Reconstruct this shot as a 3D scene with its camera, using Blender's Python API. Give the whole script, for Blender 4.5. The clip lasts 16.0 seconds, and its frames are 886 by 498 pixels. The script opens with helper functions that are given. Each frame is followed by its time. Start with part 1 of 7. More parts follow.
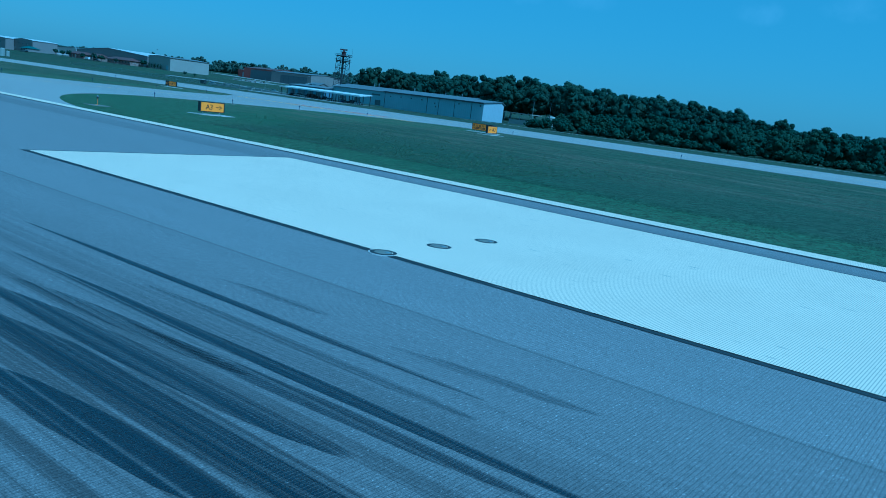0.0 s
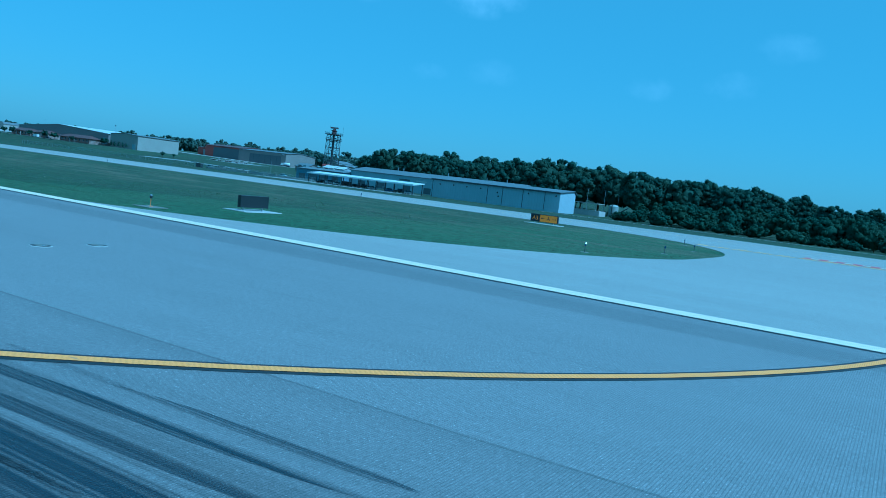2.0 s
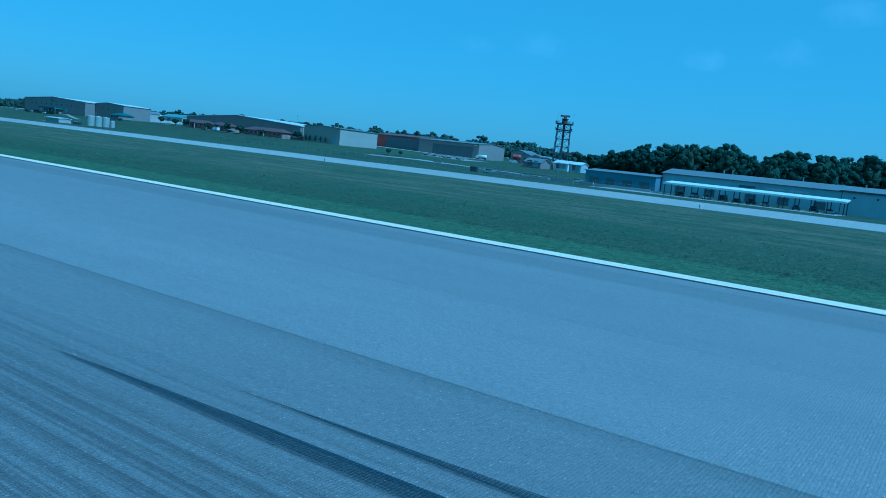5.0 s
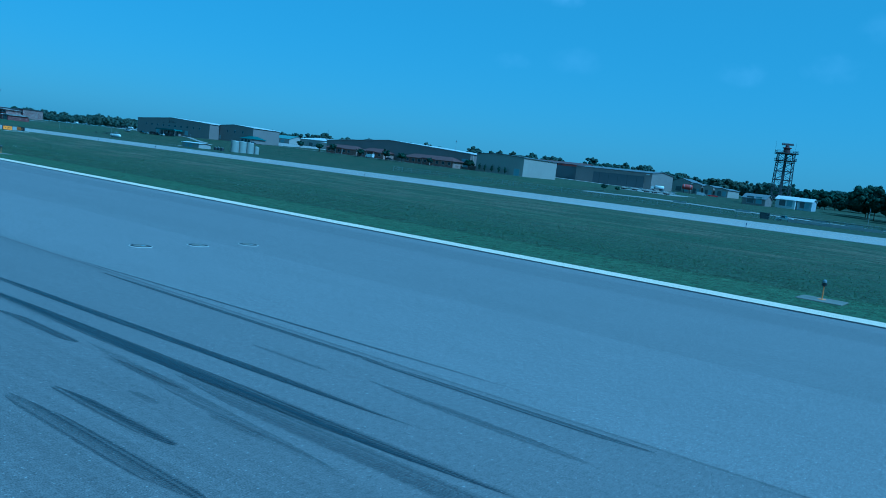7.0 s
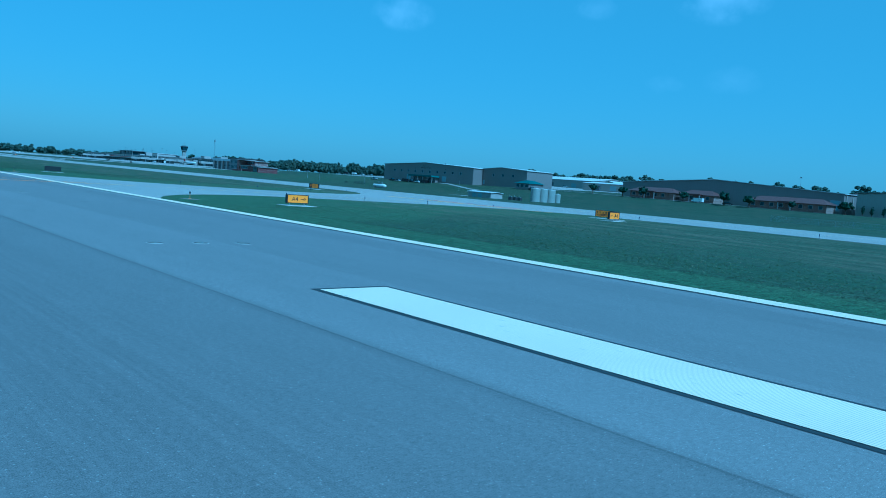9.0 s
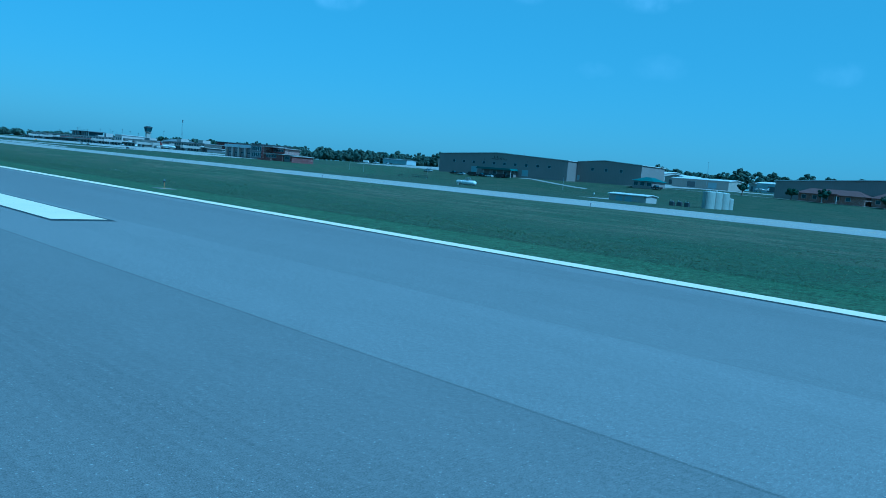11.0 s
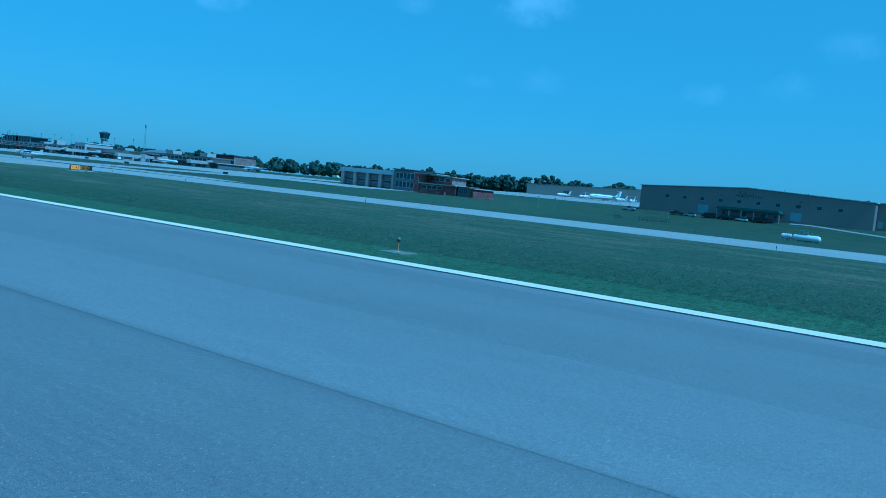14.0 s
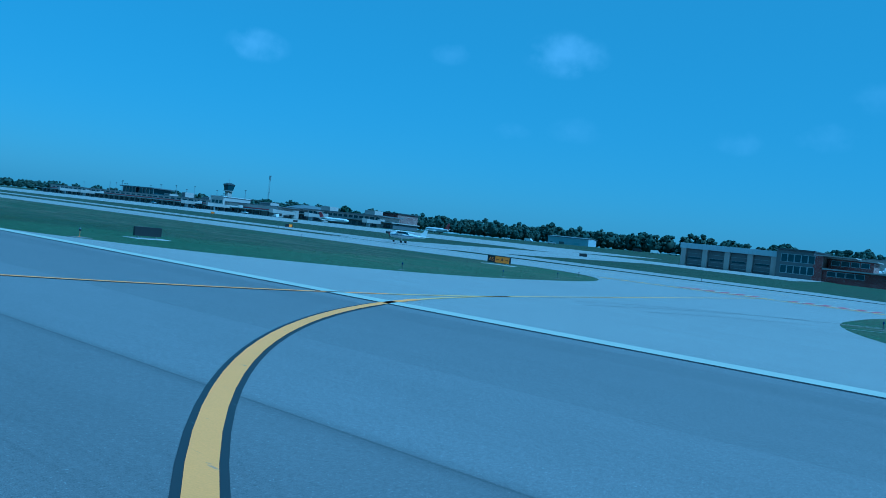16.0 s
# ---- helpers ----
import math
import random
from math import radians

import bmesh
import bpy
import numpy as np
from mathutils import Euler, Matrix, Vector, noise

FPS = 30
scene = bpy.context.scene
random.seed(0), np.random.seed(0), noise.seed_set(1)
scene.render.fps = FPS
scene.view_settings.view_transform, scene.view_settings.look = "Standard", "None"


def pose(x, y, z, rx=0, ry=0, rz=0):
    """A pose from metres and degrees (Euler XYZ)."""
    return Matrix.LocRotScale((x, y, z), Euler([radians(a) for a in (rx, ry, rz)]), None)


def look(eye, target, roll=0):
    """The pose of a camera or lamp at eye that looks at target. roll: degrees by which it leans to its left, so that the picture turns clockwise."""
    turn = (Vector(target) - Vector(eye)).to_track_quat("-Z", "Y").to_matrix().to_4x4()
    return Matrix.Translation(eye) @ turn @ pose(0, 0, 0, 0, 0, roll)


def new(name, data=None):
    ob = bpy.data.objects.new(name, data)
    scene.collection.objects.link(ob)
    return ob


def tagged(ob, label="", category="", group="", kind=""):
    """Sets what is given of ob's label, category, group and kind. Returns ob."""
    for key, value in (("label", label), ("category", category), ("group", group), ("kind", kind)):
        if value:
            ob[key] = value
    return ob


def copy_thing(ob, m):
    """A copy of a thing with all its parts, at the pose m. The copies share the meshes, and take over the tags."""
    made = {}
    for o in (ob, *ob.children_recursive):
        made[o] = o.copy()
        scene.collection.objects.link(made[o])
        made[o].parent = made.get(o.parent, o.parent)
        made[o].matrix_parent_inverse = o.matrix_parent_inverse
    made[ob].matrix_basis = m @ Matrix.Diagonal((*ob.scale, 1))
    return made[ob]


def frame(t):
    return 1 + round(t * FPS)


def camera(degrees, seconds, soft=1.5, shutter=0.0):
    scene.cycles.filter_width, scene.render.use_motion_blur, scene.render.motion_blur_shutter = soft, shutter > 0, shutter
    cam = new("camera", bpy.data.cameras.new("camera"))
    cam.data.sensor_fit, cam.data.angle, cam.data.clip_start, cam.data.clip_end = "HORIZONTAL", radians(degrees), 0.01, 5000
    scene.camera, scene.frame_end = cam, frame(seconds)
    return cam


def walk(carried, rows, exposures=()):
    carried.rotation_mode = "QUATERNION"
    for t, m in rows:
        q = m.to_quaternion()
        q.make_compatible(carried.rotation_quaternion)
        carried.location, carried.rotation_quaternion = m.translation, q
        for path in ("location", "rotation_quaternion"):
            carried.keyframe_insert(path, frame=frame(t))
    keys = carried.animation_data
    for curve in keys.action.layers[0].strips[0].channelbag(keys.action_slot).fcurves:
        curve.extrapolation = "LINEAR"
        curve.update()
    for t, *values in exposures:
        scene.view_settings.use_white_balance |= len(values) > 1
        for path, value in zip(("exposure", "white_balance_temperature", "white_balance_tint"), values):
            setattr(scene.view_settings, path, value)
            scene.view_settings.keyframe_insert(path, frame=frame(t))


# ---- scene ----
cam = camera(60.0, 16.0, soft=0.6)

# The whole place is laid out in metres and built at this share of its size.
K = 0.56
# seconds, place of the camera, yaw, pitch, roll
PATH = [
    (0, -183.676, 0.763, 1.4507, 37.087, -10.582, 7.097),
    (0.3, -190.306, 0.845, 1.4344, 33.840, -10.934, 7.631),
    (0.5, -194.739, 0.934, 1.4187, 32.531, -9.764, 8.016),
    (0.6, -196.981, 0.892, 1.4292, 32.051, -8.987, 8.017),
    (1, -206.061, 0.869, 1.4359, 30.974, -6.019, 7.845),
    (1.5, -217.685, 0.870, 1.4420, 30.479, -4.401, 7.213),
    (2, -229.598, 0.885, 1.4574, 30.992, -4.642, 6.791),
    (2.5, -241.728, 0.944, 1.4526, 32.469, -5.418, 6.373),
    (3, -254.607, 0.867, 1.4469, 33.607, -6.100, 6.118),
    (3.5, -267.927, 1.083, 1.4039, 34.279, -6.547, 6.127),
    (4, -281.014, 0.928, 1.4163, 34.867, -6.973, 6.104),
    (6.3, -346.244, 0.737, 1.4387, 33.633, -5.887, 6.524),
    (6.5, -352.099, 0.648, 1.4495, 33.943, -5.629, 6.787),
    (7, -367.267, 0.681, 1.4399, 36.966, -6.047, 6.509),
    (7.5, -382.760, 0.757, 1.4367, 41.516, -5.855, 6.224),
    (8, -398.515, 0.826, 1.4235, 44.560, -4.184, 5.937),
    (8.2, -404.909, 0.888, 1.4204, 45.336, -3.751, 5.915),
    (8.5, -414.595, 0.931, 1.4127, 46.596, -3.564, 5.308),
    (8.7, -421.109, 0.964, 1.4166, 47.387, -3.994, 5.051),
    (9, -430.952, 0.978, 1.4236, 48.422, -4.802, 4.396),
    (9.5, -447.336, 0.966, 1.4334, 48.506, -5.808, 4.070),
    (12, -531.549, 0.966, 1.4574, 38.684, -5.015, 5.343),
    (12.5, -549.280, 0.964, 1.4650, 37.121, -4.857, 5.288),
    (13, -567.153, 0.955, 1.4620, 35.816, -4.681, 5.573),
    (13.5, -585.256, 0.934, 1.4535, 35.062, -4.533, 5.566),
    (14, -603.690, 0.917, 1.4481, 34.927, -4.291, 5.630),
    (14.5, -622.481, 0.919, 1.4589, 34.908, -4.040, 5.636),
    (15, -641.570, 0.904, 1.4470, 35.197, -3.917, 5.559),
    (15.5, -660.898, 0.900, 1.4469, 36.521, -3.196, 5.596),
    (16, -680.318, 0.908, 1.4583, 37.628, -1.030, 6.295),
]

# seconds, stops, white point, tint
EXPOSURE = [(0.0, -0.3, 3060, -20), (1.0, -0.15, 3100, -20), (1.5, -0.22, 3070, -20), (2.0, 0.05, 3150, -22), (2.5, 0.15, 3150, -23), (3.5, -0.02, 3110, -22), (4.0, 0.12, 3130, -21), (6.5, -0.4, 2990, -19), (7.0, -0.25, 3060, -19),
            (8.0, -0.05, 3110, -20), (12.0, -0.05, 3130, -21), (13.0, -0.03, 3100, -20), (14.0, -0.12, 3070, -19), (14.5, -0.25, 3070, -18), (15.0, -0.32, 3050, -17), (15.5, -0.25, 3080, -17), (16.0, -0.32, 3040, -17)]


def gaze(x, y, z, yaw, pitch, roll):
    return pose(x, y, z, 90 + pitch, 0, yaw) @ pose(0, 0, 0, 0, 0, roll)


walk(cam, [(row[0], gaze(*row[1:])) for row in PATH], exposures=EXPOSURE)

# ---------------------------------------------------------------- light
SUN_WAY = Vector((0.85, -0.04, 1.10)).normalized()
world = bpy.data.worlds.new("sky")
scene.world = world
world.use_nodes = True
wn, wl = world.node_tree.nodes, world.node_tree.links
background = wn["Background"]
sky = wn.new("ShaderNodeTexSky")
sky.sky_type = "NISHITA"
sky.sun_disc = False
sky.sun_elevation = math.asin(SUN_WAY.z)
sky.sun_rotation = math.atan2(SUN_WAY.x, SUN_WAY.y)
sky.air_density, sky.dust_density, sky.ozone_density, sky.altitude = 1.0, 2.0, 1.0, 300
background.inputs["Strength"].default_value = 0.085
# small fair-weather clouds: azimuth to the left of +y, height over the horizon, size in degrees, strength
CLOUDS = [(52.6, 11.9, 2.5, 0.30), (30.2, 13.9, 3.4, 0.34), (38.6, 13.2, 1.8, 0.13), (28.9, 8.6, 2.2, 0.10),
          (12.0, 9.2, 2.2, 0.12), (8.6, 11.8, 2.4, 0.12), (33.5, 8.1, 1.6, 0.10), (17.6, 8.6, 2.0, 0.12)]
wcoord = wn.new("ShaderNodeTexCoord")
wnoise = wn.new("ShaderNodeTexNoise")
wnoise.inputs["Scale"].default_value, wnoise.inputs["Detail"].default_value = 34, 5
wl.new(wcoord.outputs["Generated"], wnoise.inputs["Vector"])


def wmath(op, a, b=None, clamp=False):
    n = wn.new("ShaderNodeMath")
    n.operation, n.use_clamp = op, clamp
    for i, v in enumerate((a, b)):
        if v is None:
            continue
        if isinstance(v, (int, float)):
            n.inputs[i].default_value = v
        else:
            wl.new(v, n.inputs[i])
    return n.outputs[0]


cover = None
wobble = wmath("MULTIPLY", wmath("SUBTRACT", wnoise.outputs["Fac"], 0.5), 2.4)
for az, el, size, strength in CLOUDS:
    a, e = radians(az), radians(el)
    sub = wn.new("ShaderNodeVectorMath")
    sub.operation = "SUBTRACT"
    wl.new(wcoord.outputs["Generated"], sub.inputs[0])
    sub.inputs[1].default_value = (-math.sin(a) * math.cos(e), math.cos(a) * math.cos(e), math.sin(e))
    flat = wn.new("ShaderNodeVectorMath")
    flat.operation = "MULTIPLY"
    wl.new(sub.outputs[0], flat.inputs[0])
    flat.inputs[1].default_value = (1, 1, 1.9)
    size_n = wn.new("ShaderNodeVectorMath")
    size_n.operation = "LENGTH"
    wl.new(flat.outputs[0], size_n.inputs[0])
    near = wmath("SUBTRACT", 1.0, wmath("DIVIDE", size_n.outputs["Value"], radians(size)))
    puff = wmath("MULTIPLY", wmath("ADD", wmath("MULTIPLY", near, 1.1), wobble), 0.9, clamp=True)
    puff = wmath("MULTIPLY", wmath("MULTIPLY", puff, wmath("MULTIPLY", near, 3.0, clamp=True), clamp=True), strength)
    cover = puff if cover is None else wmath("MAXIMUM", cover, puff)
wmix = wn.new("ShaderNodeMixRGB")
wl.new(cover, wmix.inputs[0])
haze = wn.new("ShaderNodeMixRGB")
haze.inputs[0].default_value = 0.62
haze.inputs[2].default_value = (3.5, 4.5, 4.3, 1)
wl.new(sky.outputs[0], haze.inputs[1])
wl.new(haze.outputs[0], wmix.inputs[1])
wmix.inputs[2].default_value = (7.5, 7.6, 7.8, 1)
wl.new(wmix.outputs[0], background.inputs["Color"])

sun = new("sun", bpy.data.lights.new("sun", "SUN"))
sun.data.energy, sun.data.angle, sun.data.color = 3.5, radians(0.53), (1.0, 0.95, 0.88)
sun.matrix_world = look(SUN_WAY * 100, (0, 0, 0))

# ---------------------------------------------------------------- plan
TAXI = (82.0, 111.0)
# connectors: middle, half width, and for the lead-off lines: their line along the connector, then start and radius to both sides
CROSSINGS = [(-409.0, 12.0, -408.5, 31.5, 30.2, 30.3, 32.0), (-851.0, 10.2, -849.2, 32.0, 31.5, 31.5, 36.0), (-1234.3, 10.4, -1234.7, 33.0, 33.1, 33.0, 57.0)]
# how each connector widens: its reach and the length of its curve, towards the runway and towards the taxiway, +x side then -x side
FLARES = {-409.0: ((38, 27.1, 12, 20), (31, 27.1, 24, 26)), -851.0: ((24, 23.1, 12, 20), (24, 27.1, 38, 30)), -1234.3: ((39, 33.1, 12, 20), (31, 27.1, 24, 26))}

# ---------------------------------------------------------------- materials


class Mat:
    """A node material with a small vocabulary for building it."""

    def __init__(self, name, rough=0.8, metal=0.0, spec=0.5):
        self.m = bpy.data.materials.new(name)
        self.m.use_nodes = True
        self.n, self.l = self.m.node_tree.nodes, self.m.node_tree.links
        self.b = self.n["Principled BSDF"]
        self.b.inputs["Roughness"].default_value = rough
        self.b.inputs["Metallic"].default_value = metal
        self.b.inputs["Specular IOR Level"].default_value = spec
        self.co = self.n.new("ShaderNodeTexCoord").outputs["Object"]

    def put(self, socket, v):
        if isinstance(v, (int, float)):
            socket.default_value = v
        elif isinstance(v, (tuple, list)):
            socket.default_value = (*v, 1) if len(v) == 3 and socket.type == "RGBA" else v
        else:
            self.l.new(v, socket)

    def math(self, op, a, b=0.0, clamp=False):
        n = self.n.new("ShaderNodeMath")
        n.operation, n.use_clamp = op, clamp
        self.put(n.inputs[0], a)
        self.put(n.inputs[1], b)
        return n.outputs[0]

    def stretch(self, s):
        n = self.n.new("ShaderNodeMapping")
        self.l.new(self.co, n.inputs["Vector"])
        n.inputs["Scale"].default_value = s
        return n.outputs[0]

    def noise(self, scale, detail=3, vector=None, rough=0.55):
        n = self.n.new("ShaderNodeTexNoise")
        n.inputs["Scale"].default_value, n.inputs["Detail"].default_value = scale, detail
        n.inputs["Roughness"].default_value = rough
        self.l.new(vector or self.co, n.inputs["Vector"])
        return n.outputs["Fac"]

    def axis(self, i):
        n = self.n.new("ShaderNodeSeparateXYZ")
        self.l.new(self.co, n.inputs[0])
        return n.outputs[i]

    def ramp(self, v, lo, hi, a=0.0, b=1.0):
        n = self.n.new("ShaderNodeMapRange")
        n.interpolation_type = "SMOOTHSTEP"
        self.put(n.inputs[0], v)
        for i, q in enumerate((lo, hi, a, b)):
            n.inputs[1 + i].default_value = q
        return n.outputs[0]

    def mix(self, fac, a, b, mode="MIX"):
        n = self.n.new("ShaderNodeMixRGB")
        n.blend_type = mode
        self.put(n.inputs[0], fac)
        self.put(n.inputs[1], a)
        self.put(n.inputs[2], b)
        return n.outputs[0]

    def grey(self, v):
        n = self.n.new("ShaderNodeCombineXYZ")
        for i in range(3):
            self.put(n.inputs[i], v)
        return n.outputs[0]

    def colour(self, v):
        self.put(self.b.inputs["Base Color"], v)
        return self

    def rand(self):
        return self.n.new("ShaderNodeObjectInfo").outputs["Random"]

    def island(self):
        return self.n.new("ShaderNodeNewGeometry").outputs["Random Per Island"]

    def bump(self, height, strength=0.3, distance=0.02):
        n = self.n.new("ShaderNodeBump")
        n.inputs["Strength"].default_value, n.inputs["Distance"].default_value = strength, distance
        self.put(n.inputs["Height"], height)
        self.l.new(n.outputs[0], self.b.inputs["Normal"])
        return self


def plain(name, col, rough=0.7, metal=0.0, var=0.18, big=0.35, fine=9.0, bump=0.15, spec=0.5):
    """A surface with stains at two scales and fine relief."""
    m = Mat(name, rough, metal, spec)
    a, b = m.noise(big, 4), m.noise(fine, 3)
    v = m.math("ADD", m.math("MULTIPLY", m.math("SUBTRACT", a, 0.5), var * 2), m.math("MULTIPLY", m.math("SUBTRACT", b, 0.5), var))
    v = m.math("ADD", v, 1.0)
    m.colour(m.mix(1.0, col, m.grey(v), "MULTIPLY"))
    m.put(m.b.inputs["Roughness"], m.math("ADD", m.math("MULTIPLY", m.math("SUBTRACT", a, 0.5), 0.25), rough, clamp=True))
    if bump:
        m.bump(b, bump, 0.02)
    return m.m


def siding(name, col, pitch=0.9, rough=0.5, var=0.12):
    """Ribbed metal wall sheet with upright seams."""
    m = Mat(name, rough)
    along = m.math("ADD", m.axis(0), m.axis(1))
    rib = m.math("PINGPONG", m.math("DIVIDE", along, pitch), 0.5)
    a, b = m.noise(0.12, 3), m.noise(1.2, 3, m.stretch((1, 1, 0.15)))
    v = m.math("ADD", m.math("MULTIPLY", m.math("SUBTRACT", a, 0.5), var * 2), m.math("MULTIPLY", m.math("SUBTRACT", b, 0.5), var))
    v = m.math("ADD", v, m.ramp(rib, 0.0, 0.08, 0.84, 1.0))
    m.colour(m.mix(1.0, col, m.grey(v), "MULTIPLY"))
    m.bump(m.ramp(rib, 0.0, 0.1), 0.4, 0.03)
    return m.m


def pavement(name, col, grooves=True, rubber=False):
    m = Mat(name, 0.72, spec=0.35)
    grain, coarse = m.noise(70, 2), m.noise(9, 4)
    big = m.noise(0.05, 4, m.stretch((0.25, 1, 1)))
    mid = m.noise(0.5, 4, m.stretch((0.12, 1, 1)))
    speck = m.noise(24, 4, m.stretch((1, 0.45, 1)), 0.85)
    v = 1.0
    for n, amount in ((grain, 1.7), (speck, 1.3), (coarse, 0.3), (big, 0.34), (mid, 0.2), (m.noise(1.6, 5, m.stretch((0.4, 1, 1)), 0.7), 0.22)):
        v = m.math("ADD", v, m.math("MULTIPLY", m.math("SUBTRACT", n, 0.5), amount))
    # pale chips of aggregate
    chip = m.noise(38, 2, m.stretch((1, 0.6, 1)), 0.5)
    v = m.math("ADD", v, m.ramp(chip, 0.64, 0.72, 0.0, 1.0))
    v = m.math("MAXIMUM", v, 0.25)
    x, y = m.axis(0), m.axis(1)
    if grooves:
        cut = m.math("PINGPONG", m.math("DIVIDE", x, 0.0381), 0.5)
        groove = m.ramp(cut, 0.02, 0.24, 0.0, 1.0)
        deep = m.ramp(x, -680, -440, 0.03, 0.26)
        tall = m.ramp(x, -680, -440, 0.25, 1.0)
        v = m.math("MULTIPLY", v, m.math("ADD", m.math("MULTIPLY", m.math("SUBTRACT", groove, 0.7), deep), 1.0))
        m.bump(m.math("ADD", m.math("MULTIPLY", groove, tall), m.math("MULTIPLY", grain, 0.8)), 0.22, 0.006)
    else:
        m.bump(grain, 0.3, 0.008)
    if rubber:
        wav = m.math("ADD", y, m.math("MULTIPLY", m.math("SUBTRACT", m.noise(0.03, 2), 0.5), 0.12))
        # paving lanes of slightly different age, the near one also darkened for window vignetting
        v = m.math("MULTIPLY", v, m.math("ADD", m.math("MULTIPLY", m.ramp(wav, 8.6, 8.72), m.math("SUBTRACT", m.ramp(x, -600, -500, 0.16, 0.19), m.ramp(x, -450, -400, 0.0, 0.11))), m.math("ADD", m.ramp(x, -620, -500, 0.79, 0.82), m.ramp(x, -450, -400, 0.0, 0.09))))
        lane = m.math("MULTIPLY", m.ramp(wav, 13.3, 13.5), m.ramp(x, -480, -640, 0.0, 0.10))
        strip = m.math("MULTIPLY", m.ramp(wav, 18.7, 19.1), m.ramp(x, -760, -480, 0.07, 0.20))
        v = m.math("MULTIPLY", v, m.math("SUBTRACT", 1.03, m.math("ADD", lane, strip)))
        v = m.math("MULTIPLY", v, m.ramp(wav, 20.5, 20.9, 1.0, 1.15))
        # the sealed joint, with a dark band of worked-in rubber on its near side
        joint = m.math("ABSOLUTE", m.math("SUBTRACT", wav, 8.65))
        v = m.math("MULTIPLY", v, m.ramp(joint, 0.012, 0.045, 0.72, 1.0))
        soot = m.math("MULTIPLY", m.ramp(joint, 0.3, 0.03), m.math("ADD", m.math("MULTIPLY", m.ramp(x, -650, -690, 0.0, 0.14), m.ramp(x, -900, -830)), m.ramp(x, -1060, -1100, 0.0, 0.16)))
        v = m.math("MULTIPLY", v, m.math("SUBTRACT", 1.0, soot))
        band = m.math("MULTIPLY", m.ramp(wav, 8.15, 8.6), m.ramp(wav, 8.7, 8.62))
        where = m.math("MULTIPLY", m.ramp(x, -600, -520, 0.08, 1.0), m.ramp(x, -430, -470, 0.25, 1.0))
        v = m.math("MULTIPLY", v, m.math("SUBTRACT", 1.0, m.math("MULTIPLY", m.math("MULTIPLY", band, where), 0.24)))
        far_joint = m.math("ABSOLUTE", m.math("SUBTRACT", wav, 13.4))
        v = m.math("MULTIPLY", v, m.ramp(far_joint, 0.01, 0.04, 0.88, 1.0))
        # tyre rubber along the wheel paths
        streak = m.noise(1.0, 5, m.stretch((0.02, 7.0, 1)), 0.75)
        path = m.math("MULTIPLY", m.ramp(y, 8.0, 4.6), m.ramp(y, -2.0, 2.0))
        along = m.math("ADD", m.math("MULTIPLY", m.ramp(x, -690, -500), 0.46), 0.14)
        wear = m.math("MULTIPLY", m.math("MULTIPLY", m.ramp(streak, 0.38, 0.62, 0.15, 1.0), path), along)
        v = m.math("MULTIPLY", v, m.math("SUBTRACT", 1.0, wear))
    m.colour(m.mix(1.0, col, m.grey(v), "MULTIPLY"))
    return m.m


def paint(name, col, grooves=True):
    m = Mat(name, 0.6, spec=0.4)
    wear, stain = m.noise(6, 5, m.stretch((0.35, 1.5, 1))), m.noise(0.4, 4)
    v = m.math("ADD", m.math("MULTIPLY", m.math("SUBTRACT", stain, 0.5), 0.22), 1.0)
    v = m.math("ADD", v, m.math("MULTIPLY", m.math("SUBTRACT", m.noise(40, 2), 0.5), 0.18))
    if grooves:
        cut = m.math("PINGPONG", m.math("DIVIDE", m.axis(0), 0.0381), 0.5)
        line = m.math("MULTIPLY", m.ramp(cut, 0.26, 0.04), m.ramp(m.axis(0), -960, -640, 0.03, 0.42))
        v = m.math("MULTIPLY", v, m.math("SUBTRACT", 1.05, line))
    c = m.mix(1.0, col, m.grey(v), "MULTIPLY")
    m.colour(m.mix(m.ramp(wear, 0.64, 0.74, 0.0, 0.55), c, (0.2, 0.2, 0.19)))
    return m.m


def rubber_mark(name, strength):
    """Tyre rubber in streaks along x, thinner towards its edges, the pavement showing between them."""
    m = Mat(name, 0.42)
    s = m.noise(1.0, 5, m.stretch((0.04, 15, 1)), 0.75)
    g = m.noise(60, 2)
    cut = m.math("PINGPONG", m.math("DIVIDE", m.axis(0), 0.0381), 0.5)
    sep = m.n.new("ShaderNodeSeparateXYZ")
    m.l.new(m.n.new("ShaderNodeTexCoord").outputs["Generated"], sep.inputs[0])
    across = m.math("PINGPONG", sep.outputs[1], 0.5)
    f = m.math("MULTIPLY", m.ramp(across, 0.02, 0.26), m.ramp(s, 0.36, 0.58, 0.25, 1.0))
    f = m.math("MULTIPLY", f, m.ramp(m.math("PINGPONG", sep.outputs[0], 0.5), -0.01, 0.03))
    f = m.math("MULTIPLY", f, m.ramp(g, 0.3, 0.55, 0.7, 1.0))
    f = m.math("MULTIPLY", f, m.ramp(cut, 0.0, 0.22, 0.45, 1.0))
    f = m.math("MULTIPLY", f, strength)
    m.colour((0.016, 0.021, 0.030))
    see = m.n.new("ShaderNodeBsdfTransparent")
    mixer = m.n.new("ShaderNodeMixShader")
    m.put(mixer.inputs[0], f)
    m.l.new(see.outputs[0], mixer.inputs[1])
    m.l.new(m.b.outputs[0], mixer.inputs[2])
    m.l.new(mixer.outputs[0], m.n["Material Output"].inputs["Surface"])
    return m.m


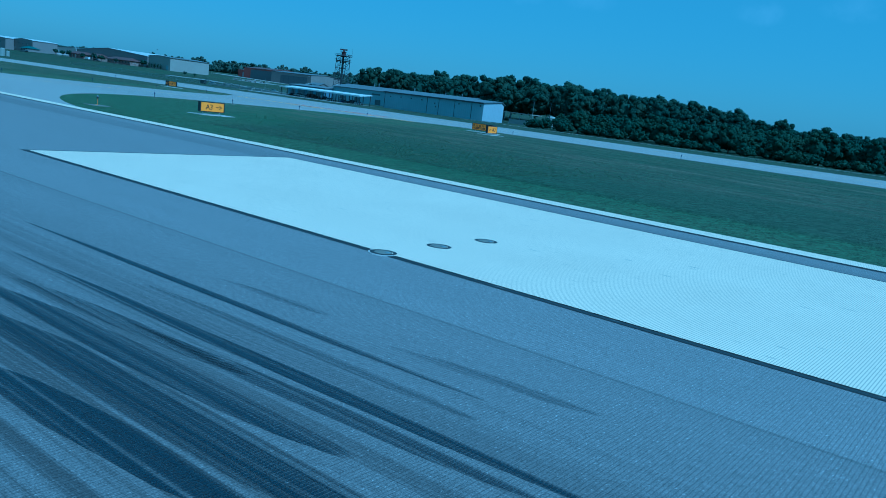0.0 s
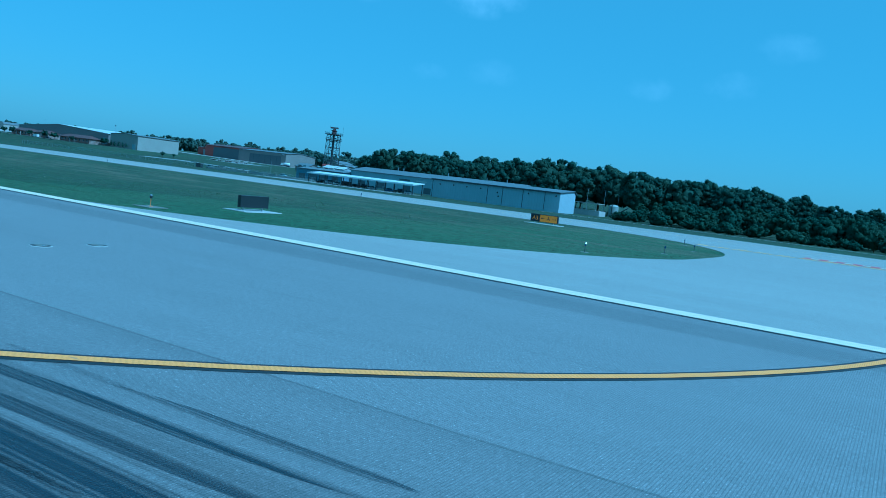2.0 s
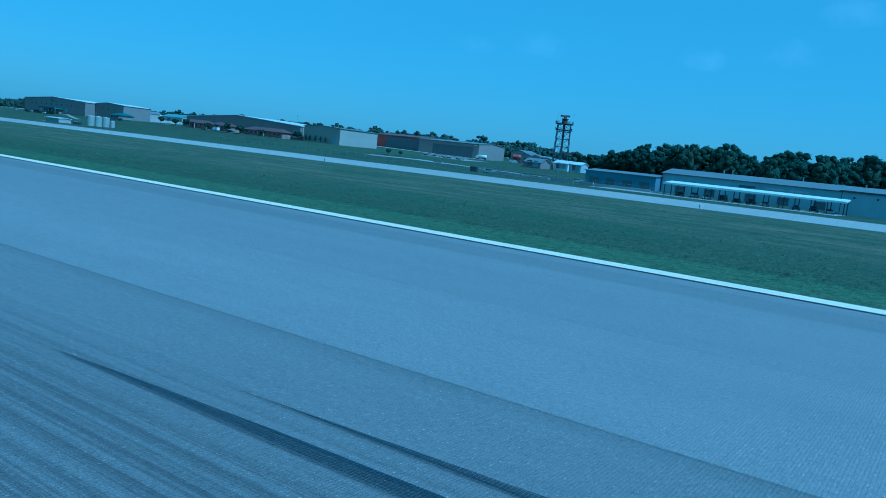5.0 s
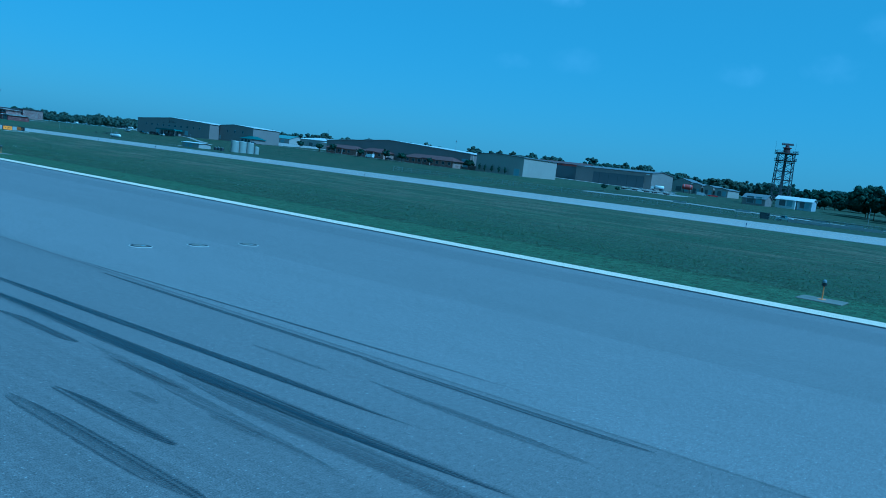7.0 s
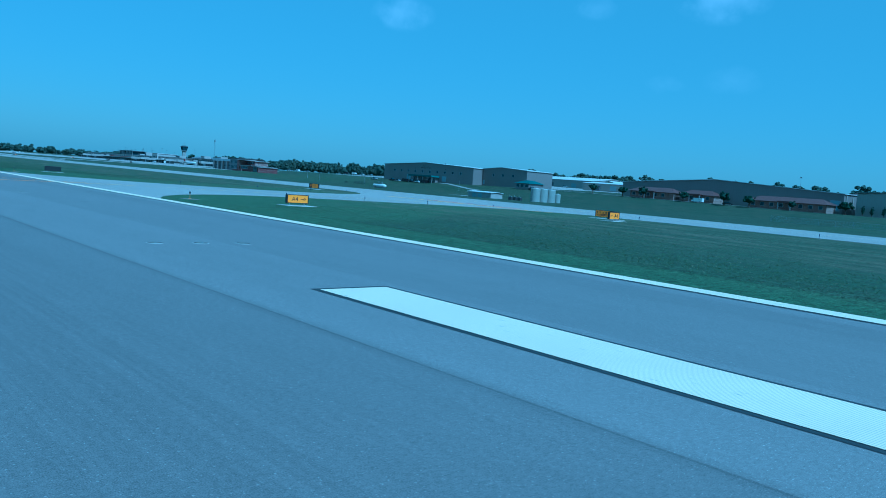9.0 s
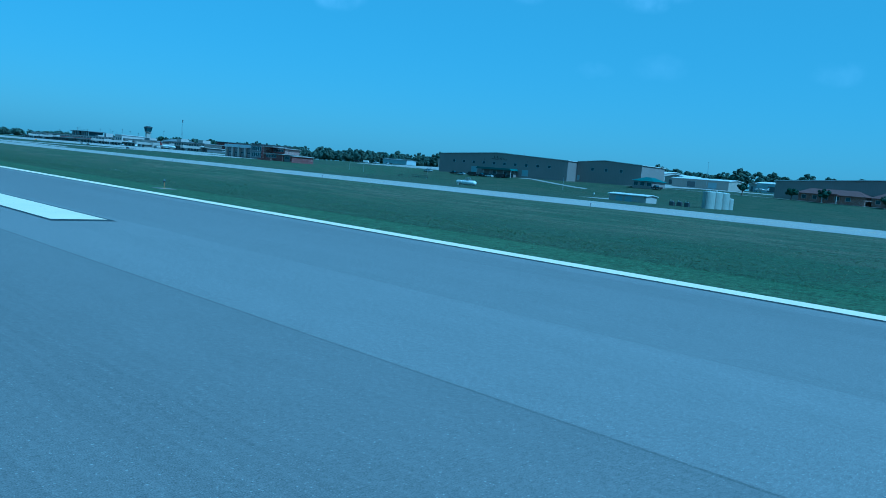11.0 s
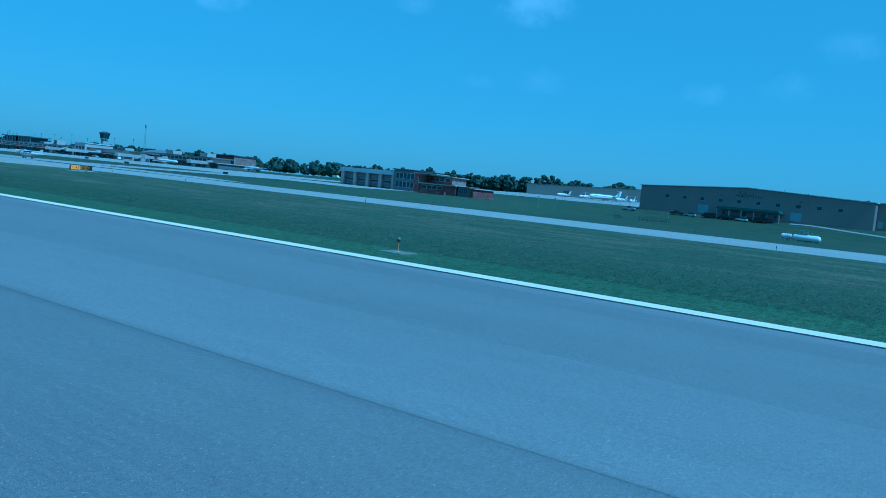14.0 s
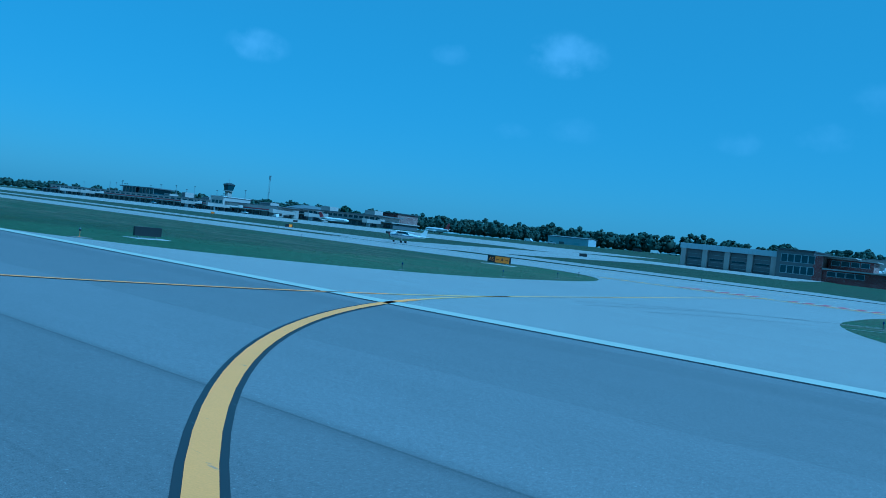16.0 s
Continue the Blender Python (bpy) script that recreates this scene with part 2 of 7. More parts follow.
def grass(name):
    """Short green turf beside the pavements, longer dark grass inside the islands, drier mowing swaths further out."""
    m = Mat(name, 0.9, spec=0.12)
    x, y = m.axis(0), m.axis(1)
    fine, tuft = m.noise(9, 4, None, 0.7), m.noise(1.5, 5, None, 0.65)
    big, band = m.noise(0.06, 4, m.stretch((0.4, 1, 1))), m.noise(0.4, 5, m.stretch((0.25, 1, 1)), 0.7)
    swath = m.noise(1.0, 4, m.stretch((0.05, 0.6, 1)), 0.6)
    mown, long_, dry = (0.084, 0.111, 0.056), (0.064, 0.081, 0.047), (0.138, 0.124, 0.083)
    edge = m.math("ADD", y, m.math("MULTIPLY", m.math("SUBTRACT", tuft, 0.5), 0.5))
    inside = m.ramp(edge, 26.85, 27.15)
    reach = m.ramp(edge, 27.0, 52.0, 44.0, 29.0)
    for cx, *_ in CROSSINGS:
        away = m.math("SUBTRACT", m.math("ABSOLUTE", m.math("SUBTRACT", x, cx)), reach)
        inside = m.math("MULTIPLY", inside, m.ramp(away, -1.5, 2.5))
    c = m.mix(inside, mown, long_)
    far = m.math("MULTIPLY", m.ramp(band, 0.42, 0.64), m.ramp(y, 33, 56, 0.08, 0.80))
    c = m.mix(far, c, dry)
    c = m.mix(m.math("MULTIPLY", m.ramp(swath, 0.44, 0.62), m.ramp(y, 34, 50, 0.0, 0.3)), c, (0.082, 0.092, 0.050))
    c = m.mix(m.math("MULTIPLY", m.ramp(big, 0.5, 0.7), 0.3), c, (0.052, 0.084, 0.038))
    # rough green grass on the bank past the taxiway
    c = m.mix(m.ramp(m.math("ADD", y, m.math("MULTIPLY", big, 20)), 98, 118, 0.0, 0.6), c, (0.042, 0.056, 0.034))
    blade, dot = m.noise(16, 3, m.stretch((1, 0.4, 1)), 0.8), m.noise(4.0, 4, m.stretch((1, 0.5, 1)), 0.75)
    v = 1.0
    for n, amount in ((fine, 1.5), (blade, 2.4), (dot, 2.2), (tuft, 0.9)):
        v = m.math("ADD", v, m.math("MULTIPLY", m.math("SUBTRACT", n, 0.5), amount))
    v = m.math("MAXIMUM", v, 0.25)
    m.colour(m.mix(1.0, c, m.grey(v), "MULTIPLY"))
    m.bump(m.math("ADD", fine, tuft), 0.6, 0.1)
    return m.m


def blades(name, col, pale, spread=0.3):
    """Grass blades: each one of its own green, some of them dry."""
    m = Mat(name, 0.75, spec=0.15)
    r = m.island()
    c = m.mix(r, tuple(q * (1 - spread) for q in col), tuple(q * (1 + spread) for q in col))
    c = m.mix(m.ramp(r, 0.86, 0.97), c, pale)
    m.colour(m.mix(m.ramp(m.noise(0.12, 4), 0.4, 0.65, 0.0, 0.4), c, tuple(q * 0.8 for q in col)))
    thin = m.n.new("ShaderNodeBsdfTranslucent")
    m.l.new(m.b.inputs["Base Color"].links[0].from_socket, thin.inputs["Color"])
    mixer = m.n.new("ShaderNodeMixShader")
    mixer.inputs[0].default_value = 0.45
    m.l.new(m.b.outputs[0], mixer.inputs[1])
    m.l.new(thin.outputs[0], mixer.inputs[2])
    m.l.new(mixer.outputs[0], m.n["Material Output"].inputs["Surface"])
    return m.m


def leaves(name, col, spread=0.18):
    m = Mat(name, 0.8, spec=0.08)
    r = m.island()
    c = m.mix(r, tuple(q * (1 - spread) for q in col), tuple(q * (1 + spread) for q in col))
    m.colour(m.mix(m.math("MULTIPLY", m.ramp(m.noise(0.08, 2), 0.4, 0.65), 0.5), c, (col[0] * 1.5, col[1] * 1.25, col[2])))
    # thin leaves let light through
    thin = m.n.new("ShaderNodeBsdfTranslucent")
    m.l.new(m.b.inputs["Base Color"].links[0].from_socket, thin.inputs["Color"])
    mixer = m.n.new("ShaderNodeMixShader")
    mixer.inputs[0].default_value = 0.2
    m.l.new(m.b.outputs[0], mixer.inputs[1])
    m.l.new(thin.outputs[0], mixer.inputs[2])
    m.l.new(mixer.outputs[0], m.n["Material Output"].inputs["Surface"])
    return m.m


def brick(name, col=(0.27, 0.085, 0.055)):
    m = Mat(name, 0.85)
    n = m.n.new("ShaderNodeTexBrick")
    n.inputs["Scale"].default_value = 4.0
    n.inputs["Color1"].default_value = (*col, 1)
    n.inputs["Color2"].default_value = (col[0] * 0.7, col[1] * 0.75, col[2] * 0.8, 1)
    n.inputs["Mortar"].default_value = (0.3, 0.26, 0.23, 1)
    n.inputs["Mortar Size"].default_value = 0.015
    mp = m.n.new("ShaderNodeMapping")
    mp.inputs["Rotation"].default_value = (radians(90), 0, 0)
    m.l.new(m.co, mp.inputs["Vector"])
    m.l.new(mp.outputs[0], n.inputs["Vector"])
    m.colour(m.mix(1.0, n.outputs["Color"], m.grey(m.ramp(m.noise(0.4, 4), 0.3, 0.7, 0.8, 1.15)), "MULTIPLY"))
    return m.m


def glass(name, col=(0.03, 0.045, 0.055)):
    m = Mat(name, 0.12, spec=0.3)
    m.colour(m.mix(m.noise(0.7, 2), col, tuple(q * 2 for q in col)))
    return m.m


RUNWAY = pavement("grooved_asphalt", (0.198, 0.187, 0.181), rubber=True)
CONCRETE = pavement("taxiway_concrete", (0.298, 0.280, 0.254), grooves=False)
ROADWAY = plain("service_road", (0.26, 0.255, 0.235), 0.85, fine=4, var=0.15)
WHITE_PAINT = paint("white_marking_paint", (0.72, 0.61, 0.45))
WORN_PAINT = paint("worn_white_paint", (0.47, 0.45, 0.36))
BLACK_PAINT = paint("black_marking_paint", (0.035, 0.035, 0.037))
YELLOW_PAINT = paint("yellow_marking_paint", (0.80, 0.36, 0.07))
PALE_YELLOW = paint("worn_yellow_paint", (0.66, 0.44, 0.13), False)
RED_PAINT = paint("red_marking_paint", (0.32, 0.09, 0.10), False)
RUBBER = [rubber_mark("tyre_rubber_" + n, v) for n, v in (("thin", 0.34), ("worn", 0.62), ("thick", 0.92))]
FAINT_RUBBER = plain("faint_rubber", (0.25, 0.235, 0.215), 0.8, var=0.3, big=0.5)
GRASS = grass("mown_grass")
LONG_BLADES = blades("long_grass_blades", (0.146, 0.178, 0.096), (0.24, 0.225, 0.155))
SHORT_BLADES = blades("mown_grass_blades", (0.118, 0.155, 0.070), (0.19, 0.18, 0.11), 0.22)
CLOVER = plain("clover_white", (0.62, 0.62, 0.56), 0.9, bump=0)
LEAF_DARK = leaves("oak_leaves", (0.048, 0.072, 0.052))
LEAF_MID = leaves("shrub_leaves", (0.044, 0.069, 0.045))
# distant leaves, with aerial haze mixed in as a paler, bluer colour
LEAF_FAR_HAZED = leaves("far_leaves", (0.080, 0.106, 0.088))
BARK = plain("bark", (0.10, 0.075, 0.055), 0.9)
SLAB = plain("pale_concrete", (0.42, 0.40, 0.37), 0.85)
PAD = plain("worn_light_pad", (0.17, 0.165, 0.14), 0.9, var=0.3, big=1.2)
STEEL = plain("galvanised_steel", (0.38, 0.39, 0.40), 0.45, 0.7)
DARK_STEEL = plain("dark_painted_steel", (0.07, 0.075, 0.08), 0.5, 0.3)
BLACK = plain("black_panel", (0.022, 0.023, 0.025), 0.45, var=0.1)
SIGN_YELLOW = plain("sign_yellow", (0.92, 0.33, 0.01), 0.45, var=0.08)
ORANGE = plain("safety_orange", (0.48, 0.22, 0.06), 0.5)
LAMP_GLASS = glass("lamp_glass", (0.16, 0.17, 0.18))
BLUE_GLASS = glass("blue_lamp_glass", (0.02, 0.03, 0.09))
GLASS = glass("dark_glazing")
WHITE = plain("white_paint", (0.64, 0.64, 0.62), 0.4, var=0.08, bump=0.05)
TAUPE = siding("taupe_siding", (0.215, 0.196, 0.182))
BEIGE = siding("beige_siding", (0.33, 0.31, 0.27))
GREY_BROWN = siding("grey_brown_siding", (0.225, 0.205, 0.185))
BLUE_GREY = siding("blue_grey_siding", (0.41, 0.44, 0.47), 1.2)
SLATE_SIDING = siding("slate_blue_siding", (0.17, 0.21, 0.27), 1.2)
DARK_SIDING = siding("dark_siding", (0.12, 0.125, 0.13))
WHITE_ROOF = siding("white_metal_roof", (0.54, 0.54, 0.52), 1.2)
GREY_ROOF = siding("grey_metal_roof", (0.15, 0.155, 0.16), 1.2)
PALE_GREEN_ROOF = siding("pale_green_roof", (0.17, 0.24, 0.23), 0.9)
GREEN_ROOF = siding("green_metal_roof", (0.05, 0.095, 0.09), 0.6)
RED_ROOF = siding("rust_red_roof", (0.088, 0.046, 0.040), 0.55)
RED_WALL = siding("rust_red_siding", (0.24, 0.065, 0.045))
BRICK = brick("red_brick", (0.125, 0.046, 0.044))
TAN_BRICK = brick("brown_brick", (0.20, 0.125, 0.088))
STUCCO = plain("pale_stucco", (0.36, 0.345, 0.32), 0.9, fine=3)
BLUE_DOOR = plain("pale_blue_door", (0.33, 0.37, 0.40), 0.5)
TYRE = plain("tyre", (0.02, 0.02, 0.02), 0.8)
TANK_WHITE = plain("tank_coating", (0.31, 0.32, 0.29), 0.45, var=0.14, big=0.6)
RED_TANK = plain("faded_red_paint", (0.24, 0.055, 0.045), 0.5, var=0.2)
RED_TRIM = plain("red_livery", (0.20, 0.04, 0.045), 0.4)
DULL_RED = plain("dull_red_coating", (0.070, 0.034, 0.034), 0.7)
NAVY = plain("navy_livery", (0.03, 0.05, 0.14), 0.4)
CAR_PAINTS = [plain("car_" + n, c, 0.3, 0.2, var=0.05, bump=0) for n, c in (
    ("white", (0.72, 0.72, 0.70)), ("black", (0.02, 0.02, 0.022)), ("silver", (0.42, 0.43, 0.44)), ("red", (0.30, 0.03, 0.03)), ("blue", (0.04, 0.08, 0.2)))]

# ---------------------------------------------------------------- building blocks


def at(x, y, z=0.0, turn=0.0):
    """A pose in the scaled world from metres of the layout."""
    return pose(x * K, y * K, z * K, 0, 0, turn)


def thing(name, x, y, z=0.0, turn=0.0, label="", category="", group="", kind=""):
    """An Empty at the base of a thing."""
    ob = new(name)
    ob.empty_display_size = 0.5
    ob.matrix_basis = at(x, y, z, turn) @ Matrix.Diagonal((K, K, K, 1))
    return tagged(ob, label, category, group, kind)


def mesh_of(bm, name, smooth=False):
    bmesh.ops.recalc_face_normals(bm, faces=bm.faces)
    me = bpy.data.meshes.new(name)
    bm.to_mesh(me)
    bm.free()
    if smooth:
        me.polygons.foreach_set("use_smooth", [True] * len(me.polygons))
    return me


def part(name, bm, material, parent, label="", smooth=False):
    ob = new(name, mesh_of(bm, name, smooth))
    ob.data.materials.append(material)
    ob.parent = parent
    return tagged(ob, label)


def solo(name, bm, material, x=0.0, y=0.0, z=0.0, turn=0.0, label="", category="", group="", kind="", smooth=False):
    ob = new(name, mesh_of(bm, name, smooth))
    ob.data.materials.append(material)
    ob.matrix_basis = at(x, y, z, turn) @ Matrix.Diagonal((K, K, K, 1))
    return tagged(ob, label, category, group, kind)


def raw(name, verts, faces, material, parent=None, label="", category="", kind="", group=""):
    """An object straight from arrays of corners and faces, in layout metres."""
    me = bpy.data.meshes.new(name)
    me.from_pydata(verts, [], faces)
    me.validate()
    ob = new(name, me)
    me.materials.append(material)
    if parent:
        ob.parent = parent
    else:
        ob.scale = (K, K, K)
    return tagged(ob, label, category, group, kind)


def box(bm, x0, x1, y0, y1, z0, z1, bevel=0.0):
    vs = [bm.verts.new(p) for p in ((x0, y0, z0), (x1, y0, z0), (x1, y1, z0), (x0, y1, z0), (x0, y0, z1), (x1, y0, z1), (x1, y1, z1), (x0, y1, z1))]
    fs = [bm.faces.new([vs[i] for i in f]) for f in ((0, 3, 2, 1), (4, 5, 6, 7), (0, 1, 5, 4), (1, 2, 6, 5), (2, 3, 7, 6), (3, 0, 4, 7))]
    if bevel:
        bmesh.ops.bevel(bm, geom=list({e for f in fs for e in f.edges}), offset=bevel, segments=2, affect="EDGES", profile=0.6)
    return bm


def boxed(*a, bevel=0.0):
    return box(bmesh.new(), *a, bevel=bevel)


def rod(bm, a, b, r0, r1=None, seg=8):
    """A round bar from a to b."""
    a, b = Vector(a), Vector(b)
    m = Matrix.Translation((a + b) / 2) @ (b - a).to_track_quat("Z", "Y").to_matrix().to_4x4()
    bmesh.ops.create_cone(bm, cap_ends=True, segments=seg, radius1=r0, radius2=r0 if r1 is None else r1, depth=(b - a).length, matrix=m)
    return bm


def lathe(bm, outline, axis="Z", seg=16, centre=(0, 0, 0)):
    """A body of revolution from (radius, height) pairs."""
    rings = []
    for r, h in outline:
        ring = []
        for i in range(seg):
            a = 2 * math.pi * i / seg
            c, s = r * math.cos(a), r * math.sin(a)
            p = {"Z": (c, s, h), "X": (h, c, s), "Y": (c, h, s)}[axis]
            ring.append(bm.verts.new(Vector(p) + Vector(centre)))
        rings.append(ring)
    for a, b in zip(rings, rings[1:]):
        for i in range(seg):
            bm.faces.new((a[i], a[(i + 1) % seg], b[(i + 1) % seg], b[i]))
    bm.faces.new(rings[0][::-1])
    bm.faces.new(rings[-1])
    return bm


def prism(bm, outline, y0, y1):
    """An (x, z) outline drawn out along y."""
    a = [bm.verts.new((x, y0, z)) for x, z in outline]
    b = [bm.verts.new((x, y1, z)) for x, z in outline]
    bm.faces.new(a)
    bm.faces.new(b[::-1])
    for i in range(len(a)):
        j = (i + 1) % len(a)
        bm.faces.new((a[i], b[i], b[j], a[j]))
    return bm


def slab(outline, z0, z1):
    """A flat (x, y) outline between two heights."""
    bm = bmesh.new()
    a = [bm.verts.new((x, y, z0)) for x, y in outline]
    b = [bm.verts.new((x, y, z1)) for x, y in outline]
    bm.faces.new(a[::-1])
    bm.faces.new(b)
    for i in range(len(a)):
        j = (i + 1) % len(a)
        bm.faces.new((a[i], a[j], b[j], b[i]))
    return bm


def ribbon(points, width, z, shift=0.0):
    """A flat band that follows points, shifted to its left by shift."""
    bm = bmesh.new()
    rows = []
    for i, p in enumerate(points):
        q0, q1 = Vector(points[max(i - 1, 0)]), Vector(points[min(i + 1, len(points) - 1)])
        d = (q1 - q0).normalized()
        n = Vector((-d.y, d.x))
        c = Vector(p) + n * shift
        rows.append([bm.verts.new((*(c + n * s * width / 2), z)) for s in (-1, 1)])
    for a, b in zip(rows, rows[1:]):
        bm.faces.new((a[0], b[0], b[1], a[1]))
    return bm


def words(text, size, material, parent, m, name="lettering", extrude=0.004):
    """Letters of the built-in font as a mesh, standing at m in the parent's space."""
    cu = bpy.data.curves.new(name, "FONT")
    cu.body, cu.size, cu.extrude, cu.align_x, cu.align_y = text, size, extrude, "CENTER", "CENTER"
    tmp = bpy.data.objects.new(name, cu)
    scene.collection.objects.link(tmp)
    me = bpy.data.meshes.new_from_object(tmp.evaluated_get(bpy.context.evaluated_depsgraph_get()))
    bpy.data.objects.remove(tmp)
    ob = new(name, me)
    me.materials.clear()
    me.materials.append(material)
    ob.parent = parent
    ob.matrix_basis = m
    return ob


# ---------------------------------------------------------------- ground
KNOT_Y = [111, 150, 200, 250, 290, 326, 480, 900, 4000]
KNOT_X = [-2600, -1700, -1330, -1240, -1215, -1040, -870, -740, -680, -300]
KNOT_Z = [[0, 0.3, 0.5, 1.0, 1.5, 2.0, 3, 6, 10], [0, 0.2, 0.4, 1.0, 1.5, 2.2, 3, 6, 10],
          [0, 0.4, 1.0, 1.6, 2.0, 2.5, 7.3, 8.5, 12], [0, 0.2, 0.6, 1.2, 1.4, 2.8, 8.2, 9, 12],
          [0, -0.8, -1.8, -2.4, -1.6, 3.3, 8, 9, 12], [0, -0.8, -2.0, -2.4, -2.3, 3.9, 7, 9, 12],
          [0, -0.8, -2.0, -2.4, -1.6, 2.3, 3.5, 8, 12], [0, -0.8, -2.0, -2.6, -2.6, -0.6, 3.0, 8, 12],
          [0, -0.8, -2.0, -2.4, -2.4, -2.4, 1, 8, 12], [0, -0.8, -2.0, -2.5, -2.5, -2.5, -1, 6, 12]]


def smooth(a, b, v):
    v = min(max((v - a) / (b - a), 0), 1)
    return v * v * (3 - 2 * v)


def ground_z(x, y):
    if y <= TAXI[1]:
        dip = math.sin(math.pi * (y - 27) / 50) ** 2 * 0.5 if 27 < y < 77 else 0.0
        for cx, *_ in CROSSINGS:
            dip *= smooth(32, 75, abs(x - cx))
        return -0.03 - dip + (0.1 * smooth(26.8, 27.4, y) * smooth(79, 74, y) if y < 80 else 0.0) * min([smooth(34, 56, abs(x - c[0])) for c in CROSSINGS])
    rows = [float(np.interp(y, KNOT_Y, r)) for r in KNOT_Z]
    return float(np.interp(x, KNOT_X, rows)) - 0.03


def grid_sheet(xs, ys, lift=0.0):
    verts = [(x, y, ground_z(x, y) + lift) for y in ys for x in xs]
    n = len(xs)
    faces = [(j * n + i, j * n + i + 1, (j + 1) * n + i + 1, (j + 1) * n + i) for j in range(len(ys) - 1) for i in range(n - 1)]
    return verts, faces


gx = [-8000, -5000, -3500] + list(np.arange(-2600, -239, 20.0)) + [0, 1500, 5000]
gy = [-6000, -2000, -400, -60, 0, 22, 25, 26.75, 26.95, 27.15, 27.4, 30] + list(np.arange(32, 110, 4.0)) + [110.9] + list(np.arange(115, 500, 10.0)) + [550, 620, 700, 800, 900, 1200, 2000, 4000, 8000]
raw("ground", *grid_sheet([float(v) for v in gx], [float(v) for v in gy]), GRASS, label="green airfield grass with dry and mown bands", category="grass", kind="structure")

solo("runway", slab([(-2600, -22.9), (-150, -22.9), (-150, 22.85), (-2600, 22.85)], -0.25, 0.0), RUNWAY,
     label="grooved grey runway with dark tyre rubber", category="runway", kind="structure")
solo("taxiway", slab([(-2600, TAXI[0]), (-150, TAXI[0]), (-150, TAXI[1]), (-2600, TAXI[1])], -0.25, 0.0), CONCRETE,
     label="pale concrete taxiway parallel to the runway", category="taxiway", kind="structure")


def crossing_half(y, cx, hw, side):
    """Half the width of a connector at y, to its +x (side 0) or its -x (side 1)."""
    low, low_len, high, high_len = FLARES[cx][side]
    u = min(max((22.9 + low_len - y) / (low_len * 1.05), 0.0), 1.0)
    w = min(max((y - 82.0 + high_len) / (high_len * 1.04), 0.0), 1.0)
    return hw + low * (1 - math.sqrt(1 - u * u)) + high * (1 - math.sqrt(1 - w * w))


for cx, hw, *_ in CROSSINGS:
    ys = [22.86 + 0.6 * i for i in range(12)] + [30 + 2.0 * i for i in range(26)] + [81.98]
    right = [(cx + crossing_half(y, cx, hw, 0), y) for y in ys]
    left = [(cx - crossing_half(y, cx, hw, 1), y) for y in ys]
    solo("taxiway_connector", slab(right + left[::-1], -0.25, 0.0), CONCRETE,
         label="pale concrete connector between runway and taxiway", category="taxiway", kind="structure")

# runway markings
LOW, HIGH = 0.008, 0.016


def marking(name, outline, material, label, z=HIGH):
    bm = bmesh.new()
    bm.faces.new([bm.verts.new((x, y, z)) for x, y in outline])
    return solo(name, bm, material, label=label, category="marking", kind="structure")


def rect(x0, x1, y0, y1):
    return [(x0, y0), (x1, y0), (x1, y1), (x0, y1)]


marking("runway_edge_stripe_border", rect(-2600, -150, 21.70, 22.80), BLACK_PAINT, "thin black border of the runway edge stripe", LOW)
stops = [-150.0]
for cx, *_ in CROSSINGS:
    stops += [cx + 34, cx - 42]
stops.append(-2600.0)
for i, (a, b) in enumerate(zip(stops, stops[1:])):
    marking("runway_edge_stripe", rect(b, a, 21.86, 22.76), WORN_PAINT if i == 5 else WHITE_PAINT, "worn grey-white runway edge stripe" if i == 5 else "continuous white runway edge stripe")
BAR = (10.97, 12.80, 14.33, 16.15)


def touchdown_bar(x_near, length, y0, y1, head=0.45):
    marking("touchdown_bar_border", rect(x_near - length - 0.18, x_near + head, y0 - 0.14, y1 + 0.14), BLACK_PAINT, "black border of a touchdown bar", LOW)
    marking("touchdown_bar", rect(x_near - length, x_near, y0, y1), WHITE_PAINT, "white grooved touchdown bar on the runway")


touchdown_bar(-304.0, 45.7, BAR[0], 20.12)
for x_near in (-456.8, -608.9):
    touchdown_bar(x_near, 22.86, BAR[0], BAR[1], 0.22 if x_near > -500 else 0.45)
    touchdown_bar(x_near, 22.86, BAR[2], BAR[3], 0.2 if x_near > -500 else 0.45)
touchdown_bar(-761.1, 22.86, BAR[0], BAR[1])
touchdown_bar(-914.0, 22.86, BAR[0], BAR[1])


def arc(cx, side, r, y_line, y_end=78.0, steps=40):
    """The yellow lead-off line: a quarter turn off the runway, then straight along the connector."""
    pts = []
    for i in range(steps + 1):
        a = radians(8 + 82 * i / steps)
        pts.append((cx + side * (r - r * math.sin(a)), y_line - r * math.cos(a)))
    return [p for p in pts if p[1] > -2] + ([(cx, y_end)] if side > 0 else [])


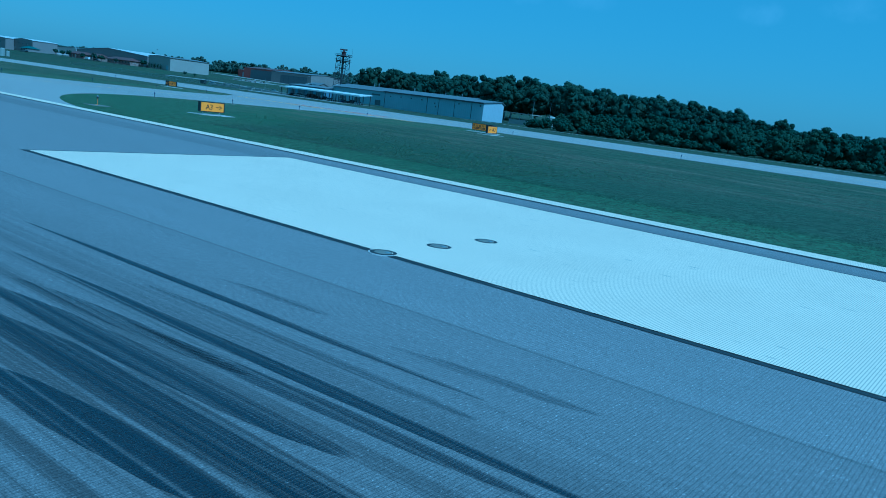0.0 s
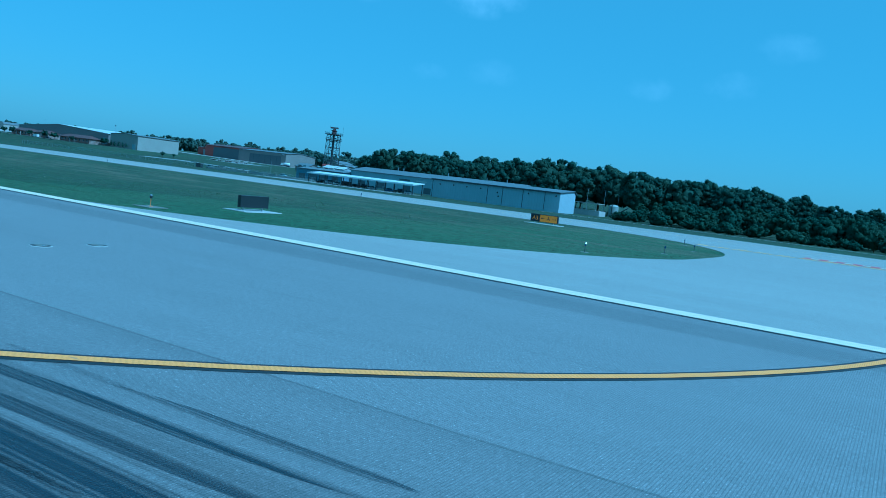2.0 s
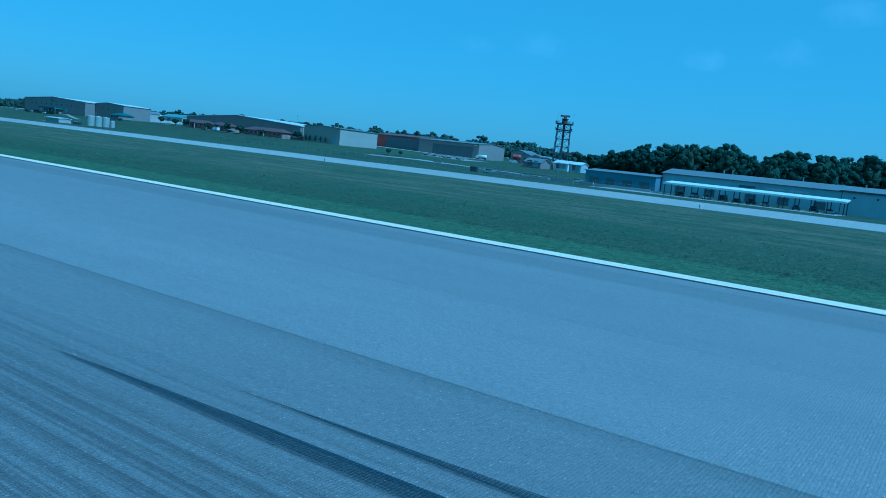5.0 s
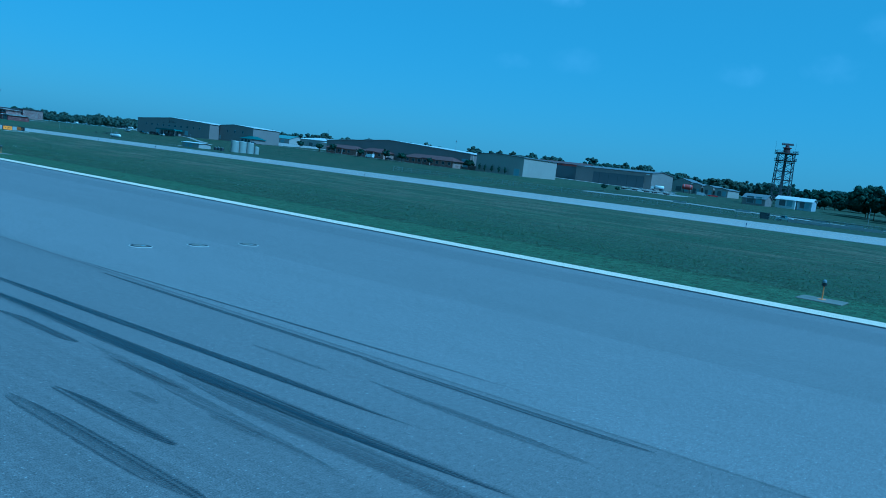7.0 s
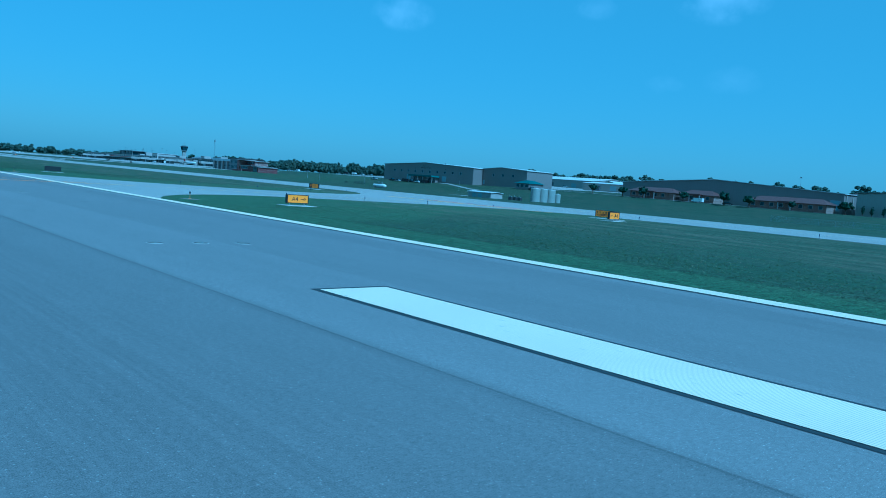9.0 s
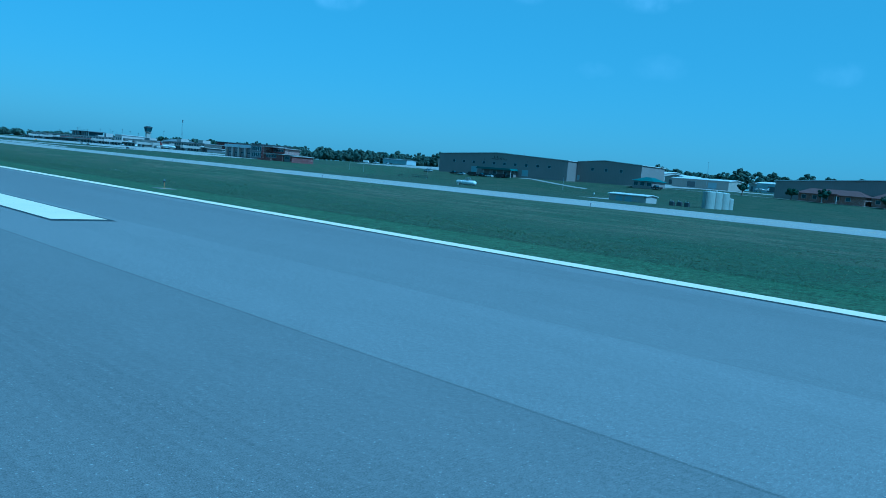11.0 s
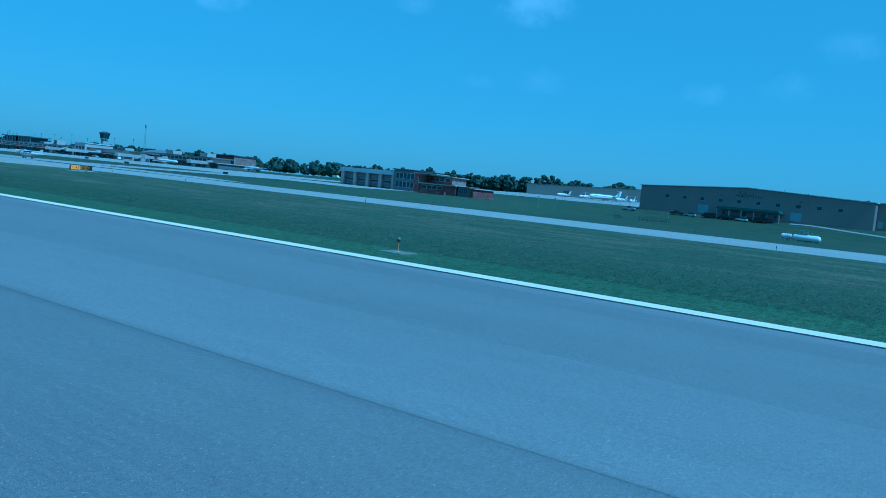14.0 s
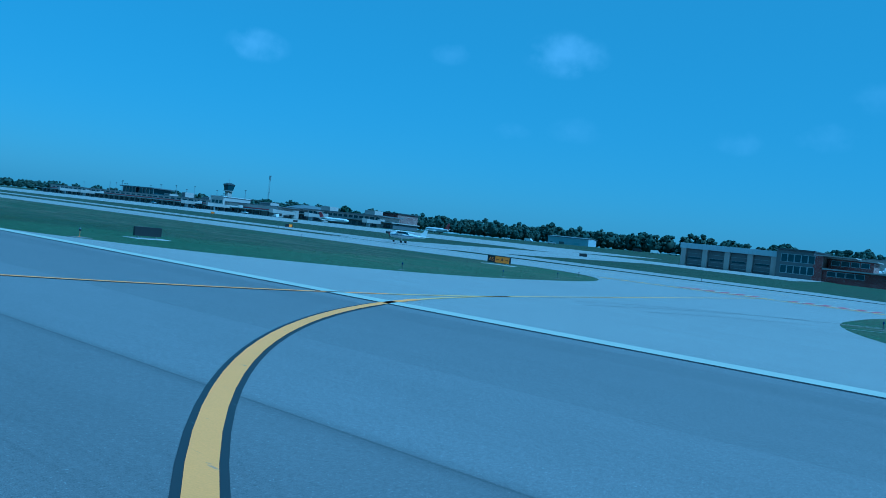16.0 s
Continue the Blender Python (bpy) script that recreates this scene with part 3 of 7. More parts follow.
for cx, hw, line, y_right, r_right, y_left, r_left in CROSSINGS:
    for side, r, y0 in ((1, r_right, y_right), (-1, r_left, y_left)):
        pts = arc(line, side, r, y0)
        near = [p for p in pts if p[1] < 21.6]
        wide = 0.34 if side > 0 else 0.22
        solo("lead_off_border", ribbon(near, wide + 0.2, LOW), BLACK_PAINT, label="black border of the yellow lead-off line", category="marking", kind="structure")
        solo("lead_off_line", ribbon([p for p in pts if p[1] < 25.5], wide, HIGH), YELLOW_PAINT, label="curved yellow taxiway lead-off line", category="marking", kind="structure")
        solo("lead_off_line", ribbon([p for p in pts if p[1] > 22.3], 0.24, HIGH - 0.004), PALE_YELLOW, label="thin worn yellow lead-off line on the connector", category="marking", kind="structure")
    for j, y in enumerate((75.0, 75.6, 76.2, 76.8)):
        if j < 2:
            marking("hold_line", rect(cx - hw - 6, cx + hw + 6, y, y + 0.3), PALE_YELLOW, "solid yellow hold line across the connector")
        else:
            bm = bmesh.new()
            x = cx - hw - 6
            while x < cx + hw + 6:
                bm.faces.new([bm.verts.new((px, py, HIGH)) for px, py in rect(x, x + 0.9, y, y + 0.3)])
                x += 1.8
            solo("hold_line_dashes", bm, PALE_YELLOW, label="dashed yellow hold line across the connector", category="marking", kind="structure")
    for x0, x1 in ((cx - 9.0, cx - 1.6), (cx + 1.6, cx + 9.0)):
        board = thing("painted_hold_sign", (x0 + x1) / 2, 79.2, 0, label="red surface-painted hold sign with white bars", category="marking", kind="structure")
        w = (x1 - x0) / 2
        part("red_field", slab(rect(-w, w, -1.7, 1.7), 0.002, LOW), RED_PAINT, board)
        for i in range(5):
            c = -w + 0.9 + i * (2 * w - 1.8) / 4
            part("white_bar", slab(rect(c - 0.33, c + 0.33, -1.2, 1.2), LOW, HIGH), WORN_PAINT, board)
marking("taxiway_centre_line", rect(-2600, -150, 96.3, 96.5), PALE_YELLOW, "thin yellow taxiway centre line")

# tyre streaks: start, length, place across, width, darkness, slant
STREAKS = [(-331.5, 9, 6.98, 0.11, 3, 0.022), (-329.5, 9, 6.07, 0.17, 3, 0.03), (-333.2, 4, 5.64, 0.22, 2, 0.1), (-331.3, 5, 6.55, 0.16, 1, 0.02), (-330.7, 2.4, 7.6, 0.18, 1, 0.1), (-331.5, 6, 5.2, 0.34, 3, 0.06),
           (-330.5, 6, 4.65, 0.45, 3, 0.03), (-331.2, 4, 4.2, 0.35, 3, 0.1), (-330.2, 5, 5.8, 0.2, 2, 0.06), (-334.2, 2, 7.6, 0.14, 1, 0.1),
           (-350, 12, 6.35, 0.2, 2, 0), (-352.6, 12, 6.65, 0.14, 3, 0), (-350.5, 12, 5.5, 0.4, 2, 0), (-351, 12, 4.7, 0.6, 3, 0),
           (-369, 14, 7.56, 0.14, 3, 0), (-374.5, 3, 7.27, 0.1, 1, 0), (-370, 12, 6.68, 0.16, 2, 0), (-369, 12, 6.21, 0.22, 3, 0), (-373.8, 10, 5.93, 0.1, 2, 0), (-371.7, 3, 7.34, 0.13, 1, 0), (-371.7, 4, 6.62, 0.16, 1, 0),
           (-371.5, 12, 5.38, 0.45, 3, 0), (-371, 12, 4.65, 0.4, 2, 0), (-390, 14, 6.9, 0.16, 2, 0), (-391, 14, 6.1, 0.3, 2, 0),
           (-413.2, 8, 6.62, 0.2, 3, 0.06), (-413.2, 4, 7.03, 0.16, 2, 0.03), (-416.9, 2.5, 6.96, 0.14, 1, 0), (-414, 6, 5.45, 0.5, 3, 0.1), (-413.2, 7, 6.0, 0.2, 2, 0.06), (-413.5, 6, 4.9, 0.5, 3, 0.08),
           (-435, 12, 6.35, 0.22, 3, 0), (-436, 12, 5.65, 0.36, 2, 0), (-434, 12, 4.9, 0.5, 3, 0),
           (-458.9, 10, 6.43, 0.12, 3, 0.03), (-458.7, 9, 5.9, 0.2, 2, 0), (-458.2, 8, 5.6, 0.36, 3, 0.07), (-458, 8, 5.1, 0.5, 3, 0.06), (-463.2, 0.5, 8.21, 0.05, 2, 0), (-461.6, 0.5, 8.21, 0.05, 2, 0), (-460.1, 0.5, 8.22, 0.06, 2, 0), (-458.5, 0.5, 8.2, 0.05, 2, 0),
           (-483.9, 8, 6.82, 0.2, 3, 0.05), (-481.2, 10, 6.66, 0.18, 3, 0.04), (-482.8, 8, 5.88, 0.26, 3, 0.035), (-483.6, 3, 5.65, 0.25, 2, 0), (-482.5, 8, 5.3, 0.4, 2, 0.03), (-482.2, 8, 4.8, 0.5, 3, 0.03),
           (-507.4, 12, 8.13, 0.1, 3, 0.035), (-505.5, 12, 7.25, 0.2, 3, 0.028), (-505.4, 10, 6.86, 0.17, 2, 0.05), (-505.4, 9, 5.72, 0.26, 3, 0), (-507.5, 3, 6.09, 0.1, 1, 0.03), (-505.4, 8, 5.5, 0.3, 2, 0), (-505.5, 8, 5.3, 0.14, 3, 0.03), (-505.7, 8, 5.12, 0.1, 3, 0.03), (-505.3, 8, 4.9, 0.22, 3, 0.03), (-505.2, 8, 4.6, 0.3, 3, 0.03), (-505.6, 8, 4.3, 0.3, 3, 0.03),
           (-524, 12, 7.4, 0.14, 3, 0.03), (-526.5, 10, 6.45, 0.2, 2, 0.03), (-523, 9, 5.7, 0.26, 3, 0.04), (-527, 8, 5.1, 0.45, 3, 0.05), (-545, 12, 7.0, 0.16, 3, 0.035), (-548, 11, 6.2, 0.22, 3, 0.03), (-544, 10, 5.4, 0.36, 2, 0.05),
           (-568, 12, 7.5, 0.12, 2, 0.03), (-571, 9, 6.5, 0.2, 3, 0.04), (-567, 10, 5.6, 0.3, 3, 0.03), (-590, 12, 7.1, 0.14, 2, 0.03), (-594, 10, 5.9, 0.26, 3, 0.05), (-591, 9, 5.0, 0.4, 2, 0.05), (-612, 10, 6.8, 0.16, 3, 0.03), (-615, 9, 5.5, 0.26, 2, 0.04),
           (-638.8, 4, 7.32, 0.14, 1, 0.03), (-638.3, 4, 6.56, 0.15, 1, 0.03), (-634.4, 6, 5.5, 0.22, 2, 0.03), (-635.1, 0.5, 6.72, 0.12, 1, 0), (-634.9, 1.6, 6.97, 0.1, 1, 0), (-632.2, 1.3, 7.05, 0.12, 1, 0), (-633, 0.8, 6.4, 0.08, 1, 0), (-633.1, 6, 4.75, 0.5, 3, 0.1), (-633.5, 5, 4.3, 0.4, 3, 0.05),
           (-661.9, 7, 8.49, 0.11, 2, 0), (-658.4, 4, 8.52, 0.12, 2, 0.02), (-659.7, 12, 9.17, 0.06, 2, 0.045), (-662.2, 1.4, 7.65, 0.1, 1, 0), (-659.9, 11, 7.09, 0.13, 3, 0.045), (-658.7, 11, 6.5, 0.22, 3, 0.04), (-664.6, 2, 5.85, 0.16, 2, 0.05), (-662.4, 1.5, 5.89, 0.14, 1, 0.05),
           (-659.7, 5, 5.6, 0.16, 1, -0.08), (-661.2, 2, 4.95, 0.14, 2, 0.03), (-658.7, 3, 7.67, 0.14, 1, -0.05), (-662.2, 0.5, 5.4, 0.1, 1, 0), (-660.2, 3, 4.54, 0.2, 2, 0.03), (-660.9, 0.8, 5.65, 0.12, 1, 0), (-658, 5, 6.1, 0.3, 1, 0),
           (-718.2, 5, 8.98, 0.06, 3, 0.03), (-716.1, 1.6, 5.64, 0.11, 2, 0), (-716.2, 5, 5.26, 0.09, 2, 0), (-718.0, 0.5, 6.1, 0.1, 2, 0), (-1124, 10, 5.15, 0.2, 2, 0)]
for x, length, y, width, dark, slope in STREAKS:
    bm = bmesh.new()
    n = 10
    lo, hi = [], []
    for i in range(n + 1):
        f = i / n
        w = width * 0.62 * min(1.0, f * 5 + 0.22, (1 - f) * 2.5 + 0.3)
        c = y - slope * f * length + 0.12 * width * math.sin(x * 0.7 + f * 3)
        lo.append(bm.verts.new((x - f * length, c - w, 0.005)))
        hi.append(bm.verts.new((x - f * length, c + w, 0.005)))
    for i in range(n):
        bm.faces.new((lo[i], lo[i + 1], hi[i + 1], hi[i]))
    solo("tyre_mark", bm, RUBBER[dark - 1], label="dark tyre rubber mark along the runway", category="tyre mark", kind="structure", group="tyre marks")
for x, y, a in ((-392.0, 9.3, 0.15), (-435.5, 9.4, 0.15), (-437.4, 10.7, 0.10), (-437.1, 9.5, 0.10), (-440.3, 7.1, 0.09), (-509.4, 7.35, 0.12), (-1051.8, 10.5, 0.12), (-1053.2, 9.8, 0.08), (-987.8, 9.7, 0.11)):
    marking("asphalt_patch", [(x + a * 0.6 * math.cos(i * 0.7) * (1 + 0.3 * math.sin(i * 2.3)), y + 0.3 * a * math.sin(i * 0.7)) for i in range(9)], BLACK_PAINT, "small dark patch on the runway", LOW)


for x0, y0, r, a0, a1 in ((-1208, 30, 26, 100, 165), (-1205, 28, 26, 102, 160), (-1203, 31, 29, 110, 172), (-384, 29, 24, 105, 160), (-826, 29, 25, 100, 165)):
    arc_pts = [(x0 + r * math.cos(radians(a0 + (a1 - a0) * i / 24)), y0 + r * math.sin(radians(a0 + (a1 - a0) * i / 24))) for i in range(25)]
    solo("tyre_mark", ribbon(arc_pts, 0.22, 0.006), FAINT_RUBBER, label="thin curved tyre mark on the connector", category="tyre mark", kind="structure", group="tyre marks")


def draped(name, x0, x1, y0, y1, material, label, lift=0.05, step=15.0, slope=0.0):
    """A sheet that lies on the ground."""
    nx, ny = max(2, int(abs(x1 - x0) / step) + 1), max(2, int(abs(y1 - y0) / step) + 1)
    xs, ys = np.linspace(x0, x1, nx), np.linspace(y0, y1, ny)
    verts = [(float(x), float(y + slope * (x - x0)), ground_z(float(x), float(y + slope * (x - x0))) + lift) for y in ys for x in xs]
    faces = [(j * nx + i, j * nx + i + 1, (j + 1) * nx + i + 1, (j + 1) * nx + i) for j in range(ny - 1) for i in range(nx - 1)]
    return raw(name, verts, faces, material, label=label, category="pavement", kind="structure")


draped("apron", -2400, -1345, 215, 330, CONCRETE, "pale concrete terminal apron")
draped("apron_taxiway", -1600, -1225, 135, 150, CONCRETE, "narrow concrete taxiway across the grass", slope=-0.06)
draped("station_apron", -1345, -1262, 205, 246, CONCRETE, "concrete apron before the fire station")
draped("station_drive", -1330, -1300, 112, 205, CONCRETE, "concrete drive from the station to the taxiway", step=8)
draped("hangar_ramp", -1350, -1075, 378, 500, CONCRETE, "pale concrete ramp behind the hangar", 0.08, slope=-0.16)
draped("service_road", -1080, -905, 327, 331, ROADWAY, "pale service road on the bank", 0.08)
pts = [(-812 + 4 * i, float(np.interp(-812 + 4 * i, [-812, -800, -784, -745, -712, -685, -652, -640], [306, 308, 313, 312, 309, 303, 292, 288]))) for i in range(44)]
raw("service_road", [(x, y + s * 2.6, ground_z(x, y + s * 2.6) + 0.09) for x, y in pts for s in (-1, 1)], [(2 * i, 2 * i + 2, 2 * i + 3, 2 * i + 1) for i in range(len(pts) - 1)], ROADWAY,
    label="pale service road before the hangars", category="pavement", kind="structure")
pts = [(-1140 + 2 * i, float(np.interp(-1140 + 2 * i, [-1140, -1133, -1117, -1097, -1088], [323, 323.5, 317, 309.5, 307.5]))) for i in range(27)]
raw("footpath", [(x, y + s * 1.3, ground_z(x, y + s * 1.3) + 0.09) for x, y in pts for s in (-1, 1)], [(2 * i, 2 * i + 2, 2 * i + 3, 2 * i + 1) for i in range(len(pts) - 1)], ROADWAY,
    label="narrow pale path down the grass bank", category="pavement", kind="structure")
draped("hangar_apron", -975, -830, 452, 470, CONCRETE, "pale concrete apron before the brown hangar", 0.1)
draped("gravel_patch", -1062, -1049, 262, 286, ROADWAY, "pale gravel patch beside the equipment shed", 0.07, step=4)
draped("hangar_forecourt", -1108, -1020, 395, 424, CONCRETE, "pale concrete forecourt before the small hangars", 0.1)
draped("car_park", -665, -585, 250, 275, ROADWAY, "pale gravel parking under the canopy", 0.06)
draped("service_road", -530, -330, 268, 271, ROADWAY, "thin pale track before the woods", 0.08, slope=-0.05)

# ---------------------------------------------------------------- airfield lights and signs


def inset_light():
    ob = thing("touchdown_light", 0, 0, 0, label="flush round steel light set in the runway", category="runway light", group="touchdown zone lights")
    part("ring", lathe(bmesh.new(), [(0.24, 0.0), (0.235, 0.016), (0.17, 0.020), (0.16, 0.012)], seg=20), BLACK_PAINT, ob, "dark steel ring")
    part("collar", lathe(bmesh.new(), [(0.265, 0.0), (0.262, 0.012), (0.235, 0.014)], seg=20), SLAB, ob, "pale sealant ring")
    part("dome", lathe(bmesh.new(), [(0.165, 0.012), (0.15, 0.022), (0.08, 0.030), (0.02, 0.032)], seg=16), PAD, ob, "worn grey domed top")
    part("lens", boxed(0.05, 0.13, -0.04, 0.04, 0.02, 0.034), LAMP_GLASS, ob)
    return ob


light0 = inset_light()
light0.matrix_basis = at(-458.43 + 30.48 * 5, 10.97) @ Matrix.Diagonal((K, K, K, 1))
for k in range(-5, 15):
    for y in (10.97, 12.5, 14.02):
        if (k, y) != (-5, 10.97):
            copy_thing(light0, at(-458.43 - 30.48 * k, y))


def edge_light():
    ob = thing("runway_edge_light", 0, 0, 0, label="elevated runway edge light on a concrete pad", category="runway light", group="runway edge lights")
    part("pad", boxed(-0.62, 0.62, -0.55, 0.55, -0.05, 0.03, bevel=0.02), PAD, ob, "worn grey concrete pad")
    part("base_plate", lathe(bmesh.new(), [(0.12, 0.035), (0.11, 0.045), (0.04, 0.06)], seg=14), ORANGE, ob, "orange base plate")
    part("stem", rod(bmesh.new(), (0, 0, 0.06), (0, 0, 0.42), 0.018), ORANGE, ob, "orange frangible stem")
    part("housing", lathe(bmesh.new(), [(0.035, 0.42), (0.07, 0.45), (0.07, 0.53)], seg=14), BLACK, ob)
    part("globe", lathe(bmesh.new(), [(0.062, 0.53), (0.062, 0.575), (0.045, 0.61), (0.015, 0.625)], seg=14), LAMP_GLASS, ob, "clear glass globe")
    return ob


EDGE_LIGHTS = [-374, -441, -493.4, -549, -604.5, -660.3, -714.5, -770, -825.7, -881, -936, -990, -1044.5, -1097, -1150, -1200.4, -1262]
e0 = edge_light()
for i, x in enumerate(EDGE_LIGHTS):
    m = at(x, 25.7, ground_z(x, 25.7))
    if i:
        copy_thing(e0, m)
    else:
        e0.matrix_basis = m @ Matrix.Diagonal((K, K, K, 1))


def taxi_light():
    ob = thing("taxiway_edge_light", 0, 0, 0, label="small blue taxiway edge light on a stake", category="taxiway light", group="taxiway edge lights")
    part("pad", lathe(bmesh.new(), [(0.24, 0.0), (0.22, 0.02)], seg=14), PAD, ob)
    part("stem", rod(bmesh.new(), (0, 0, 0.02), (0, 0, 0.36), 0.02), DARK_STEEL, ob, "dark stake")
    part("cap", lathe(bmesh.new(), [(0.04, 0.36), (0.05, 0.39), (0.045, 0.48), (0.02, 0.52)], seg=12), BLUE_GLASS, ob, "blue glass cap")
    return ob


spots = []
for cx, hw, *_ in CROSSINGS:
    for y in (41, 51, 60, 70):
        spots += [(cx + crossing_half(y, cx, hw, 0) + 2.2, y), (cx - crossing_half(y, cx, hw, 1) - 2.2, y)]
    spots += [(cx + hw + 18 + 21 * i, 79.8) for i in range(2)]
x = -470.0
while x > -1400:
    if all(abs(x - c[0]) > 45 for c in CROSSINGS):
        spots.append((x, 79.8))
    x -= 52.0
x = -360.0
while x > -1500:
    spots.append((x, 113.2))
    x -= 47.0
t0 = taxi_light()
for i, (x, y) in enumerate(spots):
    m = at(x, y, ground_z(x, y))
    if i:
        copy_thing(t0, m)
    else:
        t0.matrix_basis = m @ Matrix.Diagonal((K, K, K, 1))


def arrow(bm, x, z, size, way, y):
    """An arrow in the plane y, pointing along +x or -x."""
    s = size
    for outline in ([(-s, -0.09 * s), (0.3 * s, -0.09 * s), (0.3 * s, 0.09 * s), (-s, 0.09 * s)],
                    [(0.1 * s, 0.48 * s), (0.3 * s, 0.48 * s), (s, 0.0), (0.7 * s, 0.0)], [(0.1 * s, -0.48 * s), (0.7 * s, 0.0), (s, 0.0), (0.3 * s, -0.48 * s)]):
        pts = [(x + way * a, z + b) for a, b in outline]
        prism(bm, pts, y - 0.006, y)
    return bm


def airfield_sign(x, y, turn, panels, label, height=0.78, back=False, pad=(2.4, 0.9), group="airfield signs"):
    """panels: (width, 'yellow'/'black'/'dashes', text, arrow). The face looks along the sign's -y."""
    z = ground_z(x, y)
    ob = thing("airfield_sign", x, y, z, turn, label=label, category="sign", group=group)
    total = sum(p[0] for p in panels)
    part("pad", boxed(-total / 2 - 0.4, total / 2 + 0.4, -pad[1], pad[1], -0.1, 0.04, bevel=0.02), SLAB, ob, "pale concrete pad")
    z0 = 0.2
    part("cabinet", boxed(-total / 2 - 0.06, total / 2 + 0.06, -0.12, 0.12, z0, z0 + height, bevel=0.015), BLACK, ob, "black sign cabinet")
    for s in (-1, 1):
        part("leg", rod(bmesh.new(), (s * total * 0.36, 0, 0.03), (s * total * 0.36, 0, z0), 0.035), STEEL, ob)
    if back:
        return ob
    px = -total / 2
    zc = z0 + height / 2
    for w, kind, text, point in panels:
        face = part("panel", boxed(px + 0.03, px + w - 0.03, -0.132, -0.12, z0 + 0.05, z0 + height - 0.05), SIGN_YELLOW if kind != "black" else BLACK, ob,
                    "yellow sign panel" if kind != "black" else "black location panel")
        ink = BLACK if kind != "black" else SIGN_YELLOW
        c = px + w / 2
        if text:
            shift = -0.26 * point if point in (1, -1) else 0.0
            words(text, height * 0.72, ink, face, pose(c + shift, -0.134, zc - 0.02, 90, 0, 0))
        if point == 2:
            part("arrow", arrow(arrow(bmesh.new(), c + w * 0.33, zc, 0.2, 1, -0.133), c - w * 0.33, zc, 0.2, -1, -0.133), ink, face)
        elif point:
            part("arrow", arrow(bmesh.new(), c + 0.5 * point, zc, 0.24, point, -0.133), ink, face)
        if kind == "dashes":
            for row, solid in ((0.24, 1), (0.40, 1), (0.58, 0), (0.74, 0)):
                zz = z0 + height * row
                if solid:
                    part("stripe", boxed(px + 0.1, px + w - 0.1, -0.137, -0.132, zz - 0.03, zz + 0.03), ink, face)
                else:
                    bm = bmesh.new()
                    for i in range(4):
                        a = px + 0.12 + i * (w - 0.24) / 4
                        box(bm, a, a + (w - 0.24) / 8, -0.137, -0.132, zz - 0.03, zz + 0.03)
                    part("stripe_dashes", bm, ink, face)
        px += w
    return ob


for cx, name in ((-409.5, "A3"), (-849.5, "A4"), (-1236.0, "A5")):
    x_right = {"A3": -373.1, "A4": -822.8, "A5": -1199.5}[name]
    airfield_sign(x_right, 33.2, 90, [(1.85, "yellow", name, 1)], "yellow exit sign reading %s with arrow" % name, 0.68)
    x_left = {"A3": -441.2, "A4": -890.0, "A5": -1265.8}[name]
    airfield_sign(x_left, 32.6, -90, [(2.0, "black", "", 0)], "black back of an airfield sign on a pad", 0.66, back=True)
    x_pat = {"A3": -380.0, "A4": -824.0, "A5": -1206.0}[name]
    airfield_sign(x_pat, 75.0, 0, [(1.95, "dashes", "", 0), (1.05, "black", name, 0)], "yellow hold pattern sign with black %s panel" % name)
    airfield_sign(x_pat + 4.2, 70.6, 90, [(1.7, "yellow", name, -1)], "small yellow sign reading %s with arrow" % name)
    x_loc = {"A3": -441.8, "A4": -886.0, "A5": -1262.4}[name]
    airfield_sign(x_loc, 73.8, 0, [(0.95, "black", name, 0), (1.95, "yellow", "A", 2)], "black %s panel beside yellow taxiway A sign" % name)
for x, y, turn, panels in ((-1363, 130, 30, [(0.9, "black", "", 0), (0.9, "yellow", "", 0)]), (-1500, 205, 20, [(1.6, "yellow", "", 0)]),
                           (-1470, 226, 20, [(2.0, "black", "", 0)]), (-1392, 200, 20, [(2.2, "black", "", 0)]), (-1312, 190, 20, [(2.0, "black", "", 0)])):
    airfield_sign(x, y, turn, panels, "small distant airfield sign on the grass", group="far airfield signs")

# ---------------------------------------------------------------- buildings


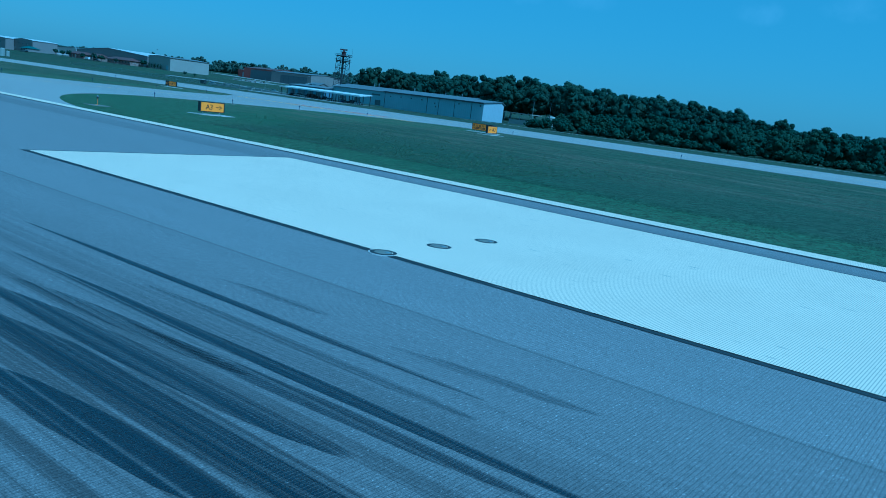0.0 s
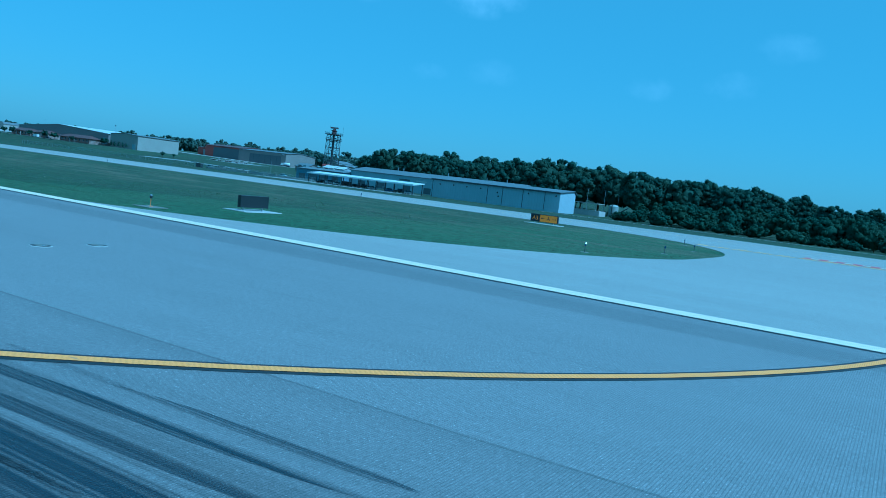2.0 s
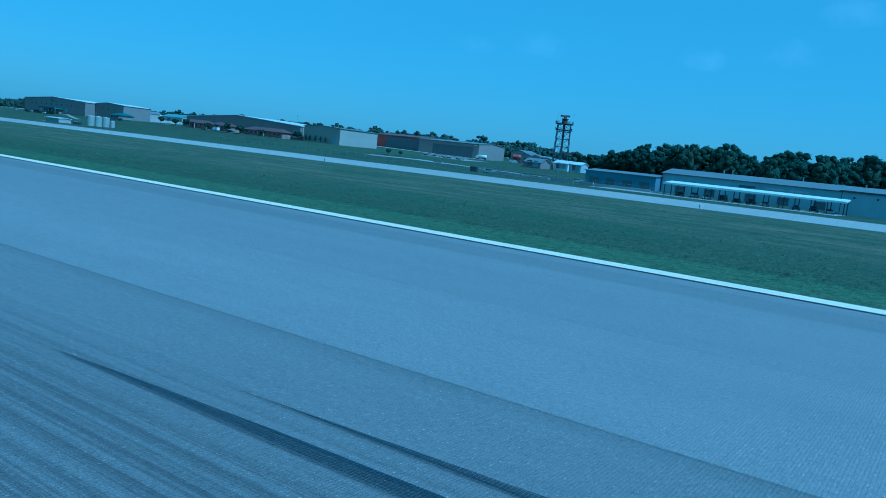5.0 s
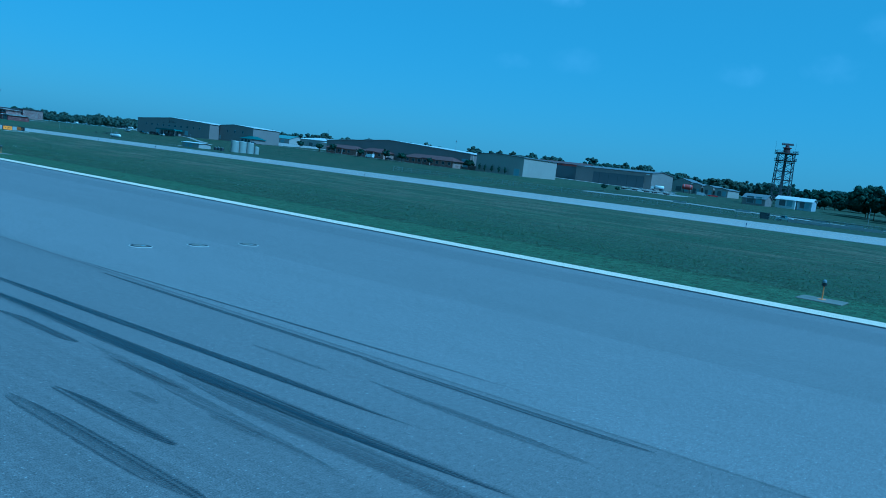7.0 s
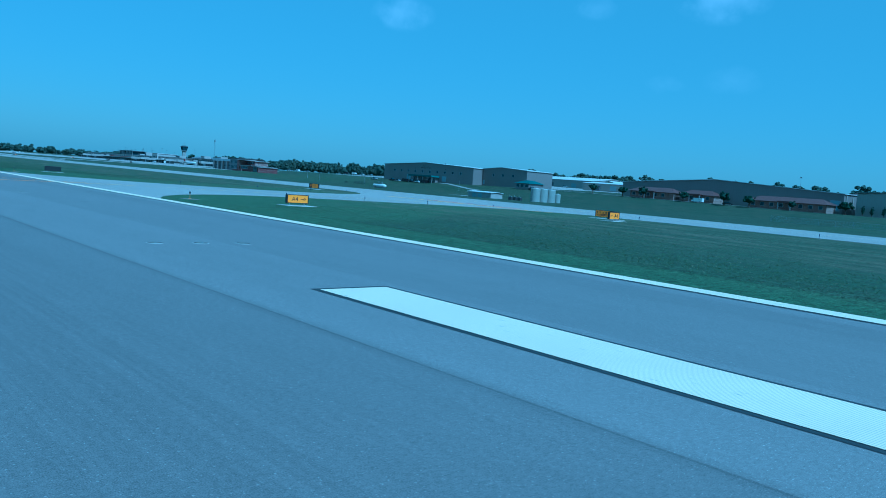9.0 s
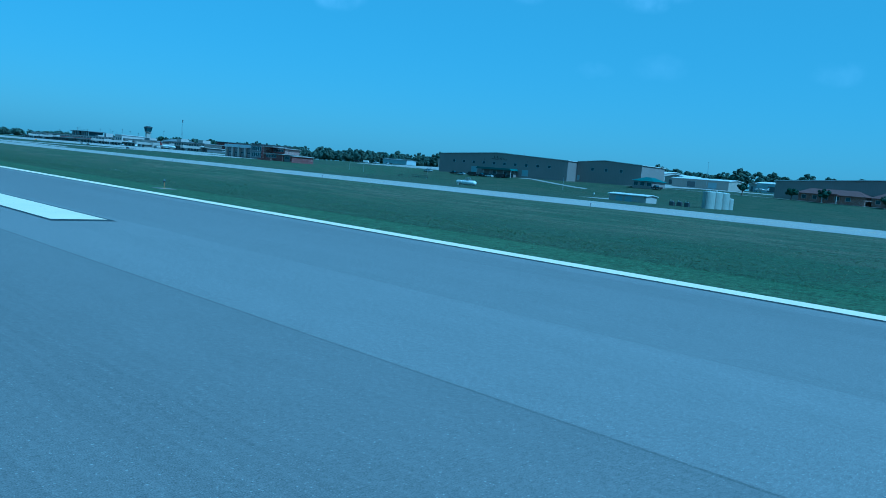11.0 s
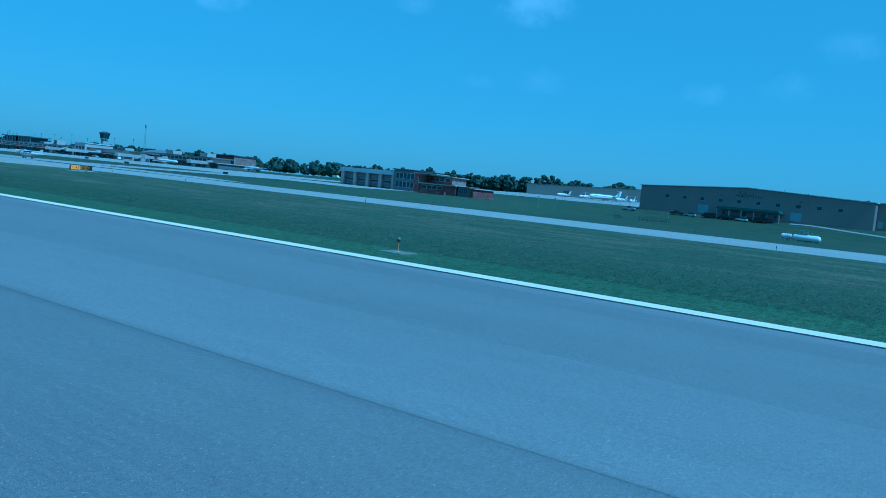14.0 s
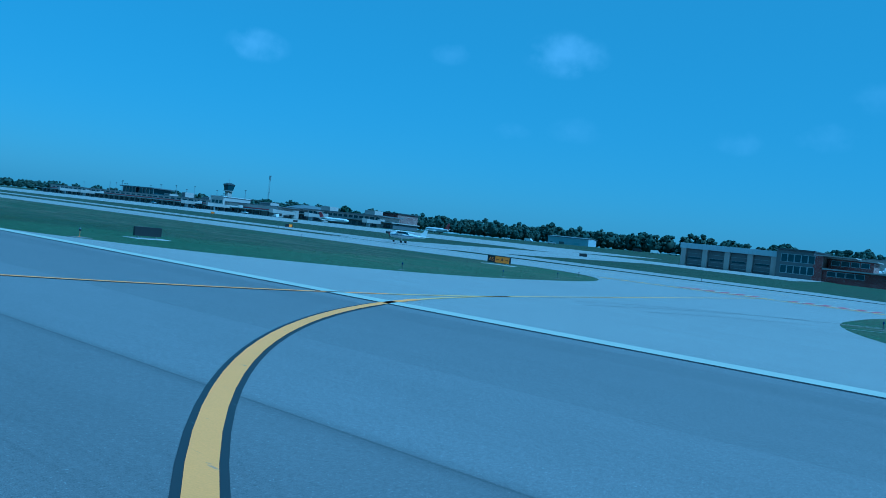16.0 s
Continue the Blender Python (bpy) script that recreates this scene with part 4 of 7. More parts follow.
def hall(name, x0, x1, y0, y1, z0, eave, wall, roof, label, ridge=None, axis="y", peak=None, over=0.5):
    """A metal hall. axis: the way its ridge runs; peak: where the ridge lies across it."""
    ob = thing(name, (x0 + x1) / 2, y0, z0, label=label, category="building")
    w, d, h = (x1 - x0) / 2, y1 - y0, eave - z0
    r = (ridge if ridge is not None else eave + 0.5) - z0
    p = 0.0 if peak is None else peak - (x0 + x1) / 2
    t = 0.3
    if axis == "y":
        gable = [(-w, -1.5), (w, -1.5), (w, h), (p, r), (-w, h)]
        part("front_wall", prism(bmesh.new(), gable, 0, t), wall, ob)
        part("back_wall", prism(bmesh.new(), gable, d - t, d), wall, ob)
        part("end_wall", boxed(-w, -w + t, t, d - t, -1.5, h), wall, ob)
        part("end_wall", boxed(w - t, w, t, d - t, -1.5, h), wall, ob)
        part("roof", prism(bmesh.new(), [(-w - over, h + 0.02), (p, r + 0.02), (w + over, h + 0.02), (w + over, h + 0.3), (p, r + 0.3), (-w - over, h + 0.3)], -over, d + over), roof, ob)
    else:
        part("front_wall", boxed(-w, w, 0, t, -1.5, h), wall, ob)
        part("back_wall", boxed(-w, w, d - t, d, -1.5, h), wall, ob)
        q = d / 2 if peak is None else peak - y0
        for s in (-1, 1):
            bm = prism(bmesh.new(), [(t, -1.5), (d - t, -1.5), (d - t, h), (q, r), (t, h)], -t / 2, t / 2)
            bmesh.ops.transform(bm, matrix=pose(s * (w - t / 2), 0, 0, 0, 0, 90), verts=bm.verts)
            part("end_wall", bm, wall, ob)
        bm = prism(bmesh.new(), [(-over, h + 0.02), (q, r + 0.02), (d + over, h + 0.02), (d + over, h + 0.3), (q, r + 0.3), (-over, h + 0.3)], -w - over, w + over)
        bmesh.ops.transform(bm, matrix=pose(0, 0, 0, 0, 0, 90), verts=bm.verts)
        part("roof", bm, roof, ob)
    return ob


def opening(ob, name, x, z, w, h, material, frame_material=None, y=0.0, label=""):
    """A door or window set on the front, with a frame round a recessed leaf."""
    f = part(name, bmesh.new(), frame_material or STEEL, ob, label)
    bm = bmesh.new()
    b = 0.12
    for a in ((x - w / 2 - b, x - w / 2, z, z + h), (x + w / 2, x + w / 2 + b, z, z + h), (x - w / 2 - b, x + w / 2 + b, z + h, z + h + b), (x - w / 2 - b, x + w / 2 + b, z - b, z)):
        box(bm, a[0], a[1], y - 0.10, y - 0.002, a[2], a[3])
    bm.to_mesh(f.data)
    bm.free()
    part("pane" if "window" in name else "leaf", boxed(x - w / 2, x + w / 2, y - 0.05, y - 0.003, z, z + h), material, f)
    return f


# the big blue-grey hangar
hg = hall("blue_grey_hangar", -589, -529, 284, 300, -2.2, 5.3, BLUE_GREY, GREY_ROOF, "long blue-grey metal hangar with low roof", 6.6, "x", peak=298)
for x, z in ((-25.8, 5.6), (-19.0, 5.8), (-12.5, 5.8), (-5.8, 5.8), (2.2, 4.9), (2.8, 3.4), (16.3, 6.0), (28.3, 6.2)):
    vent = part("round_vent", rod(bmesh.new(), (x, -0.14, z), (x, -0.004, z), 0.42, seg=16), STEEL, hg)
    part("vent_louvre", rod(bmesh.new(), (x, -0.17, z), (x, -0.142, z), 0.33, seg=14), BLACK, vent, "dark vent louvre")
for x in (-29.6, -2.5, 4.5, 13.8, 23.5):
    part("downpipe", boxed(x - 0.1, x + 0.1, -0.12, -0.01, -0.5, 7.3), DARK_STEEL, hg)
part("eave_trim", boxed(-30.2, 30.2, -0.62, -0.5, 7.2, 7.75), DARK_STEEL, hg, "dark eave trim")
wing = hall("hangar_wing", -661, -565, 318, 342, -2.4, 5.3, BLUE_GREY, GREY_ROOF, "long blue-grey hall behind the parking canopy", 7.6, "x", peak=330)
for x in (-40, -28, -12, 0, 13):
    opening(wing, "door", x, 0.2, 4.2, 2.9, DARK_SIDING, BLUE_GREY)
part("louvre", boxed(-17.0, -10.6, -0.12, -0.01, 5.5, 6.3), DARK_SIDING, wing, "dark wall louvre")
for x in (-7.0, 2.0):
    part("light_panel", boxed(x, x + 6.6, -0.1, -0.01, 5.6, 6.3), WHITE_ROOF, wing, "pale translucent wall panel")
for x, h in ((-26.5, 1.5), (-23.0, 1.7), (4.0, 1.5), (26.0, 0.9), (37.0, 1.2)):
    stack = part("roof_vent", rod(bmesh.new(), (x, 11.5, 9.6), (x, 11.5, 10.1 + h), 0.22, seg=10), STEEL, wing)
    part("vent_cap", rod(bmesh.new(), (x, 11.5, 10.1 + h), (x, 11.5, 10.4 + h), 0.45, 0.3, seg=10), DARK_STEEL, stack)
part("downpipe", boxed(-47.4, -47.2, -0.12, -0.01, -0.4, 7.6), STEEL, wing)
low_wing = hall("garage_block", -693, -661.5, 312, 332, -2.4, 3.2, SLATE_SIDING, GREY_ROOF, "low slate-blue garage block beside the hall", 4.2, "x")
for x in (-11.5, -4.0, 3.5, 11.0):
    opening(low_wing, "door", x, 0.2, 4.4, 3.0, DARK_SIDING, SLATE_SIDING)
for x0, x1 in ((-691, -681), (-678.2, -672.8)):
    wl_ = thing("barrier_wall", (x0 + x1) / 2, 276, ground_z((x0 + x1) / 2, 276), label="low pale concrete wall beside the road", category="wall", group="low walls")
    part("wall_body", boxed((x0 - x1) / 2, (x1 - x0) / 2, -0.2, 0.2, -0.3, 1.1), SLAB, wl_)
    part("coping", boxed((x0 - x1) / 2 - 0.05, (x1 - x0) / 2 + 0.05, -0.26, 0.26, 1.102, 1.2), SLAB, wl_)

for x0, x1, rail in ((-720, -692, True), (-672.4, -650, False)):
    mid, half = (x0 + x1) / 2, (x1 - x0) / 2
    rw = thing("retaining_wall", mid, 276, ground_z(mid, 276), label="long low pale concrete retaining wall" if not rail else "low pale retaining wall with a dark rail", category="wall", group="low walls")
    part("wall_body", boxed(-half, half, -0.2, 0.2, -0.4, 0.95), SLAB, rw)
    for i in range(int(half * 2 / 3.4)):
        part("pilaster", boxed(-half + i * 3.4, -half + i * 3.4 + 0.3, -0.26, -0.202, -0.3, 0.95), SLAB, rw)
    if rail:
        for i in range(12):
            part("rail_post", boxed(-half + i * half / 5.6, -half + i * half / 5.6 + 0.1, -0.05, 0.05, 0.95, 1.7), DARK_STEEL, rw)
        part("top_rail", boxed(-half, half, -0.06, 0.06, 1.62, 1.76), DARK_STEEL, rw)

# parking canopy
can = thing("parking_canopy", -612.5, 262, -2.4, label="long white open parking canopy on posts", category="canopy")
bm = prism(bmesh.new(), [(0, 3.85), (8.5, 4.75), (8.5, 5.1), (0, 4.25)], -28.5, 28.5)
bmesh.ops.transform(bm, matrix=pose(0, 0, 0, 0, 0, 90) @ Matrix.Diagonal((1, -1, 1, 1)), verts=bm.verts)
part("roof_slab", bm, WHITE, can, "white sloping canopy roof")
part("fascia", boxed(-28.6, 28.6, -0.12, -0.01, 3.75, 4.35), WHITE, can)
for i in range(13):
    for y in (0.7, 7.8):
        part("post", boxed(-28 + i * 4.66 - 0.14, -28 + i * 4.66 + 0.14, y - 0.14, y + 0.14, -0.3, 3.86 + 0.106 * y), DARK_STEEL, can)


def car(x, y, z, turn, paint, kind="car"):
    hue = paint.name.split("_")[1]
    label = {"car": "parked %s saloon car on pavement", "van": "parked %s panel van on pavement", "truck": "parked %s pickup truck on pavement"}[kind] % hue
    ob = thing("parked_" + kind, x, y, z, turn, label=label, category=kind, group="parked vehicles")
    L, W, H = {"car": (4.5, 1.8, 1.45), "van": (5.3, 2.0, 2.1), "truck": (5.6, 2.0, 1.8)}[kind]
    l = L / 2
    if kind == "van":
        side, cab = [(-l, 0.35), (l, 0.35), (l, 1.0), (l - 0.6, 1.15), (l - 1.2, H), (-l, H)], [(l - 0.75, 1.15), (l - 1.25, H - 0.12), (-l + 0.3, H - 0.12), (-l + 0.3, 1.2)]
    elif kind == "truck":
        side, cab = [(-l, 0.5), (l, 0.5), (l, 1.0), (l - 1.3, 1.12), (-l, 1.12)], [(l - 1.4, 1.12), (l - 2.0, H), (-0.4, H), (-0.6, 1.12)]
    else:
        side, cab = [(-l, 0.3), (l, 0.3), (l, 0.7), (l - 0.9, 0.9), (-l + 0.5, 0.95), (-l, 0.8)], [(l - 1.1, 0.9), (l - 1.9, H), (-l + 1.1, H), (-l + 0.4, 0.92)]
    part("body", prism(bmesh.new(), side, -W / 2, W / 2), paint, ob)
    part("roof", prism(bmesh.new(), [(a * 0.86, b + 0.03) for a, b in cab], -W * 0.4, W * 0.4), paint, ob)
    part("glasshouse", prism(bmesh.new(), cab, -W * 0.43, W * 0.43), GLASS, ob, "dark car glazing")
    for sx in (-1, 1):
        for sy in (-1, 1):
            wheel = part("wheel", rod(bmesh.new(), (sx * l * 0.62, sy * (W / 2 - 0.2), 0.33), (sx * l * 0.62, sy * (W / 2 + 0.02), 0.33), 0.33, seg=14), TYRE, ob)
            part("rim", rod(bmesh.new(), (sx * l * 0.62, sy * (W / 2), 0.33), (sx * l * 0.62, sy * (W / 2 + 0.035), 0.33), 0.19, seg=10), STEEL, wheel)
    part("bumper", boxed(l - 0.05, l + 0.06, -W * 0.45, W * 0.45, 0.35, 0.6), DARK_STEEL, ob)
    for sy in (-1, 1):
        part("headlight", boxed(l - 0.04, l + 0.02, sy * W * 0.36 - 0.14, sy * W * 0.36 + 0.14, 0.62, 0.76), LAMP_GLASS, ob)
    return ob


rng = random.Random(4)
for i in range(11):
    if i == 7:
        continue
    car(-636 + i * 4.7 + rng.uniform(-0.4, 0.4), 266.5, -2.36, 90 + rng.uniform(-3, 3), CAR_PAINTS[[1, 2, 0, 1, 1, 1, 2, 1, 4, 1, 2][i]], ["car", "truck", "car", "van"][i % 4])

# silo, pump house and masts by the hangar
silo = thing("storage_silo", -525.3, 338, -2.4, label="white upright storage silo with pipe", category="silo")
part("shell", lathe(bmesh.new(), [(2.2, -0.5), (2.2, 5.0), (1.6, 5.6), (0.3, 5.8)], seg=24), TANK_WHITE, silo, smooth=False)
part("pipe", rod(bmesh.new(), (1.6, -1.8, 1.4), (8.5, -5, 5.0), 0.22), DARK_STEEL, silo, "dark feed chute")
part("ladder", boxed(-0.2, 0.2, -2.5, -2.36, 0, 6), DARK_STEEL, silo)
pump = thing("pump_house", -535, 322, -2.4, label="low grey pump house with flat roof", category="building")
part("wall", boxed(-5, 9, 0, 8, -0.5, 2.2), SLAB, pump, "pale block wall")
part("roof", boxed(-9, 8, -0.5, 9, 5.1, 5.5), BEIGE, pump, "thin pale shade roof")
for x in (-8, -4.4, 1, 7):
    part("post", boxed(x - 0.1, x + 0.1, 0.2, 0.4, -0.3 if x < -5 else 2.2, 5.1), STEEL, pump)
for x, y in ((-541, 345), (-535, 352), (-531, 360)):
    lp = thing("lamp_pole", x, y, -2.4, label="tall thin steel lamp pole", category="pole", group="lamp poles")
    part("shaft", rod(bmesh.new(), (0, 0, 0), (0, 0, 12), 0.14, 0.08), STEEL, lp)
    part("lamp_head", boxed(-0.9, 0.5, -0.2, 0.2, 11.9, 12.15), DARK_STEEL, lp)

# radar tower
TZ = 2.4
tow = thing("radar_tower", -759.5, 419, TZ, 22, label="dark steel lattice radar tower with red antenna", category="tower")
A, H = 3.9, 26.5
for sx in (-1, 1):
    for sy in (-1, 1):
        part("leg", rod(bmesh.new(), (sx * A * 1.12, sy * A * 1.12, -1), (sx * A * 0.95, sy * A * 0.95, H), 0.24, 0.2), DARK_STEEL, tow)
for i in range(6):
    z0, z1 = i * H / 6, (i + 1) * H / 6
    a0, a1 = A * (1.12 - 0.17 * i / 6), A * (1.12 - 0.17 * (i + 1) / 6)
    for c in range(4):
        m = pose(0, 0, 0, 0, 0, 90 * c)
        bm = bmesh.new()
        rod(bm, (-a0, -a0, z0), (a1, -a1, z1), 0.10, seg=6)
        rod(bm, (a0, -a0, z0), (-a1, -a1, z1), 0.10, seg=6)
        rod(bm, (-a1, -a1, z1), (a1, -a1, z1), 0.14, seg=6)
        bmesh.ops.transform(bm, matrix=m, verts=bm.verts)
        part("brace", bm, DARK_STEEL, tow)
part("stair_column", boxed(-0.6, 0.6, -0.6, 0.6, 0, H), DARK_STEEL, tow, "dark stair core")
deck = part("deck", boxed(-5.0, 5.0, -5.0, 5.0, H, H + 0.4), DARK_STEEL, tow)
for c in range(4):
    bm = bmesh.new()
    for z in (0.6, 1.1):
        rod(bm, (-4.9, -4.9, H + 0.4 + z), (4.9, -4.9, H + 0.4 + z), 0.06, seg=6)
    for i in range(5):
        rod(bm, (-4.9 + i * 2.45, -4.9, H + 0.4), (-4.9 + i * 2.45, -4.9, H + 1.5), 0.06, seg=6)
    bmesh.ops.transform(bm, matrix=pose(0, 0, 0, 0, 0, 90 * c), verts=bm.verts)
    part("railing", bm, DARK_STEEL, deck)
low_deck = part("lower_deck", boxed(-4.7, 4.7, -4.7, 4.7, H - 3.6, H - 3.35), DARK_STEEL, tow)
for c in range(4):
    bm = bmesh.new()
    rod(bm, (-4.6, -4.6, H - 2.3), (4.6, -4.6, H - 2.3), 0.06, seg=6)
    for i in range(7):
        rod(bm, (-4.6 + i * 1.53, -4.6, H - 3.35), (-4.6 + i * 1.53, -4.6, H - 2.3), 0.05, seg=6)
    bmesh.ops.transform(bm, matrix=pose(0, 0, 0, 0, 0, 90 * c), verts=bm.verts)
    part("railing", bm, DARK_STEEL, low_deck)
part("pedestal", lathe(bmesh.new(), [(1.6, H + 0.4), (1.6, H + 2.6), (2.2, H + 2.9), (2.2, H + 3.2), (1.0, H + 3.4), (0.9, H + 4.4)], seg=14), DULL_RED, tow, "dull red antenna pedestal")
part("antenna", boxed(-2.8, 2.8, -0.7, 0.5, H + 4.3, H + 5.5, bevel=0.1), STEEL, tow, "grey radar antenna with red band")
part("antenna_band", boxed(-2.85, 2.85, -0.78, -0.7, H + 4.7, H + 5.1), DULL_RED, tow)
for sx in (-1, 1):
    part("lightning_rod", rod(bmesh.new(), (sx * 4.8, 4.8, H), (sx * 4.8, 4.8, H + 6.5), 0.045), DARK_STEEL, tow)

# hangars east of the tower
br = hall("brown_hangar", -904, -850, 470, 506, 3.4, 13.5, GREY_BROWN, GREY_ROOF, "wide grey-brown hangar with a sliding door", 15.0, "x")
opening(br, "hangar_door", 4.0, 0.2, 36, 7.6, DARK_SIDING, GREY_BROWN, label="dark sliding hangar door")
for i in range(5):
    part("door_seam", boxed(-9.5 + i * 6.6, -9.3 + i * 6.6, -0.07, -0.051, 0.3, 7.7), DARK_STEEL, br)
part("wall_lamp", boxed(23.0, 25.5, -0.5, -0.01, 9.0, 9.4), WHITE, br)
rd = hall("red_hangar", -950, -904.3, 474, 506, 4.0, 14.2, RED_WALL, RED_ROOF, "rust-red metal hangar beside brown hangar", 16.0, "x")
opening(rd, "hangar_door", 4.5, 0.3, 34, 8.8, DARK_SIDING, RED_WALL, label="dark wide hangar door")
part("wall_sign", boxed(-6.0, 10.0, -0.1, -0.01, 9.4, 10.0), RED_ROOF, rd, "faded sign strip")
rw2 = hall("red_lean_to", -964, -950.4, 478, 500, 4.2, 11.8, RED_WALL, RED_ROOF, "lower rust-red wing with an open bay", 12.6, "x")
opening(rw2, "bay", 3.0, 0.4, 5.5, 5.6, STUCCO, RED_WALL, label="pale open bay")
whb = hall("beige_hangar", -897, -867, 342.5, 377, 2.3, 12.0, BEIGE, GREY_ROOF, "beige metal hangar with small conifers in front", 12.9)
opening(whb, "door", 11.2, 0.3, 3.2, 3.4, BLUE_DOOR, label="pale blue door")
lg = hall("long_hangar", -1016, -903, 345, 395, 3.4, 11.3, TAUPE, WHITE_ROOF, "very wide taupe hangar with low gable", 14.8, peak=-963)
for x in (-7.5, -1.5):
    opening(lg, "door", x, 0.6, 3.1, 3.4, BLUE_DOOR, label="pale blue loading door")
opening(lg, "door", 53, 0.6, 4.2, 4.4, BLUE_DOOR)
for i in range(7):
    part("pilaster", boxed(56.5, 56.8, 2 + i * 7, 2.8 + i * 7, -1, 7.4), BEIGE, lg)
mast1 = thing("radio_pole", -934, 372, 4, label="tall thin radio pole", category="pole")
part("shaft", rod(bmesh.new(), (0, 0, 0), (0, 0, 15), 0.14, 0.06), STEEL, mast1)
part("cap", boxed(-0.3, 0.3, -0.3, 0.3, 14.6, 15.1), DARK_STEEL, mast1)
part("arm", boxed(-1.0, 1.0, -0.05, 0.05, 14.2, 14.3), STEEL, mast1)


def office(x0, x1, y, z, label):
    """A low brick office with a hipped red roof and a porch."""
    w = (x1 - x0) / 2
    ob = thing("office_building", (x0 + x1) / 2, y, z, label=label, category="building", group="low offices")
    part("wall", boxed(-w, w, 0, 9, -1, 3.0), TAN_BRICK, ob)
    bm = bmesh.new()
    lo = [bm.verts.new(p) for p in ((-w - 0.9, -1.4, 3.0), (w + 0.9, -1.4, 3.0), (w + 0.9, 9.9, 3.0), (-w - 0.9, 9.9, 3.0))]
    hi = [bm.verts.new(p) for p in ((-w + 3.5, 4.2, 5.2), (w - 3.5, 4.2, 5.2))]
    for f in ((lo[0], lo[1], hi[1], hi[0]), (lo[2], lo[3], hi[0], hi[1]), (lo[1], lo[2], hi[1]), (lo[3], lo[0], hi[0]), tuple(lo[::-1])):
        bm.faces.new(f)
    part("roof", bm, RED_ROOF, ob, "rust-red hipped roof")
    n = int(w * 2 / 4.2)
    for i in range(n):
        opening(ob, "window", -w + 2.2 + i * 4.2, 0.9, 1.6, 1.4, GLASS, STUCCO)
    porch = part("porch", boxed(-3, 3, -2.2, -0.02, 2.7, 3.4), RED_ROOF, ob)
    for s in (-1, 1):
        part("post", boxed(s * 2.7 - 0.15, s * 2.7 + 0.15, -2.1, -1.8, -0.5, 2.7), STUCCO, porch)
    return ob


office(-1001, -976, 331, 3.9, "low brown brick office with hipped red roof")
office(-974, -956, 333, 3.8, "small brown brick office with hipped red roof")
office(-938, -904, 331, 3.2, "low brown brick office with red roof and porch")

# large hangar with the script sign
SZ = 3.6
sg = hall("taupe_hangar", -1202.2, -1112, 325.5, 356, SZ, 13.7, TAUPE, WHITE_ROOF, "large taupe hangar with row of square windows", 15.8, peak=-1158)
for i in range(10):
    opening(sg, "window", -33.2 + i * 7.44, 5.8, 1.7, 1.3, GLASS)
for x in (-17.6, 18.4):
    opening(sg, "door", x, 0.8, 3.9, 3.1, BLUE_DOOR, label="pale blue roll-up door")
for x in (-10.5, 19.5):
    part("wall_lamp", boxed(x - 0.25, x + 0.25, -0.3, -0.01, 8.1, 8.5), DARK_STEEL, sg)
for x in (-3.0, -1.4, 12.0):
    part("roof_vent", rod(bmesh.new(), (x, 6, 11.2), (x, 6, 12.9), 0.2, seg=8), STEEL, sg)
ent = part("entrance_canopy", prism(bmesh.new(), [(-10.9, 3.0), (14.1, 3.0), (13.0, 4.0), (-9.8, 4.0)], -6.5, -0.02), GREEN_ROOF, sg, "long green metal entrance roof")
for i in range(6):
    part("post", boxed(-10.3 + i * 4.75, -10.0 + i * 4.75, -6.2, -5.9, -0.8, 3.0), STUCCO, ent)
part("entrance_wall", boxed(-9.4, 12.6, -2.5, -0.02, -0.5, 3.0), TAUPE, sg)
part("stone_base", boxed(-9.5, 12.7, -2.62, -2.51, -0.5, 0.75), DARK_SIDING, sg, "dark stone base of the entrance")
for x, w in ((-8.4, 1.0), (-0.6, 2.2), (7.0, 2.2), (11.6, 1.0)):
    opening(sg, "window", x, 0.8, w, 1.7, GLASS, y=-2.5)
# the wall sign as plain strokes
sign = part("wall_sign", prism(bmesh.new(), [(-5.2, 8.8), (-0.6, 8.4), (-0.6, 8.62), (-5.2, 9.1)], -0.09, -0.003), BLACK, sg, "black script wall sign as plain strokes")
for i in range(9):
    a = -3.8 + i * 1.05
    h = 1.6 if i in (0, 2, 5) else 0.85
    part("stroke", prism(bmesh.new(), [(a, 9.1 - 0.1 * i), (a + 0.3, 9.1 - 0.1 * i), (a + 0.62, 9.1 + h - 0.1 * i), (a + 0.32, 9.1 + h - 0.1 * i)], -0.09, -0.003), BLACK, sign)
sg2 = hall("taupe_hangar_annex", -1112, -1075, 333.5, 356, 4.3, 13.9, TAUPE, WHITE_ROOF, "shorter taupe hangar joined to the large one", 15.2, peak=-1095.5)
for x in (-9, -1, 7.5):
    opening(sg2, "window", x, 5.6, 1.5, 1.4, GLASS)
for x in (-17,):
    opening(sg2, "door", x, 0.5, 1.4, 2.4, BLUE_DOOR)
ann = thing("green_roof_annex", -1067, 322, 4.0, label="small annex with a green hipped roof", category="building")
part("wall", boxed(-5.4, 4.6, 0, 12, -1, 2.6), TAUPE, ann)
bm = bmesh.new()
lo = [bm.verts.new(p) for p in ((-6.2, -1, 2.6), (5.4, -1, 2.6), (5.4, 13, 2.6), (-6.2, 13, 2.6))]
top = [bm.verts.new(p) for p in ((-1.5, 4.5, 4.5), (1.5, 4.5, 4.5), (1.5, 7.5, 4.5), (-1.5, 7.5, 4.5))]
for i in range(4):
    bm.faces.new((lo[i], lo[(i + 1) % 4], top[(i + 1) % 4], top[i]))
bm.faces.new(top)
bm.faces.new(lo[::-1])
part("roof", bm, GREEN_ROOF, ann, "green hipped metal roof")
for i in range(3):
    opening(ann, "window", -3.8 + i * 3.4, 0.5, 2.2, 1.6, GLASS)
